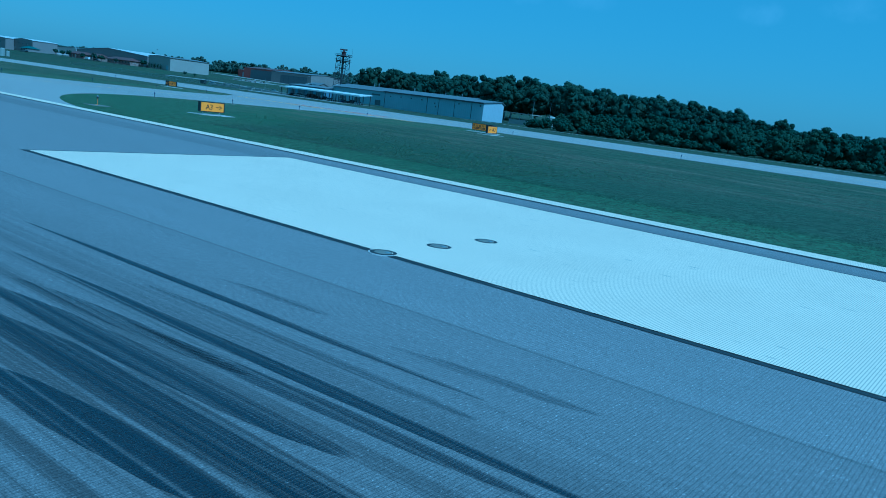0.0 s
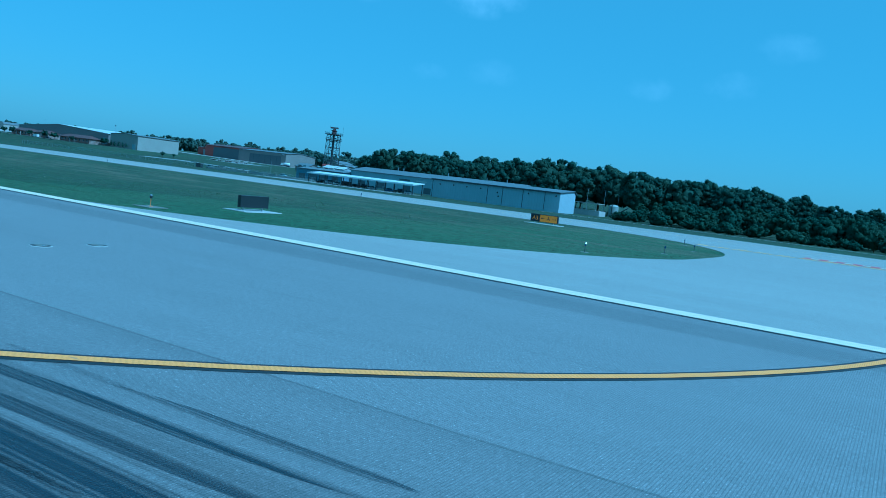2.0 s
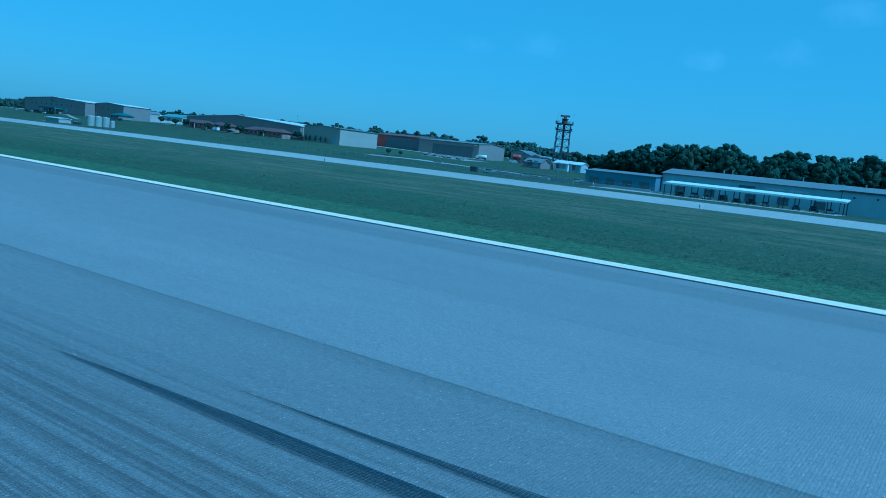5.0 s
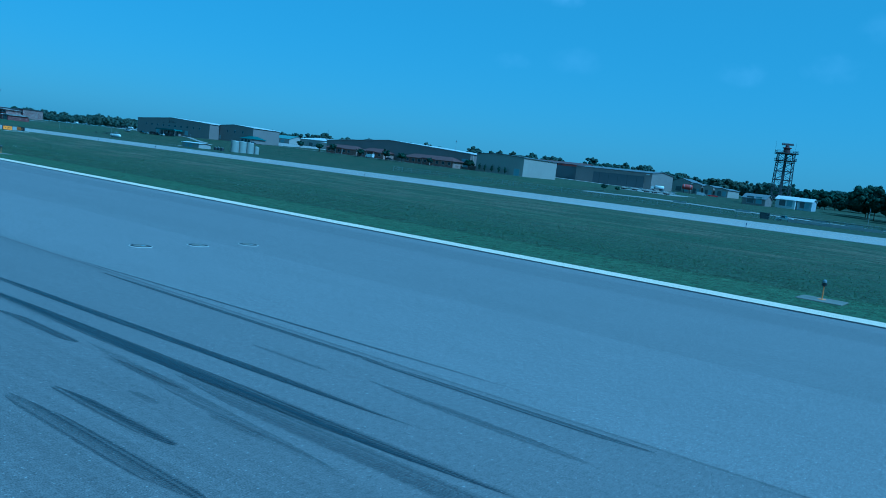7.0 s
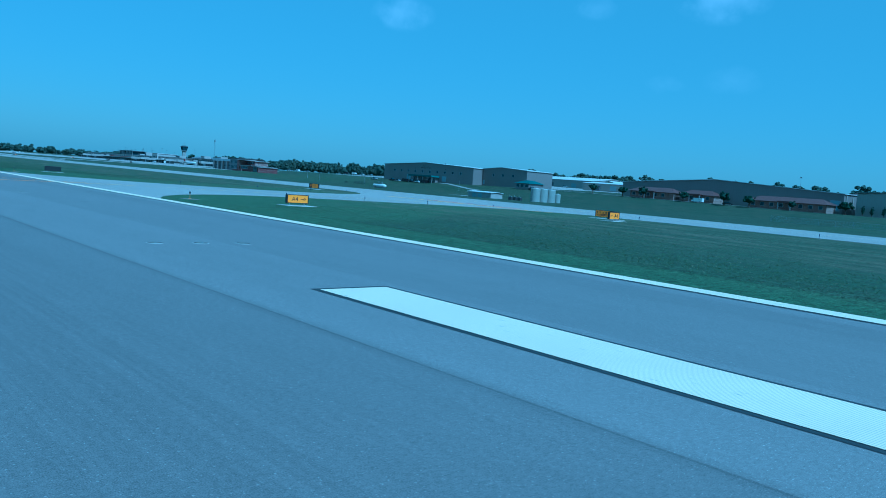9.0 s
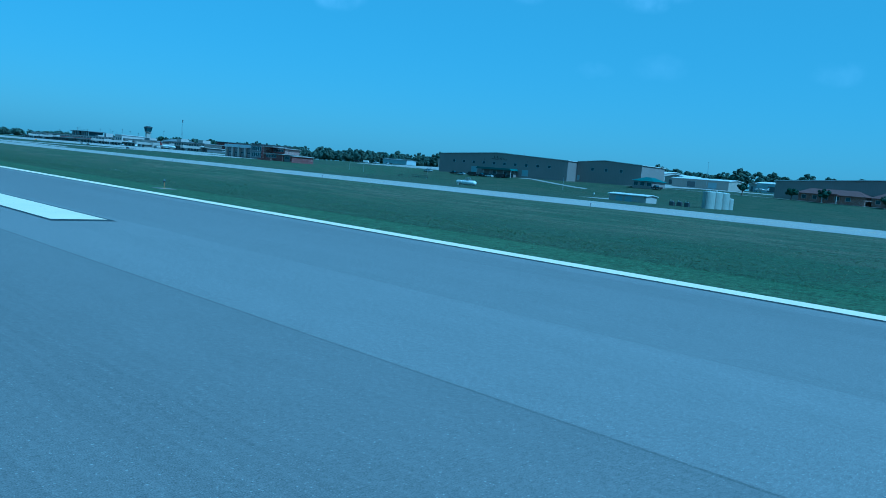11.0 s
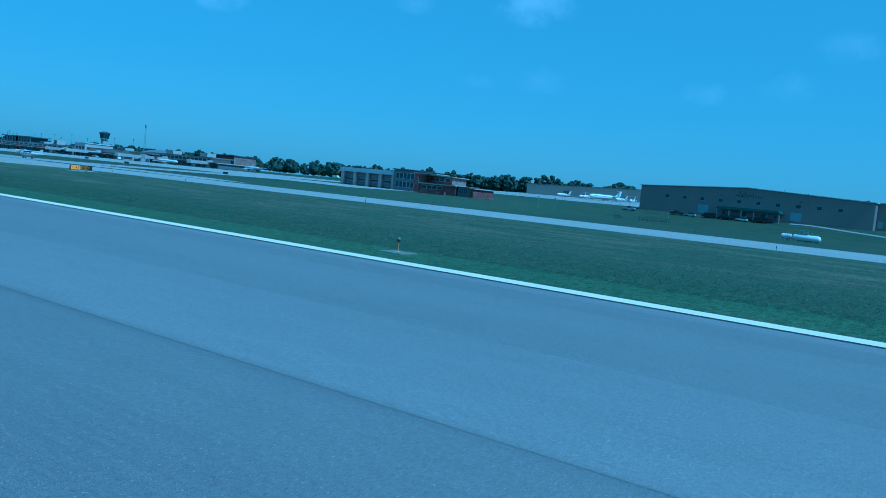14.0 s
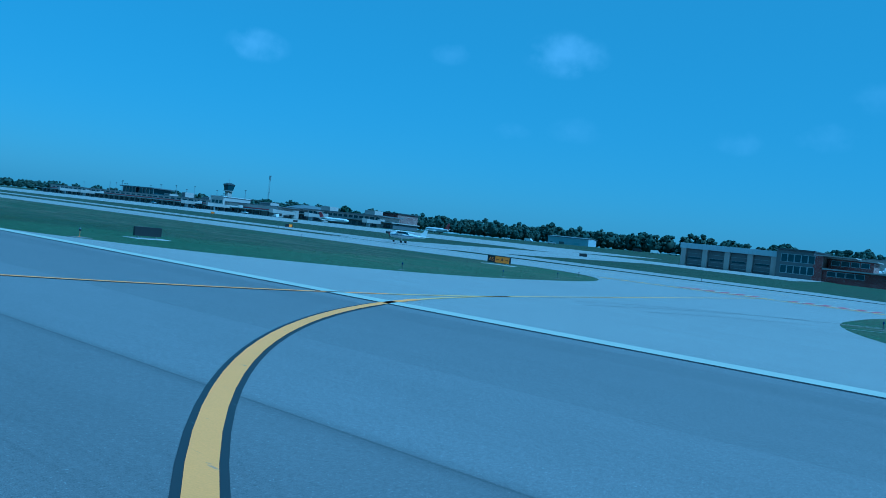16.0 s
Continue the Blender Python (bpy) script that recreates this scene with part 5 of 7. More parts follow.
for i, (x, pt) in enumerate(((-1183, 1), (-1177.5, 2), (-1170, 1), (-1163, 1), (-1157, 0), (-1150, 1), (-1204, 2))):
    car(x, 318.5, ground_z(x, 318.5) + 0.02, rng.choice((0, 180)), CAR_PAINTS[pt], ["truck", "car", "van"][i % 3])

# tanks, gas tank, shed
for i, (x, y, r, h) in enumerate(((-1011.6, 271.5, 2.25, 6.3), (-1011.0, 276.2, 2.25, 6.3), (-1010.2, 280.8, 2.2, 6.1), (-1009.6, 285.0, 1.5, 4.2))):
    tk = thing("storage_tank", x, y, ground_z(x, y), label="white upright storage tank on the grass", category="tank", group="storage tanks")
    part("shell", lathe(bmesh.new(), [(r, -0.4), (r, h - 0.25), (r * 0.94, h), (0.3, h + 0.15)], seg=24), TANK_WHITE, tk)
    part("hatch", lathe(bmesh.new(), [(0.4, h), (0.4, h + 0.4)], seg=10), STEEL, tk)
    bm = bmesh.new()
    for s in (-0.22, 0.22):
        rod(bm, (s, -r - 0.12, 0), (s, -r - 0.12, h + 0.6), 0.035, seg=6)
    for j in range(int(h / 0.4)):
        rod(bm, (-0.22, -r - 0.12, 0.3 + j * 0.4), (0.22, -r - 0.12, 0.3 + j * 0.4), 0.025, seg=5)
    part("ladder", bm, STEEL, tk)
gt = thing("gas_tank", -1124.3, 265, ground_z(-1124, 265), label="long white horizontal gas tank on saddles", category="tank")
part("shell", lathe(bmesh.new(), [(0.2, -3.4), (0.75, -3.2), (1.05, -2.6), (1.05, 4.2), (0.8, 4.8), (0.2, 5.1)], "X", 20, (0, 0, 1.25)), WHITE, gt, smooth=True)
small = part("feed_vessel", lathe(bmesh.new(), [(0.3, -6.6), (0.85, -6.5), (0.85, -3.7), (0.3, -3.55)], "X", 18, (0, 0.2, 1.35)), WHITE, gt, "shorter ribbed white vessel")
for i in range(4):
    part("rib", lathe(bmesh.new(), [(0.9, -6.2 + i * 0.75), (0.9, -6.1 + i * 0.75)], "X", 18, (0, 0.2, 1.35)), STEEL, small)
for x in (-5.2, -2.0, 3.2):
    part("saddle", boxed(x - 0.3, x + 0.3, -0.9, 0.9, -0.4, 0.62), SLAB, gt)
walkway = part("walkway", boxed(-1.4, 1.2, -0.6, 0.6, 2.62, 2.72), STEEL, gt)
for x in (-1.3, -0.1, 1.1):
    for y in (-0.55, 0.55):
        part("rail_post", rod(bmesh.new(), (x, y, 2.2), (x, y, 3.6), 0.05), STEEL, walkway)
for y in (-0.55, 0.55):
    for z in (3.15, 3.6):
        part("handrail", rod(bmesh.new(), (-1.3, y, z), (1.1, y, z), 0.045), STEEL, walkway)
part("valve_pipe", rod(bmesh.new(), (2.4, 0, 2.2), (2.4, 0, 2.75), 0.16), STEEL, gt)
part("top_pipe", rod(bmesh.new(), (-3.5, 0.1, 2.1), (4.2, 0.1, 2.42), 0.06), STEEL, gt)

sh = hall("equipment_shed", -1047.5, -1031.5, 262, 270, -2.4, 0.0, STUCCO, WHITE_ROOF, "small pale equipment shed with white roof", 0.5, "x")
for x in (-3.5, 0.5):
    opening(sh, "door", x, 0.1, 2.8, 1.9, BLUE_DOOR)
for x in (-1024, -1021, -1018):
    mc = thing("machine_block", x, 268, ground_z(x, 268), label="dark machinery beside the tanks", category="machinery", group="machinery")
    part("casing", boxed(-0.9, 0.9, -0.7, 0.7, -0.1, 1.5, bevel=0.06), DARK_STEEL, mc)
    part("pipe", rod(bmesh.new(), (-0.6, 0, 1.4), (-0.6, 0, 2.3), 0.1), STEEL, mc)
    part("cap", boxed(-0.5, 0.5, -0.4, 0.4, 1.5, 1.75), STEEL, mc)

# pale sheds behind
for args in (("pale_gable_shed", -861, -847.5, 535, 555, 4.8, 11.6, BEIGE, GREY_ROOF, "pale gabled shed behind the hangars", 13.8, "y"),
             ("pale_shed", -842, -835, 520, 545, 4.2, 10.0, BEIGE, GREY_ROOF, "pale narrow shed behind the hangars", 11.0, "y"),
             ("pale_shed", -833.6, -827, 520, 545, 4.2, 9.6, BEIGE, GREY_ROOF, "pale narrow shed behind the hangars", 10.6, "y"),
             ("pale_shed", -825.6, -817, 520, 545, 4.2, 8.6, BEIGE, GREY_ROOF, "pale narrow shed behind the hangars", 9.6, "y"),
             ("open_pavilion", -771, -760, 396, 408, 2.2, 4.4, TAUPE, GREY_ROOF, "small dark pavilion below the radar tower", 6.8, "x"),
             ("white_store", -758.8, -749.5, 410, 420, 2.6, 5.6, WHITE, WHITE_ROOF, "low white store below the radar tower", 7.4, "x"),
             ("pale_store", -749, -742.2, 412, 422, 2.4, 5.6, BLUE_GREY, WHITE_ROOF, "pale blue store with a white roof", 7.3, "x"),
             ("white_roof_hangar", -1222, -1158, 500, 560, 8, 14.0, STUCCO, WHITE_ROOF, "wide pale hangar with bright white roof", 17.0, "x"),
             ("pale_hangar", -1153, -1136, 505, 540, 8, 13.0, BEIGE, WHITE_ROOF, "pale hangar behind the ramp", 15.0, "y"),
             ("grey_hangar", -1334, -1248.5, 460, 485, 7.4, 13.1, BEIGE, GREY_ROOF, "long pale grey hangar beyond the parked jets", 15.3, "y", -1250.5),
             ("green_roof_hall", -1248, -1214, 486, 506, 8, 12.2, STUCCO, PALE_GREEN_ROOF, "low hall with a pale green roof", 15.4, "x"),
             ("ramp_hangar", -1106, -1071.5, 425, 447, 6.4, 11.0, BEIGE, WHITE_ROOF, "long low pale hangar beyond the forecourt", 12.0, "x"),
             ("ramp_shed", -1083, -1078, 482, 496, 7, 11.8, BEIGE, WHITE_ROOF, "small pale shed between two hangars", 12.5, "y"),
             ("blue_hangar", -1077, -1050, 478, 500, 7.4, 12.4, BLUE_GREY, WHITE_ROOF, "blue-grey hangar with a white roof", 13.6, "x"),
             ("white_hut", -1399, -1380, 578, 590, 7, 13.6, STUCCO, WHITE, "white hut at the edge of the ramp", 15.2, "x"),
             ("cargo_shed", -1560, -1520, 600, 615, 5, 12.5, BLUE_GREY, GREY_ROOF, "low blue-grey cargo shed by the apron", 13.3, "x")):
    h = hall(*args)
    half = (args[2] - args[1]) / 2
    opening(h, "door", -half * 0.3, 0.2, min(5, half * 0.6), 3.2, DARK_SIDING)
    opening(h, "door", half * 0.45, 0.2, min(5, half * 0.5), 3.2, BLUE_DOOR)

# fire station
FZ = 1.8
fs = thing("fire_station", -1291.6, 247, FZ, label="brick fire station with four vehicle bays", category="building")
part("bay_block", boxed(-14.8, 14.8, 1.2, 22, -1, 6.6), DARK_SIDING, fs)
part("roof_band", boxed(-15.2, 15.2, -0.4, 22.4, 5.3, 7.0, bevel=0.05), BLUE_GREY, fs, "deep pale grey roof band")
for i in range(5):
    part("pier", boxed(-14.8 + i * 7.0 - 0.1, -14.8 + i * 7.0 + 1.5, 0, 1.3, -1, 5.3), STUCCO, fs, "pale pier between bays")
for i in range(4):
    d = part("bay_door", boxed(-13.2 + i * 7.0, -8.0 + i * 7.0, 1.0, 1.19, 0, 5.0), DARK_SIDING, fs, "dark roll-up bay door")
    part("door_window", boxed(-12.6 + i * 7.0, -8.6 + i * 7.0, 0.95, 0.998, 2.1, 2.7), GLASS, d)
    for j in range(4):
        part("slat", boxed(-13.1 + i * 7.0, -8.1 + i * 7.0, 0.96, 0.998, 0.4 + j * 1.15, 0.46 + j * 1.15), STEEL, d)
tw = part("entry_block", boxed(14.81, 25.0, -0.8, 20, -1, 7.7), DARK_SIDING, fs, "tall dark entry block")
part("brick_pier", boxed(25.01, 27.5, -0.6, 20, -1, 6.8), BRICK, fs, "red brick pier")
part("entry_roof", boxed(14.4, 25.4, -1.3, 20.4, 7.72, 8.1), DARK_STEEL, tw)
for z in (0.9, 4.3):
    for i in range(5):
        opening(fs, "window", 17.0 + i * 1.9, z, 1.6, 2.2, GLASS, STEEL, y=-0.8)
part("shade_roof", boxed(26.0, 36.0, -0.5, 9, 6.9, 7.2), STUCCO, fs, "thin pale shade roof")
lw = part("low_block", boxed(27.51, 45.0, 0.4, 16, -1.5, 3.0), BRICK, fs, "low red brick office block")
part("low_roof", boxed(27.0, 45.6, -0.6, 16.4, 3.02, 3.4), STUCCO, lw)
end = part("end_block", boxed(45.8, 51.5, 0.9, 15.0, -1.6, 2.9), DARK_SIDING, fs, "dark end block with a wide window")
part("end_roof", boxed(45.65, 51.9, 0.5, 15.4, 2.92, 3.2), DARK_STEEL, end)
part("end_window", boxed(46.6, 50.6, 0.84, 0.898, 0.9, 2.3), GLASS, end, "wide dark window")
for i in range(5):
    part("mullion", boxed(46.6 + i * 0.98, 46.68 + i * 0.98, 0.79, 0.838, 0.9, 2.3), STEEL, end)
part("brick_corner", boxed(51.52, 53.2, 0.7, 15.2, -1.8, 2.6), BRICK, fs, "red brick corner pier")
part("corner_cap", boxed(51.6, 53.9, 0.4, 15.4, 2.62, 2.95), STUCCO, fs)
for i in range(4):
    opening(fs, "window", 30.0 + i * 2.5, 1.2, 2.1, 1.3, GLASS, STEEL, y=0.4)
up = part("upper_block", boxed(28.0, 40.0, 5, 15, 3.41, 6.4), BRICK, fs)
part("upper_roof", boxed(27.6, 41.0, 4.4, 15.4, 6.42, 6.7), STUCCO, up)
for i in range(4):
    opening(fs, "window", 30.0 + i * 2.6, 4.6, 2.1, 1.3, GLASS, STEEL, y=5.0)
part("retaining_wall", boxed(33, 46, -8.0, -7.4, -2.5, 0.4), BRICK, fs)

# terminal, control tower, mast
tz = 2.2
tm = thing("terminal_building", -1790, 350, tz, label="long low pale airport terminal with arcade", category="building")
part("lower_wall", boxed(-190, 155, 0, 40, -1, 3.6), STUCCO, tm)
part("upper_wall", boxed(-188, 150, 8, 40, 4.2, 7.4), STUCCO, tm)
part("arcade_roof", boxed(-192, 157, -4, 8, 3.62, 4.15), WHITE_ROOF, tm)
part("main_roof", boxed(-190, 153, 6.5, 42, 7.42, 7.9), GREY_ROOF, tm)
part("red_band", boxed(-188, 150, 7.9, 7.98, 4.4, 5.2), RED_TRIM, tm)
for i in range(44):
    part("post", boxed(-190 + i * 8, -189.4 + i * 8, -3.8, -3.2, -1, 3.62), DARK_STEEL, tm)
for i in range(40):
    opening(tm, "window", -182 + i * 8.2, 0.7, 5.4, 2.2, GLASS)
for x0, x1 in ((-66, -46), (-40, -18)):
    bx = part("penthouse", boxed(x0, x1, 14, 30, 7.9, 12.6), GLASS, tm, "glazed upper lounge")
    part("flat_roof", boxed(x0 - 3, x1 + 3, 12.0, 32, 12.62, 13.4), DARK_SIDING, bx, "wide dark flat roof")
    for i in range(5):
        part("column", boxed(x0 + i * (x1 - x0) / 4 - 0.3, x0 + i * (x1 - x0) / 4 + 0.3, 13.5, 13.98, 7.9, 12.6), STUCCO, bx)
end_block = part("end_block", boxed(75, 91, 5.0, 30, 4.2, 11.0), STUCCO, tm, "taller pale block at the end of the upper floor")
part("block_roof", boxed(74.4, 91.6, 4.4, 30.6, 11.02, 11.5), WHITE_ROOF, end_block)
for i in range(3):
    part("block_window", boxed(77 + i * 4.6, 80.4 + i * 4.6, 4.9, 4.998, 6.0, 8.2), GLASS, end_block)
for i in range(30):
    part("upper_window", boxed(-184 + i * 8.4, -178.5 + i * 8.4, 7.82, 7.898, 5.6, 6.7), GLASS, tm)
for x, w, h in ((20, 5, 4.2), (48, 10, 2.0), (-5, 8, 1.8), (120, 12, 2.2)):
    plant_room = part("roof_plant", boxed(x, x + w, 16, 24, 7.92, 7.92 + h), STUCCO, tm)
    part("louvre", boxed(x + 0.6, x + w - 0.6, 15.9, 15.998, 8.3, 7.92 + h * 0.8), DARK_SIDING, plant_room)
rot = thing("rotunda_hall", -1644, 392, 3, label="low hall with a wide shallow domed roof", category="building")
part("drum", lathe(bmesh.new(), [(15.0, -1), (15.0, 7.0)], seg=28), STUCCO, rot)
part("glazing", lathe(bmesh.new(), [(15.06, 3.0), (15.06, 5.6)], seg=28), GLASS, rot)
part("dome", lathe(bmesh.new(), [(18.0, 7.0), (18.0, 7.7), (11.0, 9.6), (4.0, 10.4), (0.5, 10.6)], seg=28), GREY_ROOF, rot, "shallow grey domed roof")
cn = thing("concourse_building", -1580, 362, 2.4, label="low dark airport concourse with flat roofs", category="building")
part("lower_wall", boxed(-52, 46, 0, 24, -1, 4.0), DARK_SIDING, cn)
part("lower_roof", boxed(-53, 47, -2.5, 25, 4.02, 4.6), STUCCO, cn, "pale flat roof slab")
part("upper_wall", boxed(-40, 30, 6, 24, 4.62, 7.6), STUCCO, cn)
part("upper_roof", boxed(-42, 33, 4, 25, 7.62, 8.3), GREY_ROOF, cn)
for i in range(14):
    part("upper_window", boxed(-38.5 + i * 4.9, -35 + i * 4.9, 5.9, 5.998, 5.3, 6.9), GLASS, cn)
for i in range(16):
    part("lower_window", boxed(-50 + i * 6.0, -46.4 + i * 6.0, -0.1, -0.002, 1.0, 3.2), GLASS, cn)
for x in (-30, 12):
    part("roof_box", boxed(x, x + 9, 9, 17, 8.32, 11.2), STUCCO, cn)
bb = thing("brick_block", -1577, 402, 3, label="square dark red brick block behind the gates", category="building")
part("wall", boxed(-11, 11, 0, 22, -1, 10.6), BRICK, bb)
part("roof", boxed(-11.6, 11.6, -0.8, 23, 10.62, 11.4), DARK_STEEL, bb, "dark flat roof edge")
for i in range(5):
    part("window", boxed(-9.8 + i * 4.1, -7.4 + i * 4.1, -0.1, -0.002, 6.0, 8.4), GLASS, bb)
ct = thing("control_tower", -1790, 426, 3, label="pale control tower with dark glazed cab", category="tower")
part("shaft", lathe(bmesh.new(), [(3.4, -1), (3.0, 17), (3.6, 18)], seg=8), STUCCO, ct)
part("cab", lathe(bmesh.new(), [(3.8, 18), (5.0, 23.0)], seg=8), GLASS, ct, "dark outward-leaning glazing")
part("cab_roof", lathe(bmesh.new(), [(5.3, 23.0), (5.3, 23.7), (2.4, 24.9)], seg=8), DARK_STEEL, ct)
part("gallery", lathe(bmesh.new(), [(4.5, 17.6), (4.5, 18.05)], seg=8), SLAB, ct)
part("aerial", rod(bmesh.new(), (0, 0, 24.8), (0, 0, 28.5), 0.1), STEEL, ct)
ms = thing("lattice_mast", -1785, 467, 3, label="thin lattice radio mast", category="mast")
for c in range(3):
    a = radians(120 * c)
    part("leg", rod(bmesh.new(), (1.0 * math.cos(a), 1.0 * math.sin(a), 0), (0.7 * math.cos(a), 0.7 * math.sin(a), 35), 0.07), STEEL, ms)
    bm = bmesh.new()
    b = radians(120 * c + 120)
    for i in range(14):
        rod(bm, (0.9 * math.cos(a), 0.9 * math.sin(a), i * 2.5), (0.9 * math.cos(b), 0.9 * math.sin(b), i * 2.5 + 2.5), 0.04, seg=5)
    part("brace", bm, STEEL, ms)
part("antenna", boxed(-0.9, 0.9, -0.5, 0.5, 33.5, 37), STEEL, ms)

# far terminal clutter
for i in range(17):
    x, y = -1990 + i * 17 + rng.uniform(-6, 6), 392 + rng.uniform(-10, 25)
    lp = thing("apron_light_pole", x, y, 3, label="thin steel light pole behind the terminal", category="pole", group="apron light poles")
    hgt = rng.uniform(13, 19)
    part("shaft", rod(bmesh.new(), (0, 0, 0), (0, 0, hgt), 0.26, 0.16), STEEL, lp)
    part("lamp_head", boxed(-1.0, 1.0, -0.25, 0.25, hgt - 0.1, hgt + 0.2), DARK_STEEL, lp)


def jet_bridge(x, y, turn):
    ob = thing("jet_bridge", x, y, 2.0, turn, label="pale jet bridge on a wheeled leg", category="jet bridge", group="jet bridges")
    part("tunnel", boxed(-11, 11, -1.2, 1.2, 3.0, 5.2, bevel=0.1), STUCCO, ob)
    part("cabin", boxed(10, 13, -1.7, 1.7, 2.9, 5.4, bevel=0.1), STUCCO, ob)
    part("leg", boxed(7.0, 7.6, -1.3, 1.3, -0.2, 3.3), STEEL, ob)
    part("rotunda", lathe(bmesh.new(), [(2.4, -0.4), (2.4, 6.2)], seg=14, centre=(-12.5, 0, 0)), STUCCO, ob)


for x, y, turn in ((-1585, 344, -70), (-1618, 345, -80), (-1680, 342, -100), (-1720, 342, -60), (-1900, 342, -90), (-1870, 342, -70), (-1540, 350, -70)):
    jet_bridge(x, y, turn)


def airliner(x, y, z, turn, size, tail_paint, label, name="parked_airliner", tee=False, group="parked airliners"):
    """A jet that points along its +x."""
    s = size
    ob = thing(name, x, y, z, turn, label=label, category="aircraft", group=group)
    body = [(0.1, 15.0), (0.9, 14.3), (1.45, 13.0), (1.7, 11.0), (1.7, -6), (1.4, -9), (0.8, -13), (0.2, -15.5)]
    part("fuselage", lathe(bmesh.new(), [(r * s, h * s) for r, h in body], "X", 16, (0, 0, 2.9 * s)), WHITE, ob, "white fuselage", smooth=True)
    part("window_band", boxed(-8 * s, 11 * s, -1.71 * s, 1.71 * s, 3.15 * s, 3.38 * s), NAVY, ob, "dark cabin window band")
    part("windscreen", boxed(12.4 * s, 13.4 * s, -0.9 * s, 0.9 * s, 3.4 * s, 3.9 * s), GLASS, ob)
    for sy in (-1, 1):
        bm = slab([(3.0 * s, sy * 1.2 * s), (-1.4 * s, sy * 1.2 * s), (-4.4 * s, sy * 13 * s), (-3.2 * s, sy * 13 * s)], 2.0 * s, 2.3 * s)
        part("wing", bm, WHITE, ob)
        zt = 8.3 * s if tee else 3.8 * s
        part("tailplane", slab([(-11.6 * s, sy * 0.2 * s), (-14.2 * s, sy * 0.2 * s), (-15.6 * s, sy * 4.6 * s), (-14.6 * s, sy * 4.6 * s)], zt, zt + 0.2 * s), WHITE, ob)
        ex, ey, ez = (-8.5, 2.6, 3.6) if tee else (1.0, 4.6, 1.5)
        part("engine", lathe(bmesh.new(), [(0.7 * s, -2 * s), (0.95 * s, -0.5 * s), (0.95 * s, 1.2 * s), (0.8 * s, 1.9 * s)], "X", 14, (ex * s, sy * ey * s, ez * s)), TANK_WHITE, ob, smooth=True)
        part("main_wheel", rod(bmesh.new(), (-1 * s, sy * 2.2 * s, 0.5 * s), (-1 * s, sy * 2.6 * s, 0.5 * s), 0.5 * s, seg=12), TYRE, ob)
        part("gear_leg", rod(bmesh.new(), (-1 * s, sy * 2.2 * s, 0.5 * s), (-1 * s, sy * 2.0 * s, 2.1 * s), 0.14 * s), STEEL, ob)
    part("fin", prism(bmesh.new(), [(-10 * s, 4.2 * s), (-14.2 * s, 8.6 * s), (-16 * s, 8.6 * s), (-14.6 * s, 3.6 * s)], -0.15 * s, 0.15 * s), tail_paint, ob, "coloured tail fin")
    part("nose_gear", rod(bmesh.new(), (11.5 * s, 0, 0.35 * s), (11.5 * s, 0, 1.6 * s), 0.13 * s), STEEL, ob)
    part("nose_wheel", rod(bmesh.new(), (11.5 * s, -0.2, 0.35 * s), (11.5 * s, 0.2, 0.35 * s), 0.35 * s, seg=12), TYRE, ob)
    return ob


airliner(-1562, 338, ground_z(-1562, 338), 10, 0.75, RED_TRIM, "white regional jet with a red tail at the gate", tee=True)
airliner(-1506, 371, ground_z(-1506, 371), 165, 0.78, RED_TRIM, "white airliner with a dark red tail on the apron")
airliner(-1265, 432, ground_z(-1265, 432) + 0.08, 240, 0.76, WHITE, "white business jet with T-tail on the ramp", "business_jet", True, "business jets")
for x, y, turn in ((-1300, 448, -100), (-1285, 444, -80), (-1277.5, 440, -112), (-1256, 436, -95), (-1246, 428, -80), (-1230, 418, -160)):
    airliner(x, y, ground_z(x, y) + 0.08, turn, 0.46, WHITE, "small white jet parked on the ramp", "business_jet", True, "business jets")


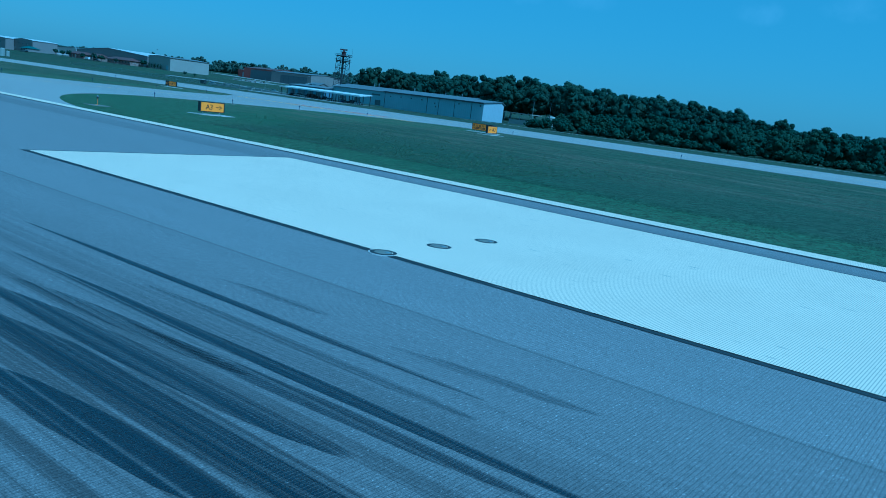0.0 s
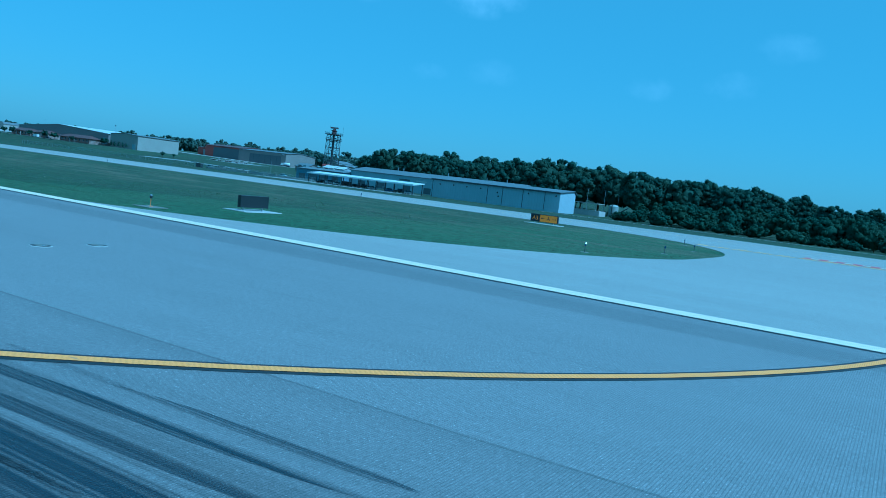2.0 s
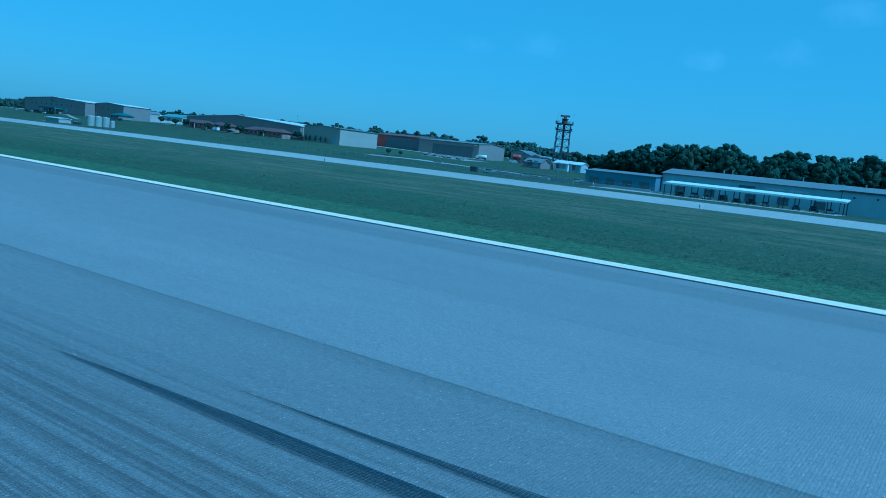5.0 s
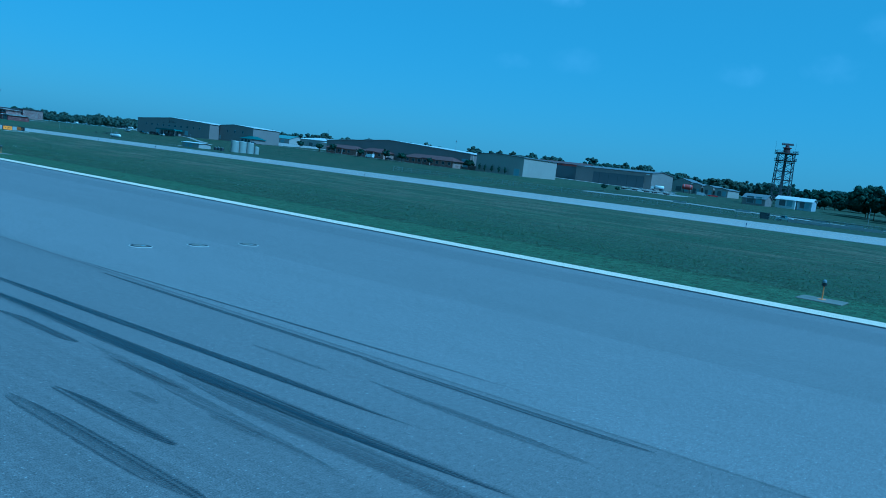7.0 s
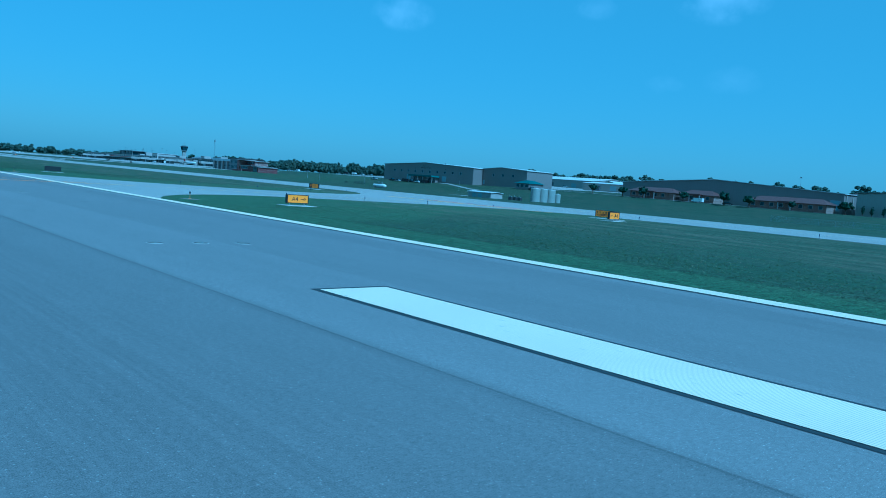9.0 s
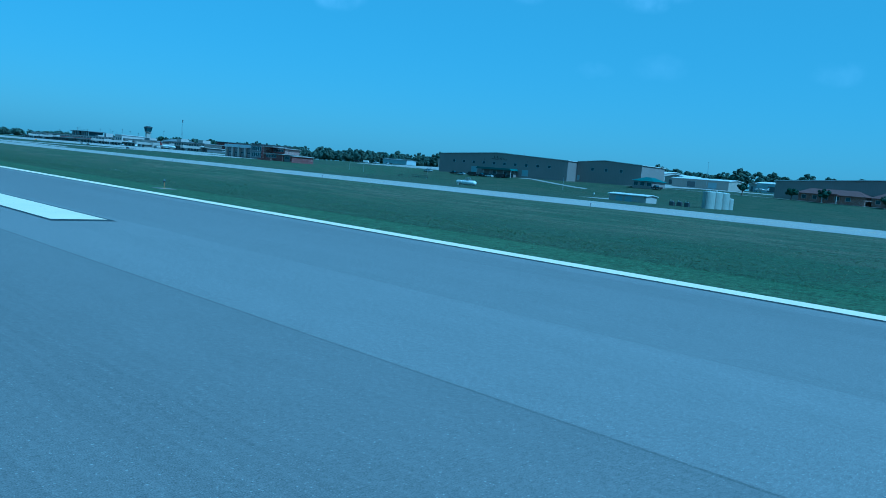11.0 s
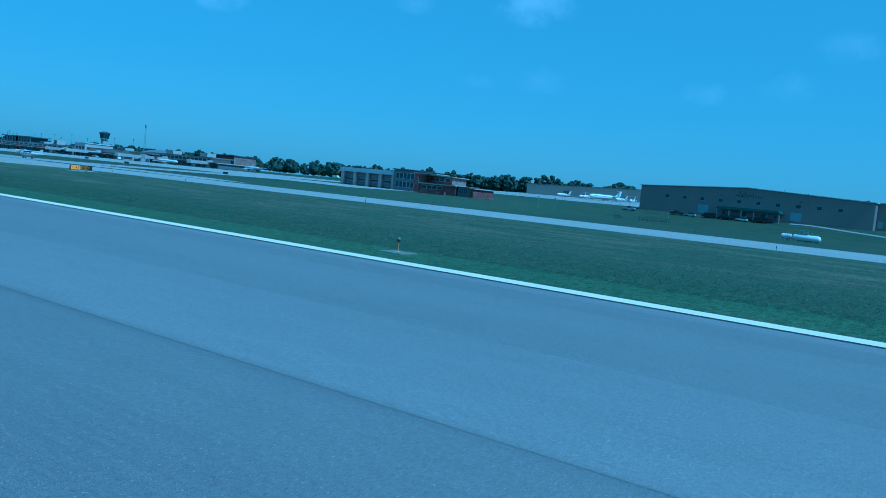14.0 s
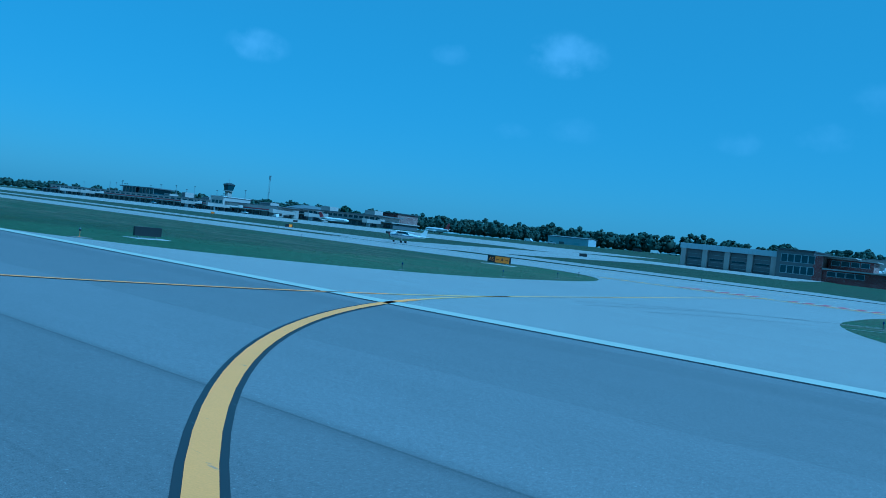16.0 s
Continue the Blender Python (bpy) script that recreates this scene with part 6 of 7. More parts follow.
def light_plane(x, y, z, turn, label):
    """A high-wing single-engine aeroplane that points along +x."""
    ob = thing("light_aeroplane", x, y, z, turn, label=label, category="aircraft", group="light aeroplanes")
    part("fuselage", lathe(bmesh.new(), [(0.25, 2.6), (0.5, 2.4), (0.62, 1.4), (0.72, 0.3), (0.62, -1.0), (0.3, -3.0), (0.12, -5.0)], "X", 14, (0, 0, 1.5)), WHITE, ob, smooth=True)
    part("cabin", prism(bmesh.new(), [(1.3, 1.8), (0.8, 2.25), (-0.9, 2.25), (-1.7, 1.75)], -0.56, 0.56), GLASS, ob, "dark cabin glazing")
    part("wing", boxed(-0.65, 0.85, -5.5, 5.5, 2.25, 2.42, bevel=0.04), WHITE, ob)
    for s in (-1, 1):
        part("strut", rod(bmesh.new(), (0.2, s * 0.6, 1.25), (0.2, s * 2.6, 2.25), 0.05), WHITE, ob)
        part("main_wheel", rod(bmesh.new(), (-0.4, s * 1.15, 0.25), (-0.4, s * 1.35, 0.25), 0.25, seg=12), TYRE, ob)
        part("gear_leg", rod(bmesh.new(), (-0.3, s * 0.4, 1.1), (-0.4, s * 1.2, 0.3), 0.05), STEEL, ob)
        part("tailplane", slab([(-4.0, 0), (-5.1, 0), (-5.1, s * 1.75), (-4.4, s * 1.75)], 1.55, 1.63), WHITE, ob)
    part("fin", prism(bmesh.new(), [(-3.6, 1.7), (-4.8, 3.0), (-5.4, 3.0), (-5.1, 1.5)], -0.06, 0.06), WHITE, ob)
    part("spinner", lathe(bmesh.new(), [(0.2, 2.6), (0.14, 2.85), (0.02, 2.98)], "X", 10, (0, 0, 1.5)), RED_TRIM, ob)
    part("propeller", boxed(2.68, 2.74, -0.08, 0.08, 0.6, 2.4), BLACK, ob)
    part("nose_wheel", rod(bmesh.new(), (1.7, -0.09, 0.22), (1.7, 0.09, 0.22), 0.22, seg=12), TYRE, ob)
    part("nose_leg", rod(bmesh.new(), (1.7, 0, 0.22), (1.7, 0, 1.1), 0.06), STEEL, ob)
    part("side_stripe", boxed(-3.2, 2.0, -0.73, 0.73, 1.42, 1.52), NAVY, ob)


light_plane(-1316.5, 119.5, ground_z(-1316.5, 119.5) + 0.1, 200, "white high-wing light aeroplane beside the taxiway")
light_plane(-1070, 466, ground_z(-1070, 466) + 0.1, 190, "white high-wing light aeroplane before a blue hangar")


def tanker(x, y, turn, label):
    ob = thing("tank_truck", x, y, ground_z(x, y) + 0.08, turn, label=label, category="truck", group="tank trucks")
    part("chassis", boxed(-3.8, 3.8, -0.9, 0.9, 0.7, 0.95), DARK_STEEL, ob)
    part("tank", lathe(bmesh.new(), [(0.5, -3.8), (1.1, -3.6), (1.1, 1.6), (0.5, 1.8)], "X", 16, (0, 0, 2.0)), WHITE, ob, smooth=True)
    cab = part("cab", prism(bmesh.new(), [(2.0, 0.8), (4.0, 0.8), (4.0, 1.7), (3.5, 2.7), (2.0, 2.7)], -1.1, 1.1), WHITE, ob)
    part("windscreen", prism(bmesh.new(), [(3.98, 1.75), (4.02, 1.75), (3.56, 2.62), (3.52, 2.62)], -1.0, 1.0), GLASS, cab)
    for px in (-2.8, -1.7, 3.0):
        for s in (-1, 1):
            part("wheel", rod(bmesh.new(), (px, s * 0.75, 0.5), (px, s * 1.1, 0.5), 0.5, seg=14), TYRE, ob)


car(-722, 279, ground_z(-722, 279) + 0.08, 170, CAR_PAINTS[0], "truck")
skip = thing("waste_container", -728, 277, ground_z(-728, 277) + 0.02, 8, label="dark steel waste container beside the road", category="container")
part("bin", prism(bmesh.new(), [(-1.4, 0.15), (1.4, 0.15), (1.6, 2.1), (-1.6, 2.1)], -1.0, 1.0), DARK_STEEL, skip)
part("lid", boxed(-1.65, 1.65, -1.05, 1.05, 2.102, 2.2), BLACK, skip, "black plastic lid")
for x in (-1.1, 1.1):
    part("skid", boxed(x - 0.12, x + 0.12, -0.9, 0.9, 0.0, 0.15), DARK_STEEL, skip)
    part("rib", boxed(x - 0.08, x + 0.08, -1.08, -1.002, 0.3, 2.0), DARK_STEEL, skip)
red = thing("red_tank", -841, 510, ground_z(-841, 510), 20, label="faded red storage tank on a steel frame", category="tank")
part("shell", lathe(bmesh.new(), [(0.5, -3.4), (1.5, -3.1), (1.75, -2.6), (1.75, 2.6), (1.5, 3.1), (0.5, 3.4)], "X", 18, (0, 0, 4.2)), RED_TANK, red, smooth=True)
for x in (-2.0, 2.0):
    part("cradle", boxed(x - 0.2, x + 0.2, -1.3, 1.3, -0.3, 2.9), DARK_STEEL, red)
    part("band", lathe(bmesh.new(), [(1.78, x - 0.12), (1.78, x + 0.12)], "X", 18, (0, 0, 4.2)), STEEL, red)
post_box = thing("marker_post", -1072.4, 290, ground_z(-1072.4, 290), label="short white utility marker on the bank", category="post")
part("post", boxed(-0.16, 0.16, -0.16, 0.16, -0.2, 1.0), STEEL, post_box)
part("cap", boxed(-0.28, 0.28, -0.25, 0.25, 1.002, 1.7), WHITE, post_box, "white box")
tanker(-842, 462, 190, "white tank truck before the brown hangar")
for i, (x, y, c) in enumerate(((-690, 299, 0), (-812, 455, 2), (-806, 458, 3), (-945, 326, 1), (-960, 326, 0), (-1060, 322, 1), (-1160, 470, 2), (-1390, 430, 0), (-1380, 432, 0),
                               (-1370, 436, 2), (-1400, 428, 1), (-1640, 330, 0), (-1700, 330, 1), (-1605, 328, 0), (-1760, 335, 2), (-1480, 410, 0), (-1465, 412, 0), (-1450, 414, 2))):
    car(x, y, ground_z(x, y) + 0.09, rng.choice((0, 180, 20, 160)), CAR_PAINTS[c], ["car", "van", "truck"][i % 3])



def flat_trailer():
    ob = thing("flat_trailer", 0, 0, 0, label="low pale flat trailer parked on gravel", category="trailer", group="yard trailers")
    part("deck", boxed(-3.0, 3.0, -1.1, 1.1, 0.75, 0.95, bevel=0.03), STUCCO, ob, "pale plank deck")
    part("drawbar", boxed(3.0, 4.6, -0.1, 0.1, 0.6, 0.75), STEEL, ob)
    part("headboard", boxed(2.88, 2.99, -1.05, 1.05, 0.952, 1.6), STEEL, ob)
    for px in (-1.4, -0.4):
        for q in (-1, 1):
            part("wheel", rod(bmesh.new(), (px, q * 0.85, 0.38), (px, q * 1.08, 0.38), 0.38, seg=12), TYRE, ob)
    return ob


draped("trailer_yard", -826, -794, 366, 396, ROADWAY, "pale gravel yard with parked trailers", 0.07, step=8)
f0 = flat_trailer()
for i in range(9):
    x, y = -822 + (i % 5) * 5.6 + rng.uniform(-0.6, 0.6), 372 + (i // 5) * 13 + rng.uniform(-1, 1)
    m = at(x, y, ground_z(x, y) + 0.1, 60 + rng.uniform(-8, 8))
    if i:
        copy_thing(f0, m)
    else:
        f0.matrix_basis = m @ Matrix.Diagonal((K, K, K, 1))

# chain-link fence along the service road
fence = thing("perimeter_fence", 0, 0, 0, label="chain-link perimeter fence on steel posts", category="fence")
fx = [-905 + 6.0 * i for i in range(52)]
for x in fx:
    y = 285 - (x + 905) * 0.05
    z = ground_z(x, y)
    part("post", rod(bmesh.new(), (x, y, z - 0.2), (x, y, z + 2.1), 0.05, seg=6), STEEL, fence)
bm = bmesh.new()
for a, b in zip(fx, fx[1:]):
    ya, yb = 285 - (a + 905) * 0.05, 285 - (b + 905) * 0.05
    for h in (2.05, 1.05, 0.1):
        rod(bm, (a, ya, ground_z(a, ya) + h), (b, yb, ground_z(b, yb) + h), 0.03, seg=5)
    for j in range(12):
        f0, f1 = j / 12, (j + 1) / 12
        for lo_, hi_ in ((0.1, 2.05), (2.05, 0.1)):
            xa, xb = a + (b - a) * f0, a + (b - a) * f1
            y0 = 285 - (xa + 905) * 0.05
            rod(bm, (xa, y0, ground_z(xa, y0) + lo_), (xb, y0, ground_z(xb, y0) + hi_), 0.012, seg=3)
part("wire_mesh", bm, STEEL, fence)
for x, y in ((-770, 309), (-744, 307), (-716, 303), (-704, 300)):
    jb = thing("jersey_barrier", x, y, ground_z(x, y), 172, label="pale concrete road barrier", category="barrier", group="road barriers")
    part("barrier_body", prism(bmesh.new(), [(-0.3, 0), (0.3, 0), (0.12, 0.4), (0.1, 1.0), (-0.1, 1.0), (-0.12, 0.4)], -3, 3), SLAB, jb).rotation_euler = (0, 0, radians(90))
    for q in (-1, 1):
        part("foot", boxed(q * 2.4 - 0.3, q * 2.4 + 0.3, -0.4, 0.4, -0.05, 0.12), SLAB, jb)
gate = thing("pipe_gate", -1182.5, 291, ground_z(-1182.5, 291), 180, label="dark pipe rack frame on the grass", category="frame")
for i in range(8):
    part("post", rod(bmesh.new(), (-6 + i * 1.7, 0, -0.2), (-6 + i * 1.7, 0, 1.9), 0.07), DARK_STEEL, gate)
for z in (0.9, 1.85):
    part("rail", rod(bmesh.new(), (-6, 0, z), (5.9, 0, z), 0.07), DARK_STEEL, gate)

rack = thing("pipe_rack", -1197, 290.5, ground_z(-1197, 290.5), label="small dark pipe rack on the grass", category="frame")
for i in range(4):
    part("post", rod(bmesh.new(), (-1.5 + i, 0, -0.2), (-1.5 + i, 0, 1.5), 0.07), DARK_STEEL, rack)
for z in (0.6, 1.45):
    part("rail", rod(bmesh.new(), (-1.5, 0, z), (1.5, 0, z), 0.06), DARK_STEEL, rack)
for x, y, h in ((-1073, 400, 14.5), (-700, 300, 7.2), (-1177, 291, 5.4), (-1223, 286, 4.6), (-1227, 279, 4.4), (-1096, 300, 6.0)):
    po = thing("utility_pole", x, y, ground_z(x, y), label="thin grey utility pole on the bank", category="pole", group="utility poles")
    part("shaft", rod(bmesh.new(), (0, 0, -0.3), (0, 0, h), 0.09, 0.06), STEEL, po)
    part("cap", boxed(-0.14, 0.14, -0.14, 0.14, h, h + 0.3), DARK_STEEL, po)
low_fence = thing("ramp_fence", 0, 0, 0, label="chain-link fence before the ramp", category="fence")
fx = [-1330 + 5.0 * i for i in range(25)]
for x in fx:
    y = 372 - (x + 1330) * 0.32
    part("post", rod(bmesh.new(), (x, y, ground_z(x, y) - 0.2), (x, y, ground_z(x, y) + 2.0), 0.06, seg=6), STEEL, low_fence)
for h in (1.95, 1.0):
    bm = bmesh.new()
    for a, b in zip(fx, fx[1:]):
        ya, yb = 372 - (a + 1330) * 0.32, 372 - (b + 1330) * 0.32
        rod(bm, (a, ya, ground_z(a, ya) + h), (b, yb, ground_z(b, yb) + h), 0.035, seg=5)
    part("rail", bm, STEEL, low_fence)

# ---------------------------------------------------------------- trees
nprng = np.random.default_rng(7)


def lump(seg, rings, rough):
    """Corners and faces of a rough closed knob of radius one."""
    v = []
    for i in range(rings):
        u = math.cos(math.pi * (i + 0.35) / (rings - 0.3))
        w = math.sqrt(max(0.0, 1 - u * u))
        for j in range(seg):
            a = 2 * math.pi * (j + 0.5 * (i % 2)) / seg
            k = nprng.uniform(1 - rough, 1 + rough)
            v.append((w * k * math.cos(a), w * k * math.sin(a), u * k))
    f = [(i * seg + j, (i + 1) * seg + j, (i + 1) * seg + (j + 1) % seg, i * seg + (j + 1) % seg) for i in range(rings - 1) for j in range(seg)]
    return np.array(v), np.array(f)


def crown_arrays(height, radius, clumps, per, leaf, base=0.3, low=-0.6):
    """Corners and faces of a crown: bent leaf sprays on many boughs of uneven size, round a rough inner mass."""
    V, F = [], []
    n = 0
    mid, half = height * (1 + base) / 2, height * (1 - base) / 2
    lean = nprng.uniform(-0.12, 0.12, 2) * radius
    mass, mass_faces = lump(11, 8, 0.2)
    V.append(mass * np.array([radius * 0.6, radius * 0.6, half * 0.66]) + np.array([0, 0, mid - half * 0.06]))
    F.append(mass_faces)
    n += len(mass)
    for c in range(clumps):
        # spread over the upper part of an ellipsoid, pulled in and out at random
        u = 1 - (1 - low) * (c + 0.5) / clumps
        a = c * 2.399963 + nprng.uniform(-0.5, 0.5)
        k = nprng.uniform(0.5, 0.92)
        w = math.sqrt(max(0.0, 1 - u * u))
        cr = radius * nprng.uniform(0.13, 0.34) * (1.25 - 0.45 * k)
        o = np.array([radius * w * k * math.cos(a) + lean[0] * u, radius * w * k * math.sin(a) + lean[1] * u, mid + half * u * k])
        knob, knob_faces = lump(6, 4, 0.3)
        V.append(knob * cr * np.array([0.86, 0.86, 0.7]) + o)
        F.append(knob_faces + n)
        n += len(knob)
        m = max(12, int(per * (cr / (radius * 0.24)) ** 2))
        d = nprng.normal(size=(m, 3))
        d[:, 2] = np.abs(d[:, 2]) * np.where(nprng.uniform(size=m) < 0.75, 1, -1)
        d /= np.linalg.norm(d, axis=1)[:, None]
        p = o + d * cr * nprng.uniform(0.72, 1.12, (m, 1)) * np.array([1, 1, 0.82])
        t1 = np.cross(d, nprng.normal(size=(m, 3)))
        t1 /= np.linalg.norm(t1, axis=1)[:, None] + 1e-6
        t2 = np.cross(d, t1)
        s = leaf * nprng.uniform(0.5, 1.2, (m, 1))
        tip = d * s * nprng.uniform(-0.5, 0.5, (m, 1))
        V.append(np.stack([p - t1 * s, p + t2 * s * 0.7 + tip, p + t1 * s, p - t2 * s * 0.7 - tip], 1).reshape(-1, 3))
        F.append(np.arange(m * 4).reshape(-1, 4) + n)
        n += m * 4
    return np.concatenate(V), np.concatenate(F)


def quads(name, V, F, material):
    me = bpy.data.meshes.new(name)
    me.vertices.add(len(V))
    me.vertices.foreach_set("co", np.asarray(V, np.float32).ravel())
    me.loops.add(F.size)
    me.loops.foreach_set("vertex_index", F.astype(np.int32).ravel())
    me.polygons.add(len(F))
    me.polygons.foreach_set("loop_start", np.arange(0, F.size, 4, dtype=np.int32))
    me.update(calc_edges=True)
    me.validate()
    me.materials.append(material)
    return me


def trunk_mesh(height, radius, crown):
    bm = bmesh.new()
    rod(bm, (0, 0, -0.5), (0.1, 0, height * 0.55), radius, radius * 0.5, 9)
    for i in range(5):
        a = 1.3 * i
        rod(bm, (0.05, 0, height * (0.28 + 0.05 * i)), (crown * 0.6 * math.cos(a), crown * 0.6 * math.sin(a), height * (0.55 + 0.06 * i)), radius * 0.4, radius * 0.12, 6)
    return bm


def tree(name, height, radius, clumps, per, leaf, material, label, base=0.3):
    ob = thing(name, 0, 0, 0, label=label, category="tree")
    part("trunk", trunk_mesh(height, radius * 0.07 + 0.08, radius), BARK, ob)
    cr = new("crown", quads("crown", *crown_arrays(height, radius, clumps, per, leaf, base), material))
    cr.parent = ob
    return ob


def plant(kinds, places, group):
    used = set()
    for i, (x, y, s) in enumerate(places):
        k = kinds[i % len(kinds)]
        m = at(x, y, ground_z(x, y), (i * 67) % 360)
        if k.name not in used:
            used.add(k.name)
            ob = k
            ob.matrix_basis = m @ Matrix.Diagonal((K * s, K * s, K * s, 1))
        else:
            ob = copy_thing(k, m)
            ob.scale = (K * s, K * s, K * s)
        tagged(ob, group=group)


lawn = [tree("broadleaf_tree", 5.2, 2.4, 12, 60, 0.34, LEAF_DARK, "round broadleaf tree beside the offices"),
        tree("broadleaf_tree", 4.6, 2.6, 13, 60, 0.34, LEAF_MID, "spreading broadleaf tree beside the offices")]
plant(lawn, [(-1024, 330, 1.0), (-1002, 326, 1.05), (-989, 325, 1.1), (-967, 325, 1.05), (-946, 324, 1.2), (-934, 324, 1.15), (-916, 326, 0.8), (-900, 340, 1.2), (-808, 317, 0.62), (-804, 322, 0.5), (-1030, 470, 1.3)], "ornamental trees")
tall = [tree("broadleaf_tree", 13, 5.0, 22, 46, 0.7, LEAF_DARK, "tall dark broadleaf tree behind the terminal"),
        tree("broadleaf_tree", 11, 5.6, 22, 46, 0.7, LEAF_DARK, "broad dark tree behind the terminal")]
plant(tall, [(-1704, 400, 1.05), (-1694, 402, 0.95), (-1640, 425, 1.1), (-1632, 428, 1.0), (-1600, 420, 0.9), (-1590, 424, 1.05), (-1570, 418, 0.85), (-1900, 400, 0.8)], "terminal trees")
conifer = tree("conifer", 4.4, 0.8, 12, 40, 0.26, LEAF_DARK, "narrow dark conifer against the hangar", 0.06)
plant([conifer], [(-893.5, 341, 1), (-890, 341, 0.95), (-885.5, 341, 1), (-881, 341, 0.95), (-877, 341, 0.9)], "conifers")


def wood(name, places, height, radius, clumps, per, leaf, material, label, kinds=5, base=0.12):
    """A wood as one body of leaf sprays with trunks: places are (x, y, scale)."""
    protos = [crown_arrays(height * nprng.uniform(0.94, 1.06), radius * nprng.uniform(0.85, 1.15), clumps, per, leaf, base) for _ in range(kinds)]
    V, F, n = [], [], 0
    for i, (x, y, s) in enumerate(places):
        v, f = protos[i % kinds]
        a = nprng.uniform(0, 6.28)
        c, sn = math.cos(a) * s, math.sin(a) * s
        w = np.stack([v[:, 0] * c - v[:, 1] * sn + x, v[:, 0] * sn + v[:, 1] * c + y, v[:, 2] * s * nprng.uniform(0.94, 1.06) + ground_z(x, y) - 0.3], 1)
        V.append(w)
        F.append(f + n)
        n += len(v)
    ob = new(name, quads(name, np.concatenate(V), np.concatenate(F), material))
    ob.scale = (K, K, K)
    tagged(ob, label, "trees", kind="stuff")
    bm = bmesh.new()
    for i, (x, y, s) in enumerate(places):
        if i % 3 == 0:
            z = ground_z(x, y)
            rod(bm, (x, y, z - 0.5), (x, y, z + height * s * 0.5), 0.28 * s, 0.14 * s, 6)
    part("trunks", bm, BARK, ob)
    return ob


def spread(n, x0, x1, y0, y1, s0, s1):
    return [(float(nprng.uniform(x0, x1)), float(nprng.uniform(y0, y1)), float(nprng.uniform(s0, s1))) for _ in range(n)]


# the wood behind the hangar rises to the west
back = []
for x, y, s in spread(230, -752, -330, 352, 440, 0.8, 1.14):
    top = float(np.interp(x, [-752, -738, -712, -690, -650, -557, -510, -470, -440, -410, -380, -330], [0.38, 0.52, 0.78, 1.0, 1.05, 1.08, 1.0, 0.94, 0.72, 0.62, 0.52, 0.45]))
    if x > -366 - 0.875 * y:
        back.append((x, y, s * top))
wood("oak_wood", back, 21, 8.0, 44, 52, 0.46, LEAF_DARK, "dense dark oak wood behind the hangar")
front = []
for x, y, s in spread(150, -505, -325, 292, 345, 0.7, 1.15):
    front.append((x, y, s * float(np.interp(x, [-505, -470, -325], [0.8, 1.0, 1.05]))))
wood("wood_edge", front, 11.0, 5.2, 30, 40, 0.36, LEAF_MID, "leafy wood edge of smaller trees and shrubs", base=0.03)
wood("shrubs", spread(80, -508, -325, 284, 292, 0.6, 1.2), 4.2, 3.2, 16, 40, 0.3, LEAF_MID, "low shrubs before the wood", base=0.0)
# far woods: distance haze sits in their leaf colour, except beside the tower
wood("far_wood", spread(110, -1000, -700, 640, 760, 0.8, 1.1), 15, 7, 16, 36, 1.3, LEAF_FAR_HAZED, "far wood behind the hangars", base=0.0)
wood("far_wood", spread(40, -785, -715, 500, 560, 0.8, 1.1), 11, 5.5, 20, 50, 0.9, LEAF_DARK, "dark wood beside the radar tower", base=0.05)
wood("far_wood", spread(400, -2500, -1000, 780, 900, 0.62, 1.28), 20, 9, 18, 24, 1.35, LEAF_FAR_HAZED, "far wooded skyline beyond the airport", base=0.0)
wood("far_wood", spread(140, -2900, -1800, 470, 640, 0.6, 1.05), 15, 8, 16, 22, 1.3, LEAF_FAR_HAZED, "trees behind the terminal", base=0.0)
wood("far_wood", spread(160, -3600, -2200, 250, 420, 0.6, 1.0), 16, 10, 12, 26, 2.0, LEAF_FAR_HAZED, "far trees past the terminal", base=0.0)
wood("far_wood", spread(100, -700, -150, 620, 760, 0.8, 1.2), 17, 8, 14, 30, 1.5, LEAF_FAR_HAZED, "far wood at the end of the field", base=0.0)

# ---------------------------------------------------------------- grass


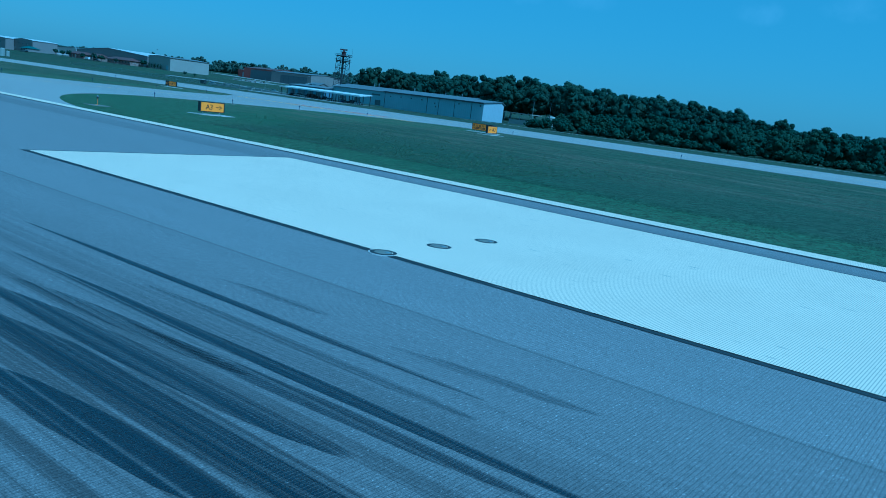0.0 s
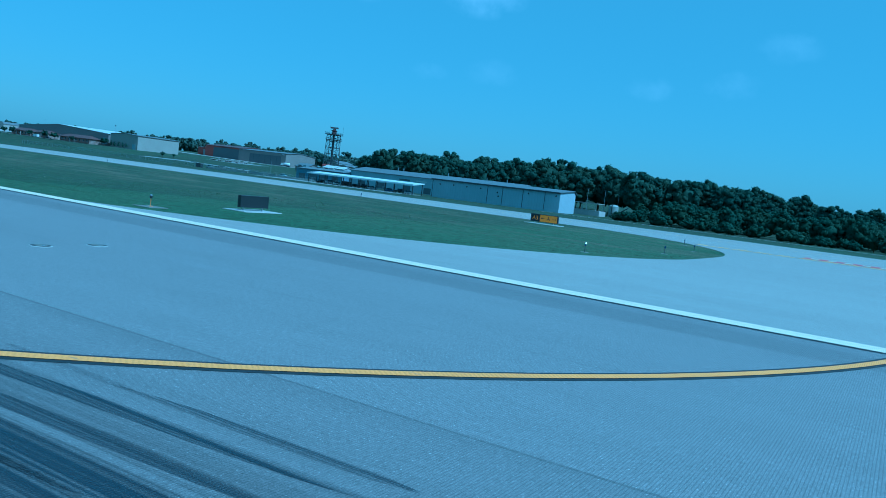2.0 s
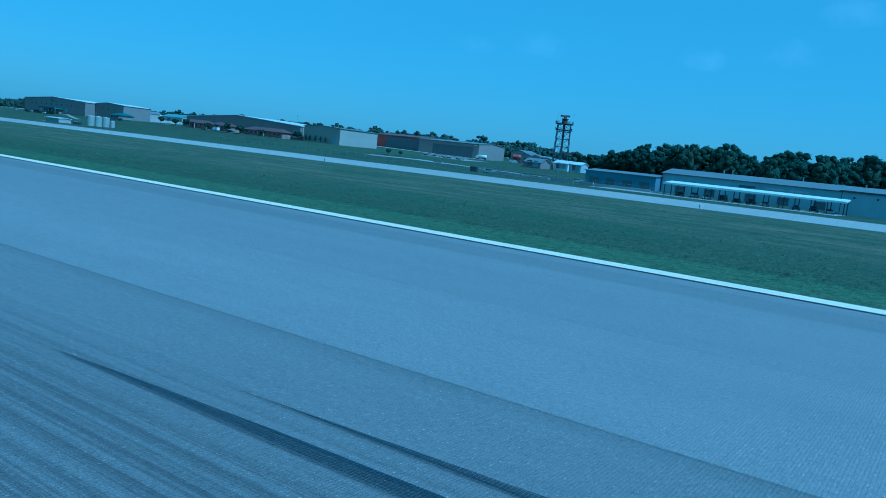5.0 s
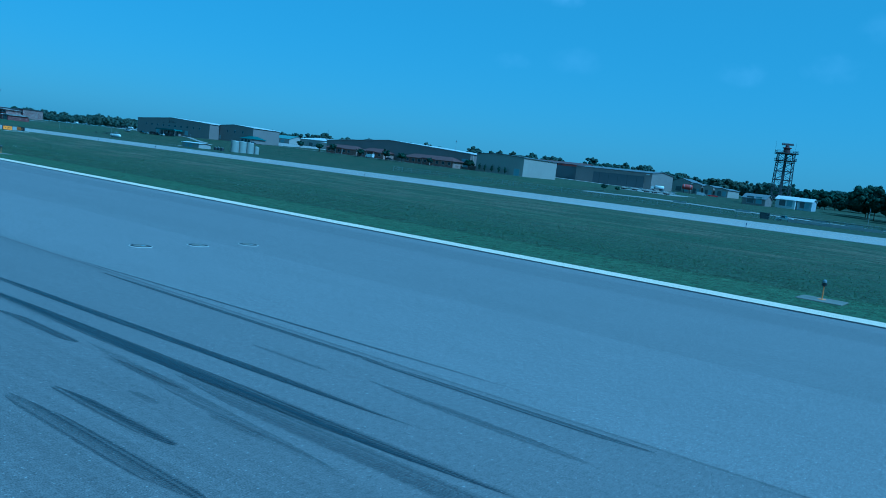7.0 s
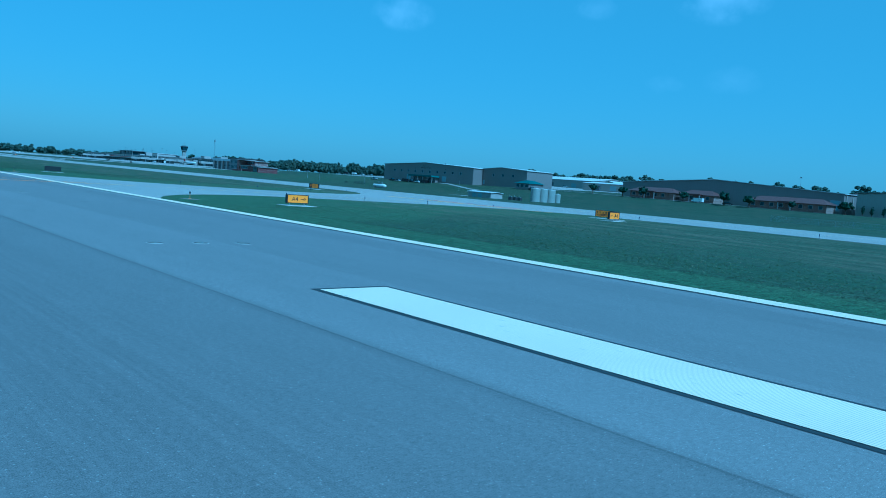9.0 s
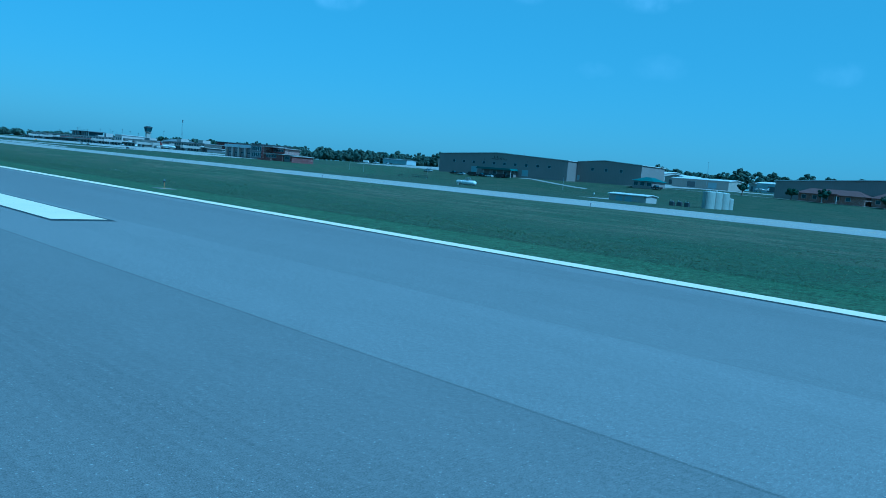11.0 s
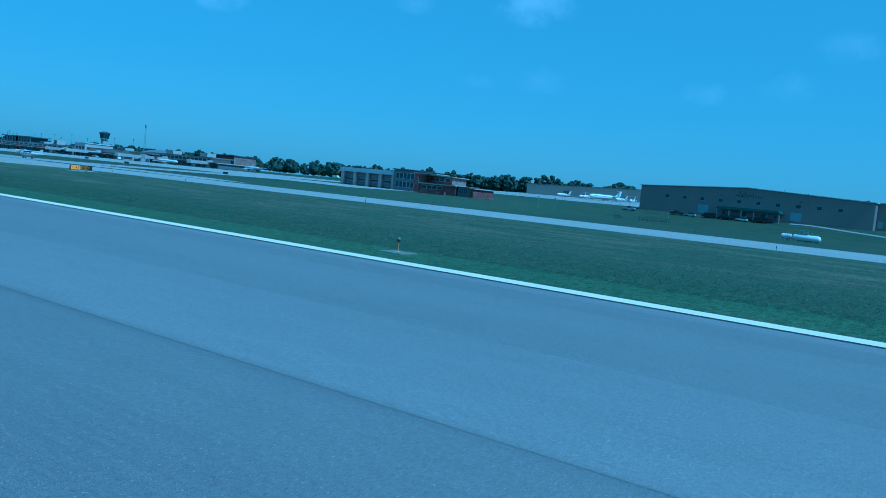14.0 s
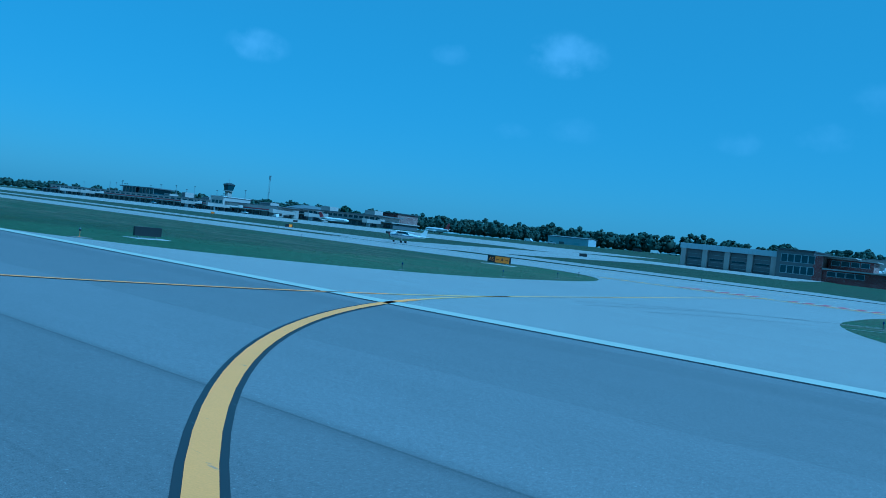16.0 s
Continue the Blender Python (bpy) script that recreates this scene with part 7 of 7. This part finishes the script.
def tufts(name, n, x0, x1, y0, y1, size, material, label, sprays=3, heads=False, inset=0.0, wide=0.5, lean=0.3):
    x = nprng.uniform(x0, x1, n)
    y = y0 + (y1 - y0) * nprng.beta(1.0, 1.4, n)
    keep = np.ones(n, bool)
    rows = np.linspace(22.9, 82, 60)
    for cx, hw, *_ in CROSSINGS:
        for side, way in ((0, 1), (1, -1)):
            half = np.array([crossing_half(float(v), cx, hw, side) for v in rows])
            keep &= ((x - cx) * way < 0) | ((x - cx) * way > np.interp(y, rows, half) + 0.4 + inset)
    x, y = x[keep], y[keep]
    n = len(x)
    dip = np.where((y > 27) & (y < 77), np.sin(np.pi * (y - 27) / 50) ** 2 * 0.5, 0.0)
    for cx, *_ in CROSSINGS:
        f = np.clip((np.abs(x - cx) - 32) / 43, 0, 1)
        dip *= f * f * (3 - 2 * f)
    f = np.clip((y - 26.8) / 0.6, 0, 1)
    lift = 0.1 * f * f * (3 - 2 * f)
    for cx, *_ in CROSSINGS:
        f = np.clip((np.abs(x - cx) - 34) / 22, 0, 1)
        lift = np.minimum(lift, 0.1 * f * f * (3 - 2 * f))
    z = -0.04 - dip + lift
    V = []
    for b in range(sprays):
        a = nprng.uniform(0, 6.28, n)
        h = size * nprng.uniform(0.5, 1.2, n)
        w = size * wide
        ox, oy = nprng.normal(0, size * 0.4, n), nprng.normal(0, size * 0.4, n)
        lx, ly = nprng.normal(0, size * lean, n), nprng.normal(0, size * lean, n)
        if heads:
            z0, h = z + size * 0.8, size * 0.35 + 0 * h
            w = size * 0.22
        else:
            z0 = z
        c, s = np.cos(a) * w, np.sin(a) * w
        V.append(np.stack([np.stack([x + ox - c, y + oy - s, z0], 1), np.stack([x + ox + c, y + oy + s, z0], 1),
                           np.stack([x + ox + c * 0.4 + lx, y + oy + s * 0.4 + ly, z0 + h], 1), np.stack([x + ox - c * 0.4 + lx, y + oy - s * 0.4 + ly, z0 + h], 1)], 1))
    V = np.concatenate(V).reshape(-1, 3)
    me = quads(name, V, np.arange(len(V)).reshape(-1, 4), material)
    ob = new(name, me)
    ob.scale = (K, K, K)
    return tagged(ob, label, "grass", kind="stuff")


patches = [(-560, -520, 30, 36), (-735, -690, 31, 37), (-1010, -960, 33, 41), (-1080, -1035, 31, 38), (-480, -455, 30, 35), (-760, -730, 29, 33)]
for x0, x1, y0, y1 in patches:
    tufts("clover", 420, x0, x1, y0, y1, 0.045, CLOVER, "white clover heads in the long grass", 1, True)
# long grass, thick along the step where the mown verge ends, thinner further in
tufts("long_grass", 120000, -1330, -345, 26.9, 33.0, 0.045, LONG_BLADES, "dark long grass along the mown verge", 2, inset=14, wide=0.34, lean=1.2)
tufts("long_grass", 110000, -1330, -345, 29.0, 56.0, 0.06, LONG_BLADES, "dark long grass inside the islands", 2, inset=14, wide=0.36, lean=1.3)
tufts("mown_grass_blades", 50000, -1330, -345, 22.95, 27.2, 0.03, SHORT_BLADES, "short mown grass along the runway edge", 2, wide=0.4, lean=1.3)
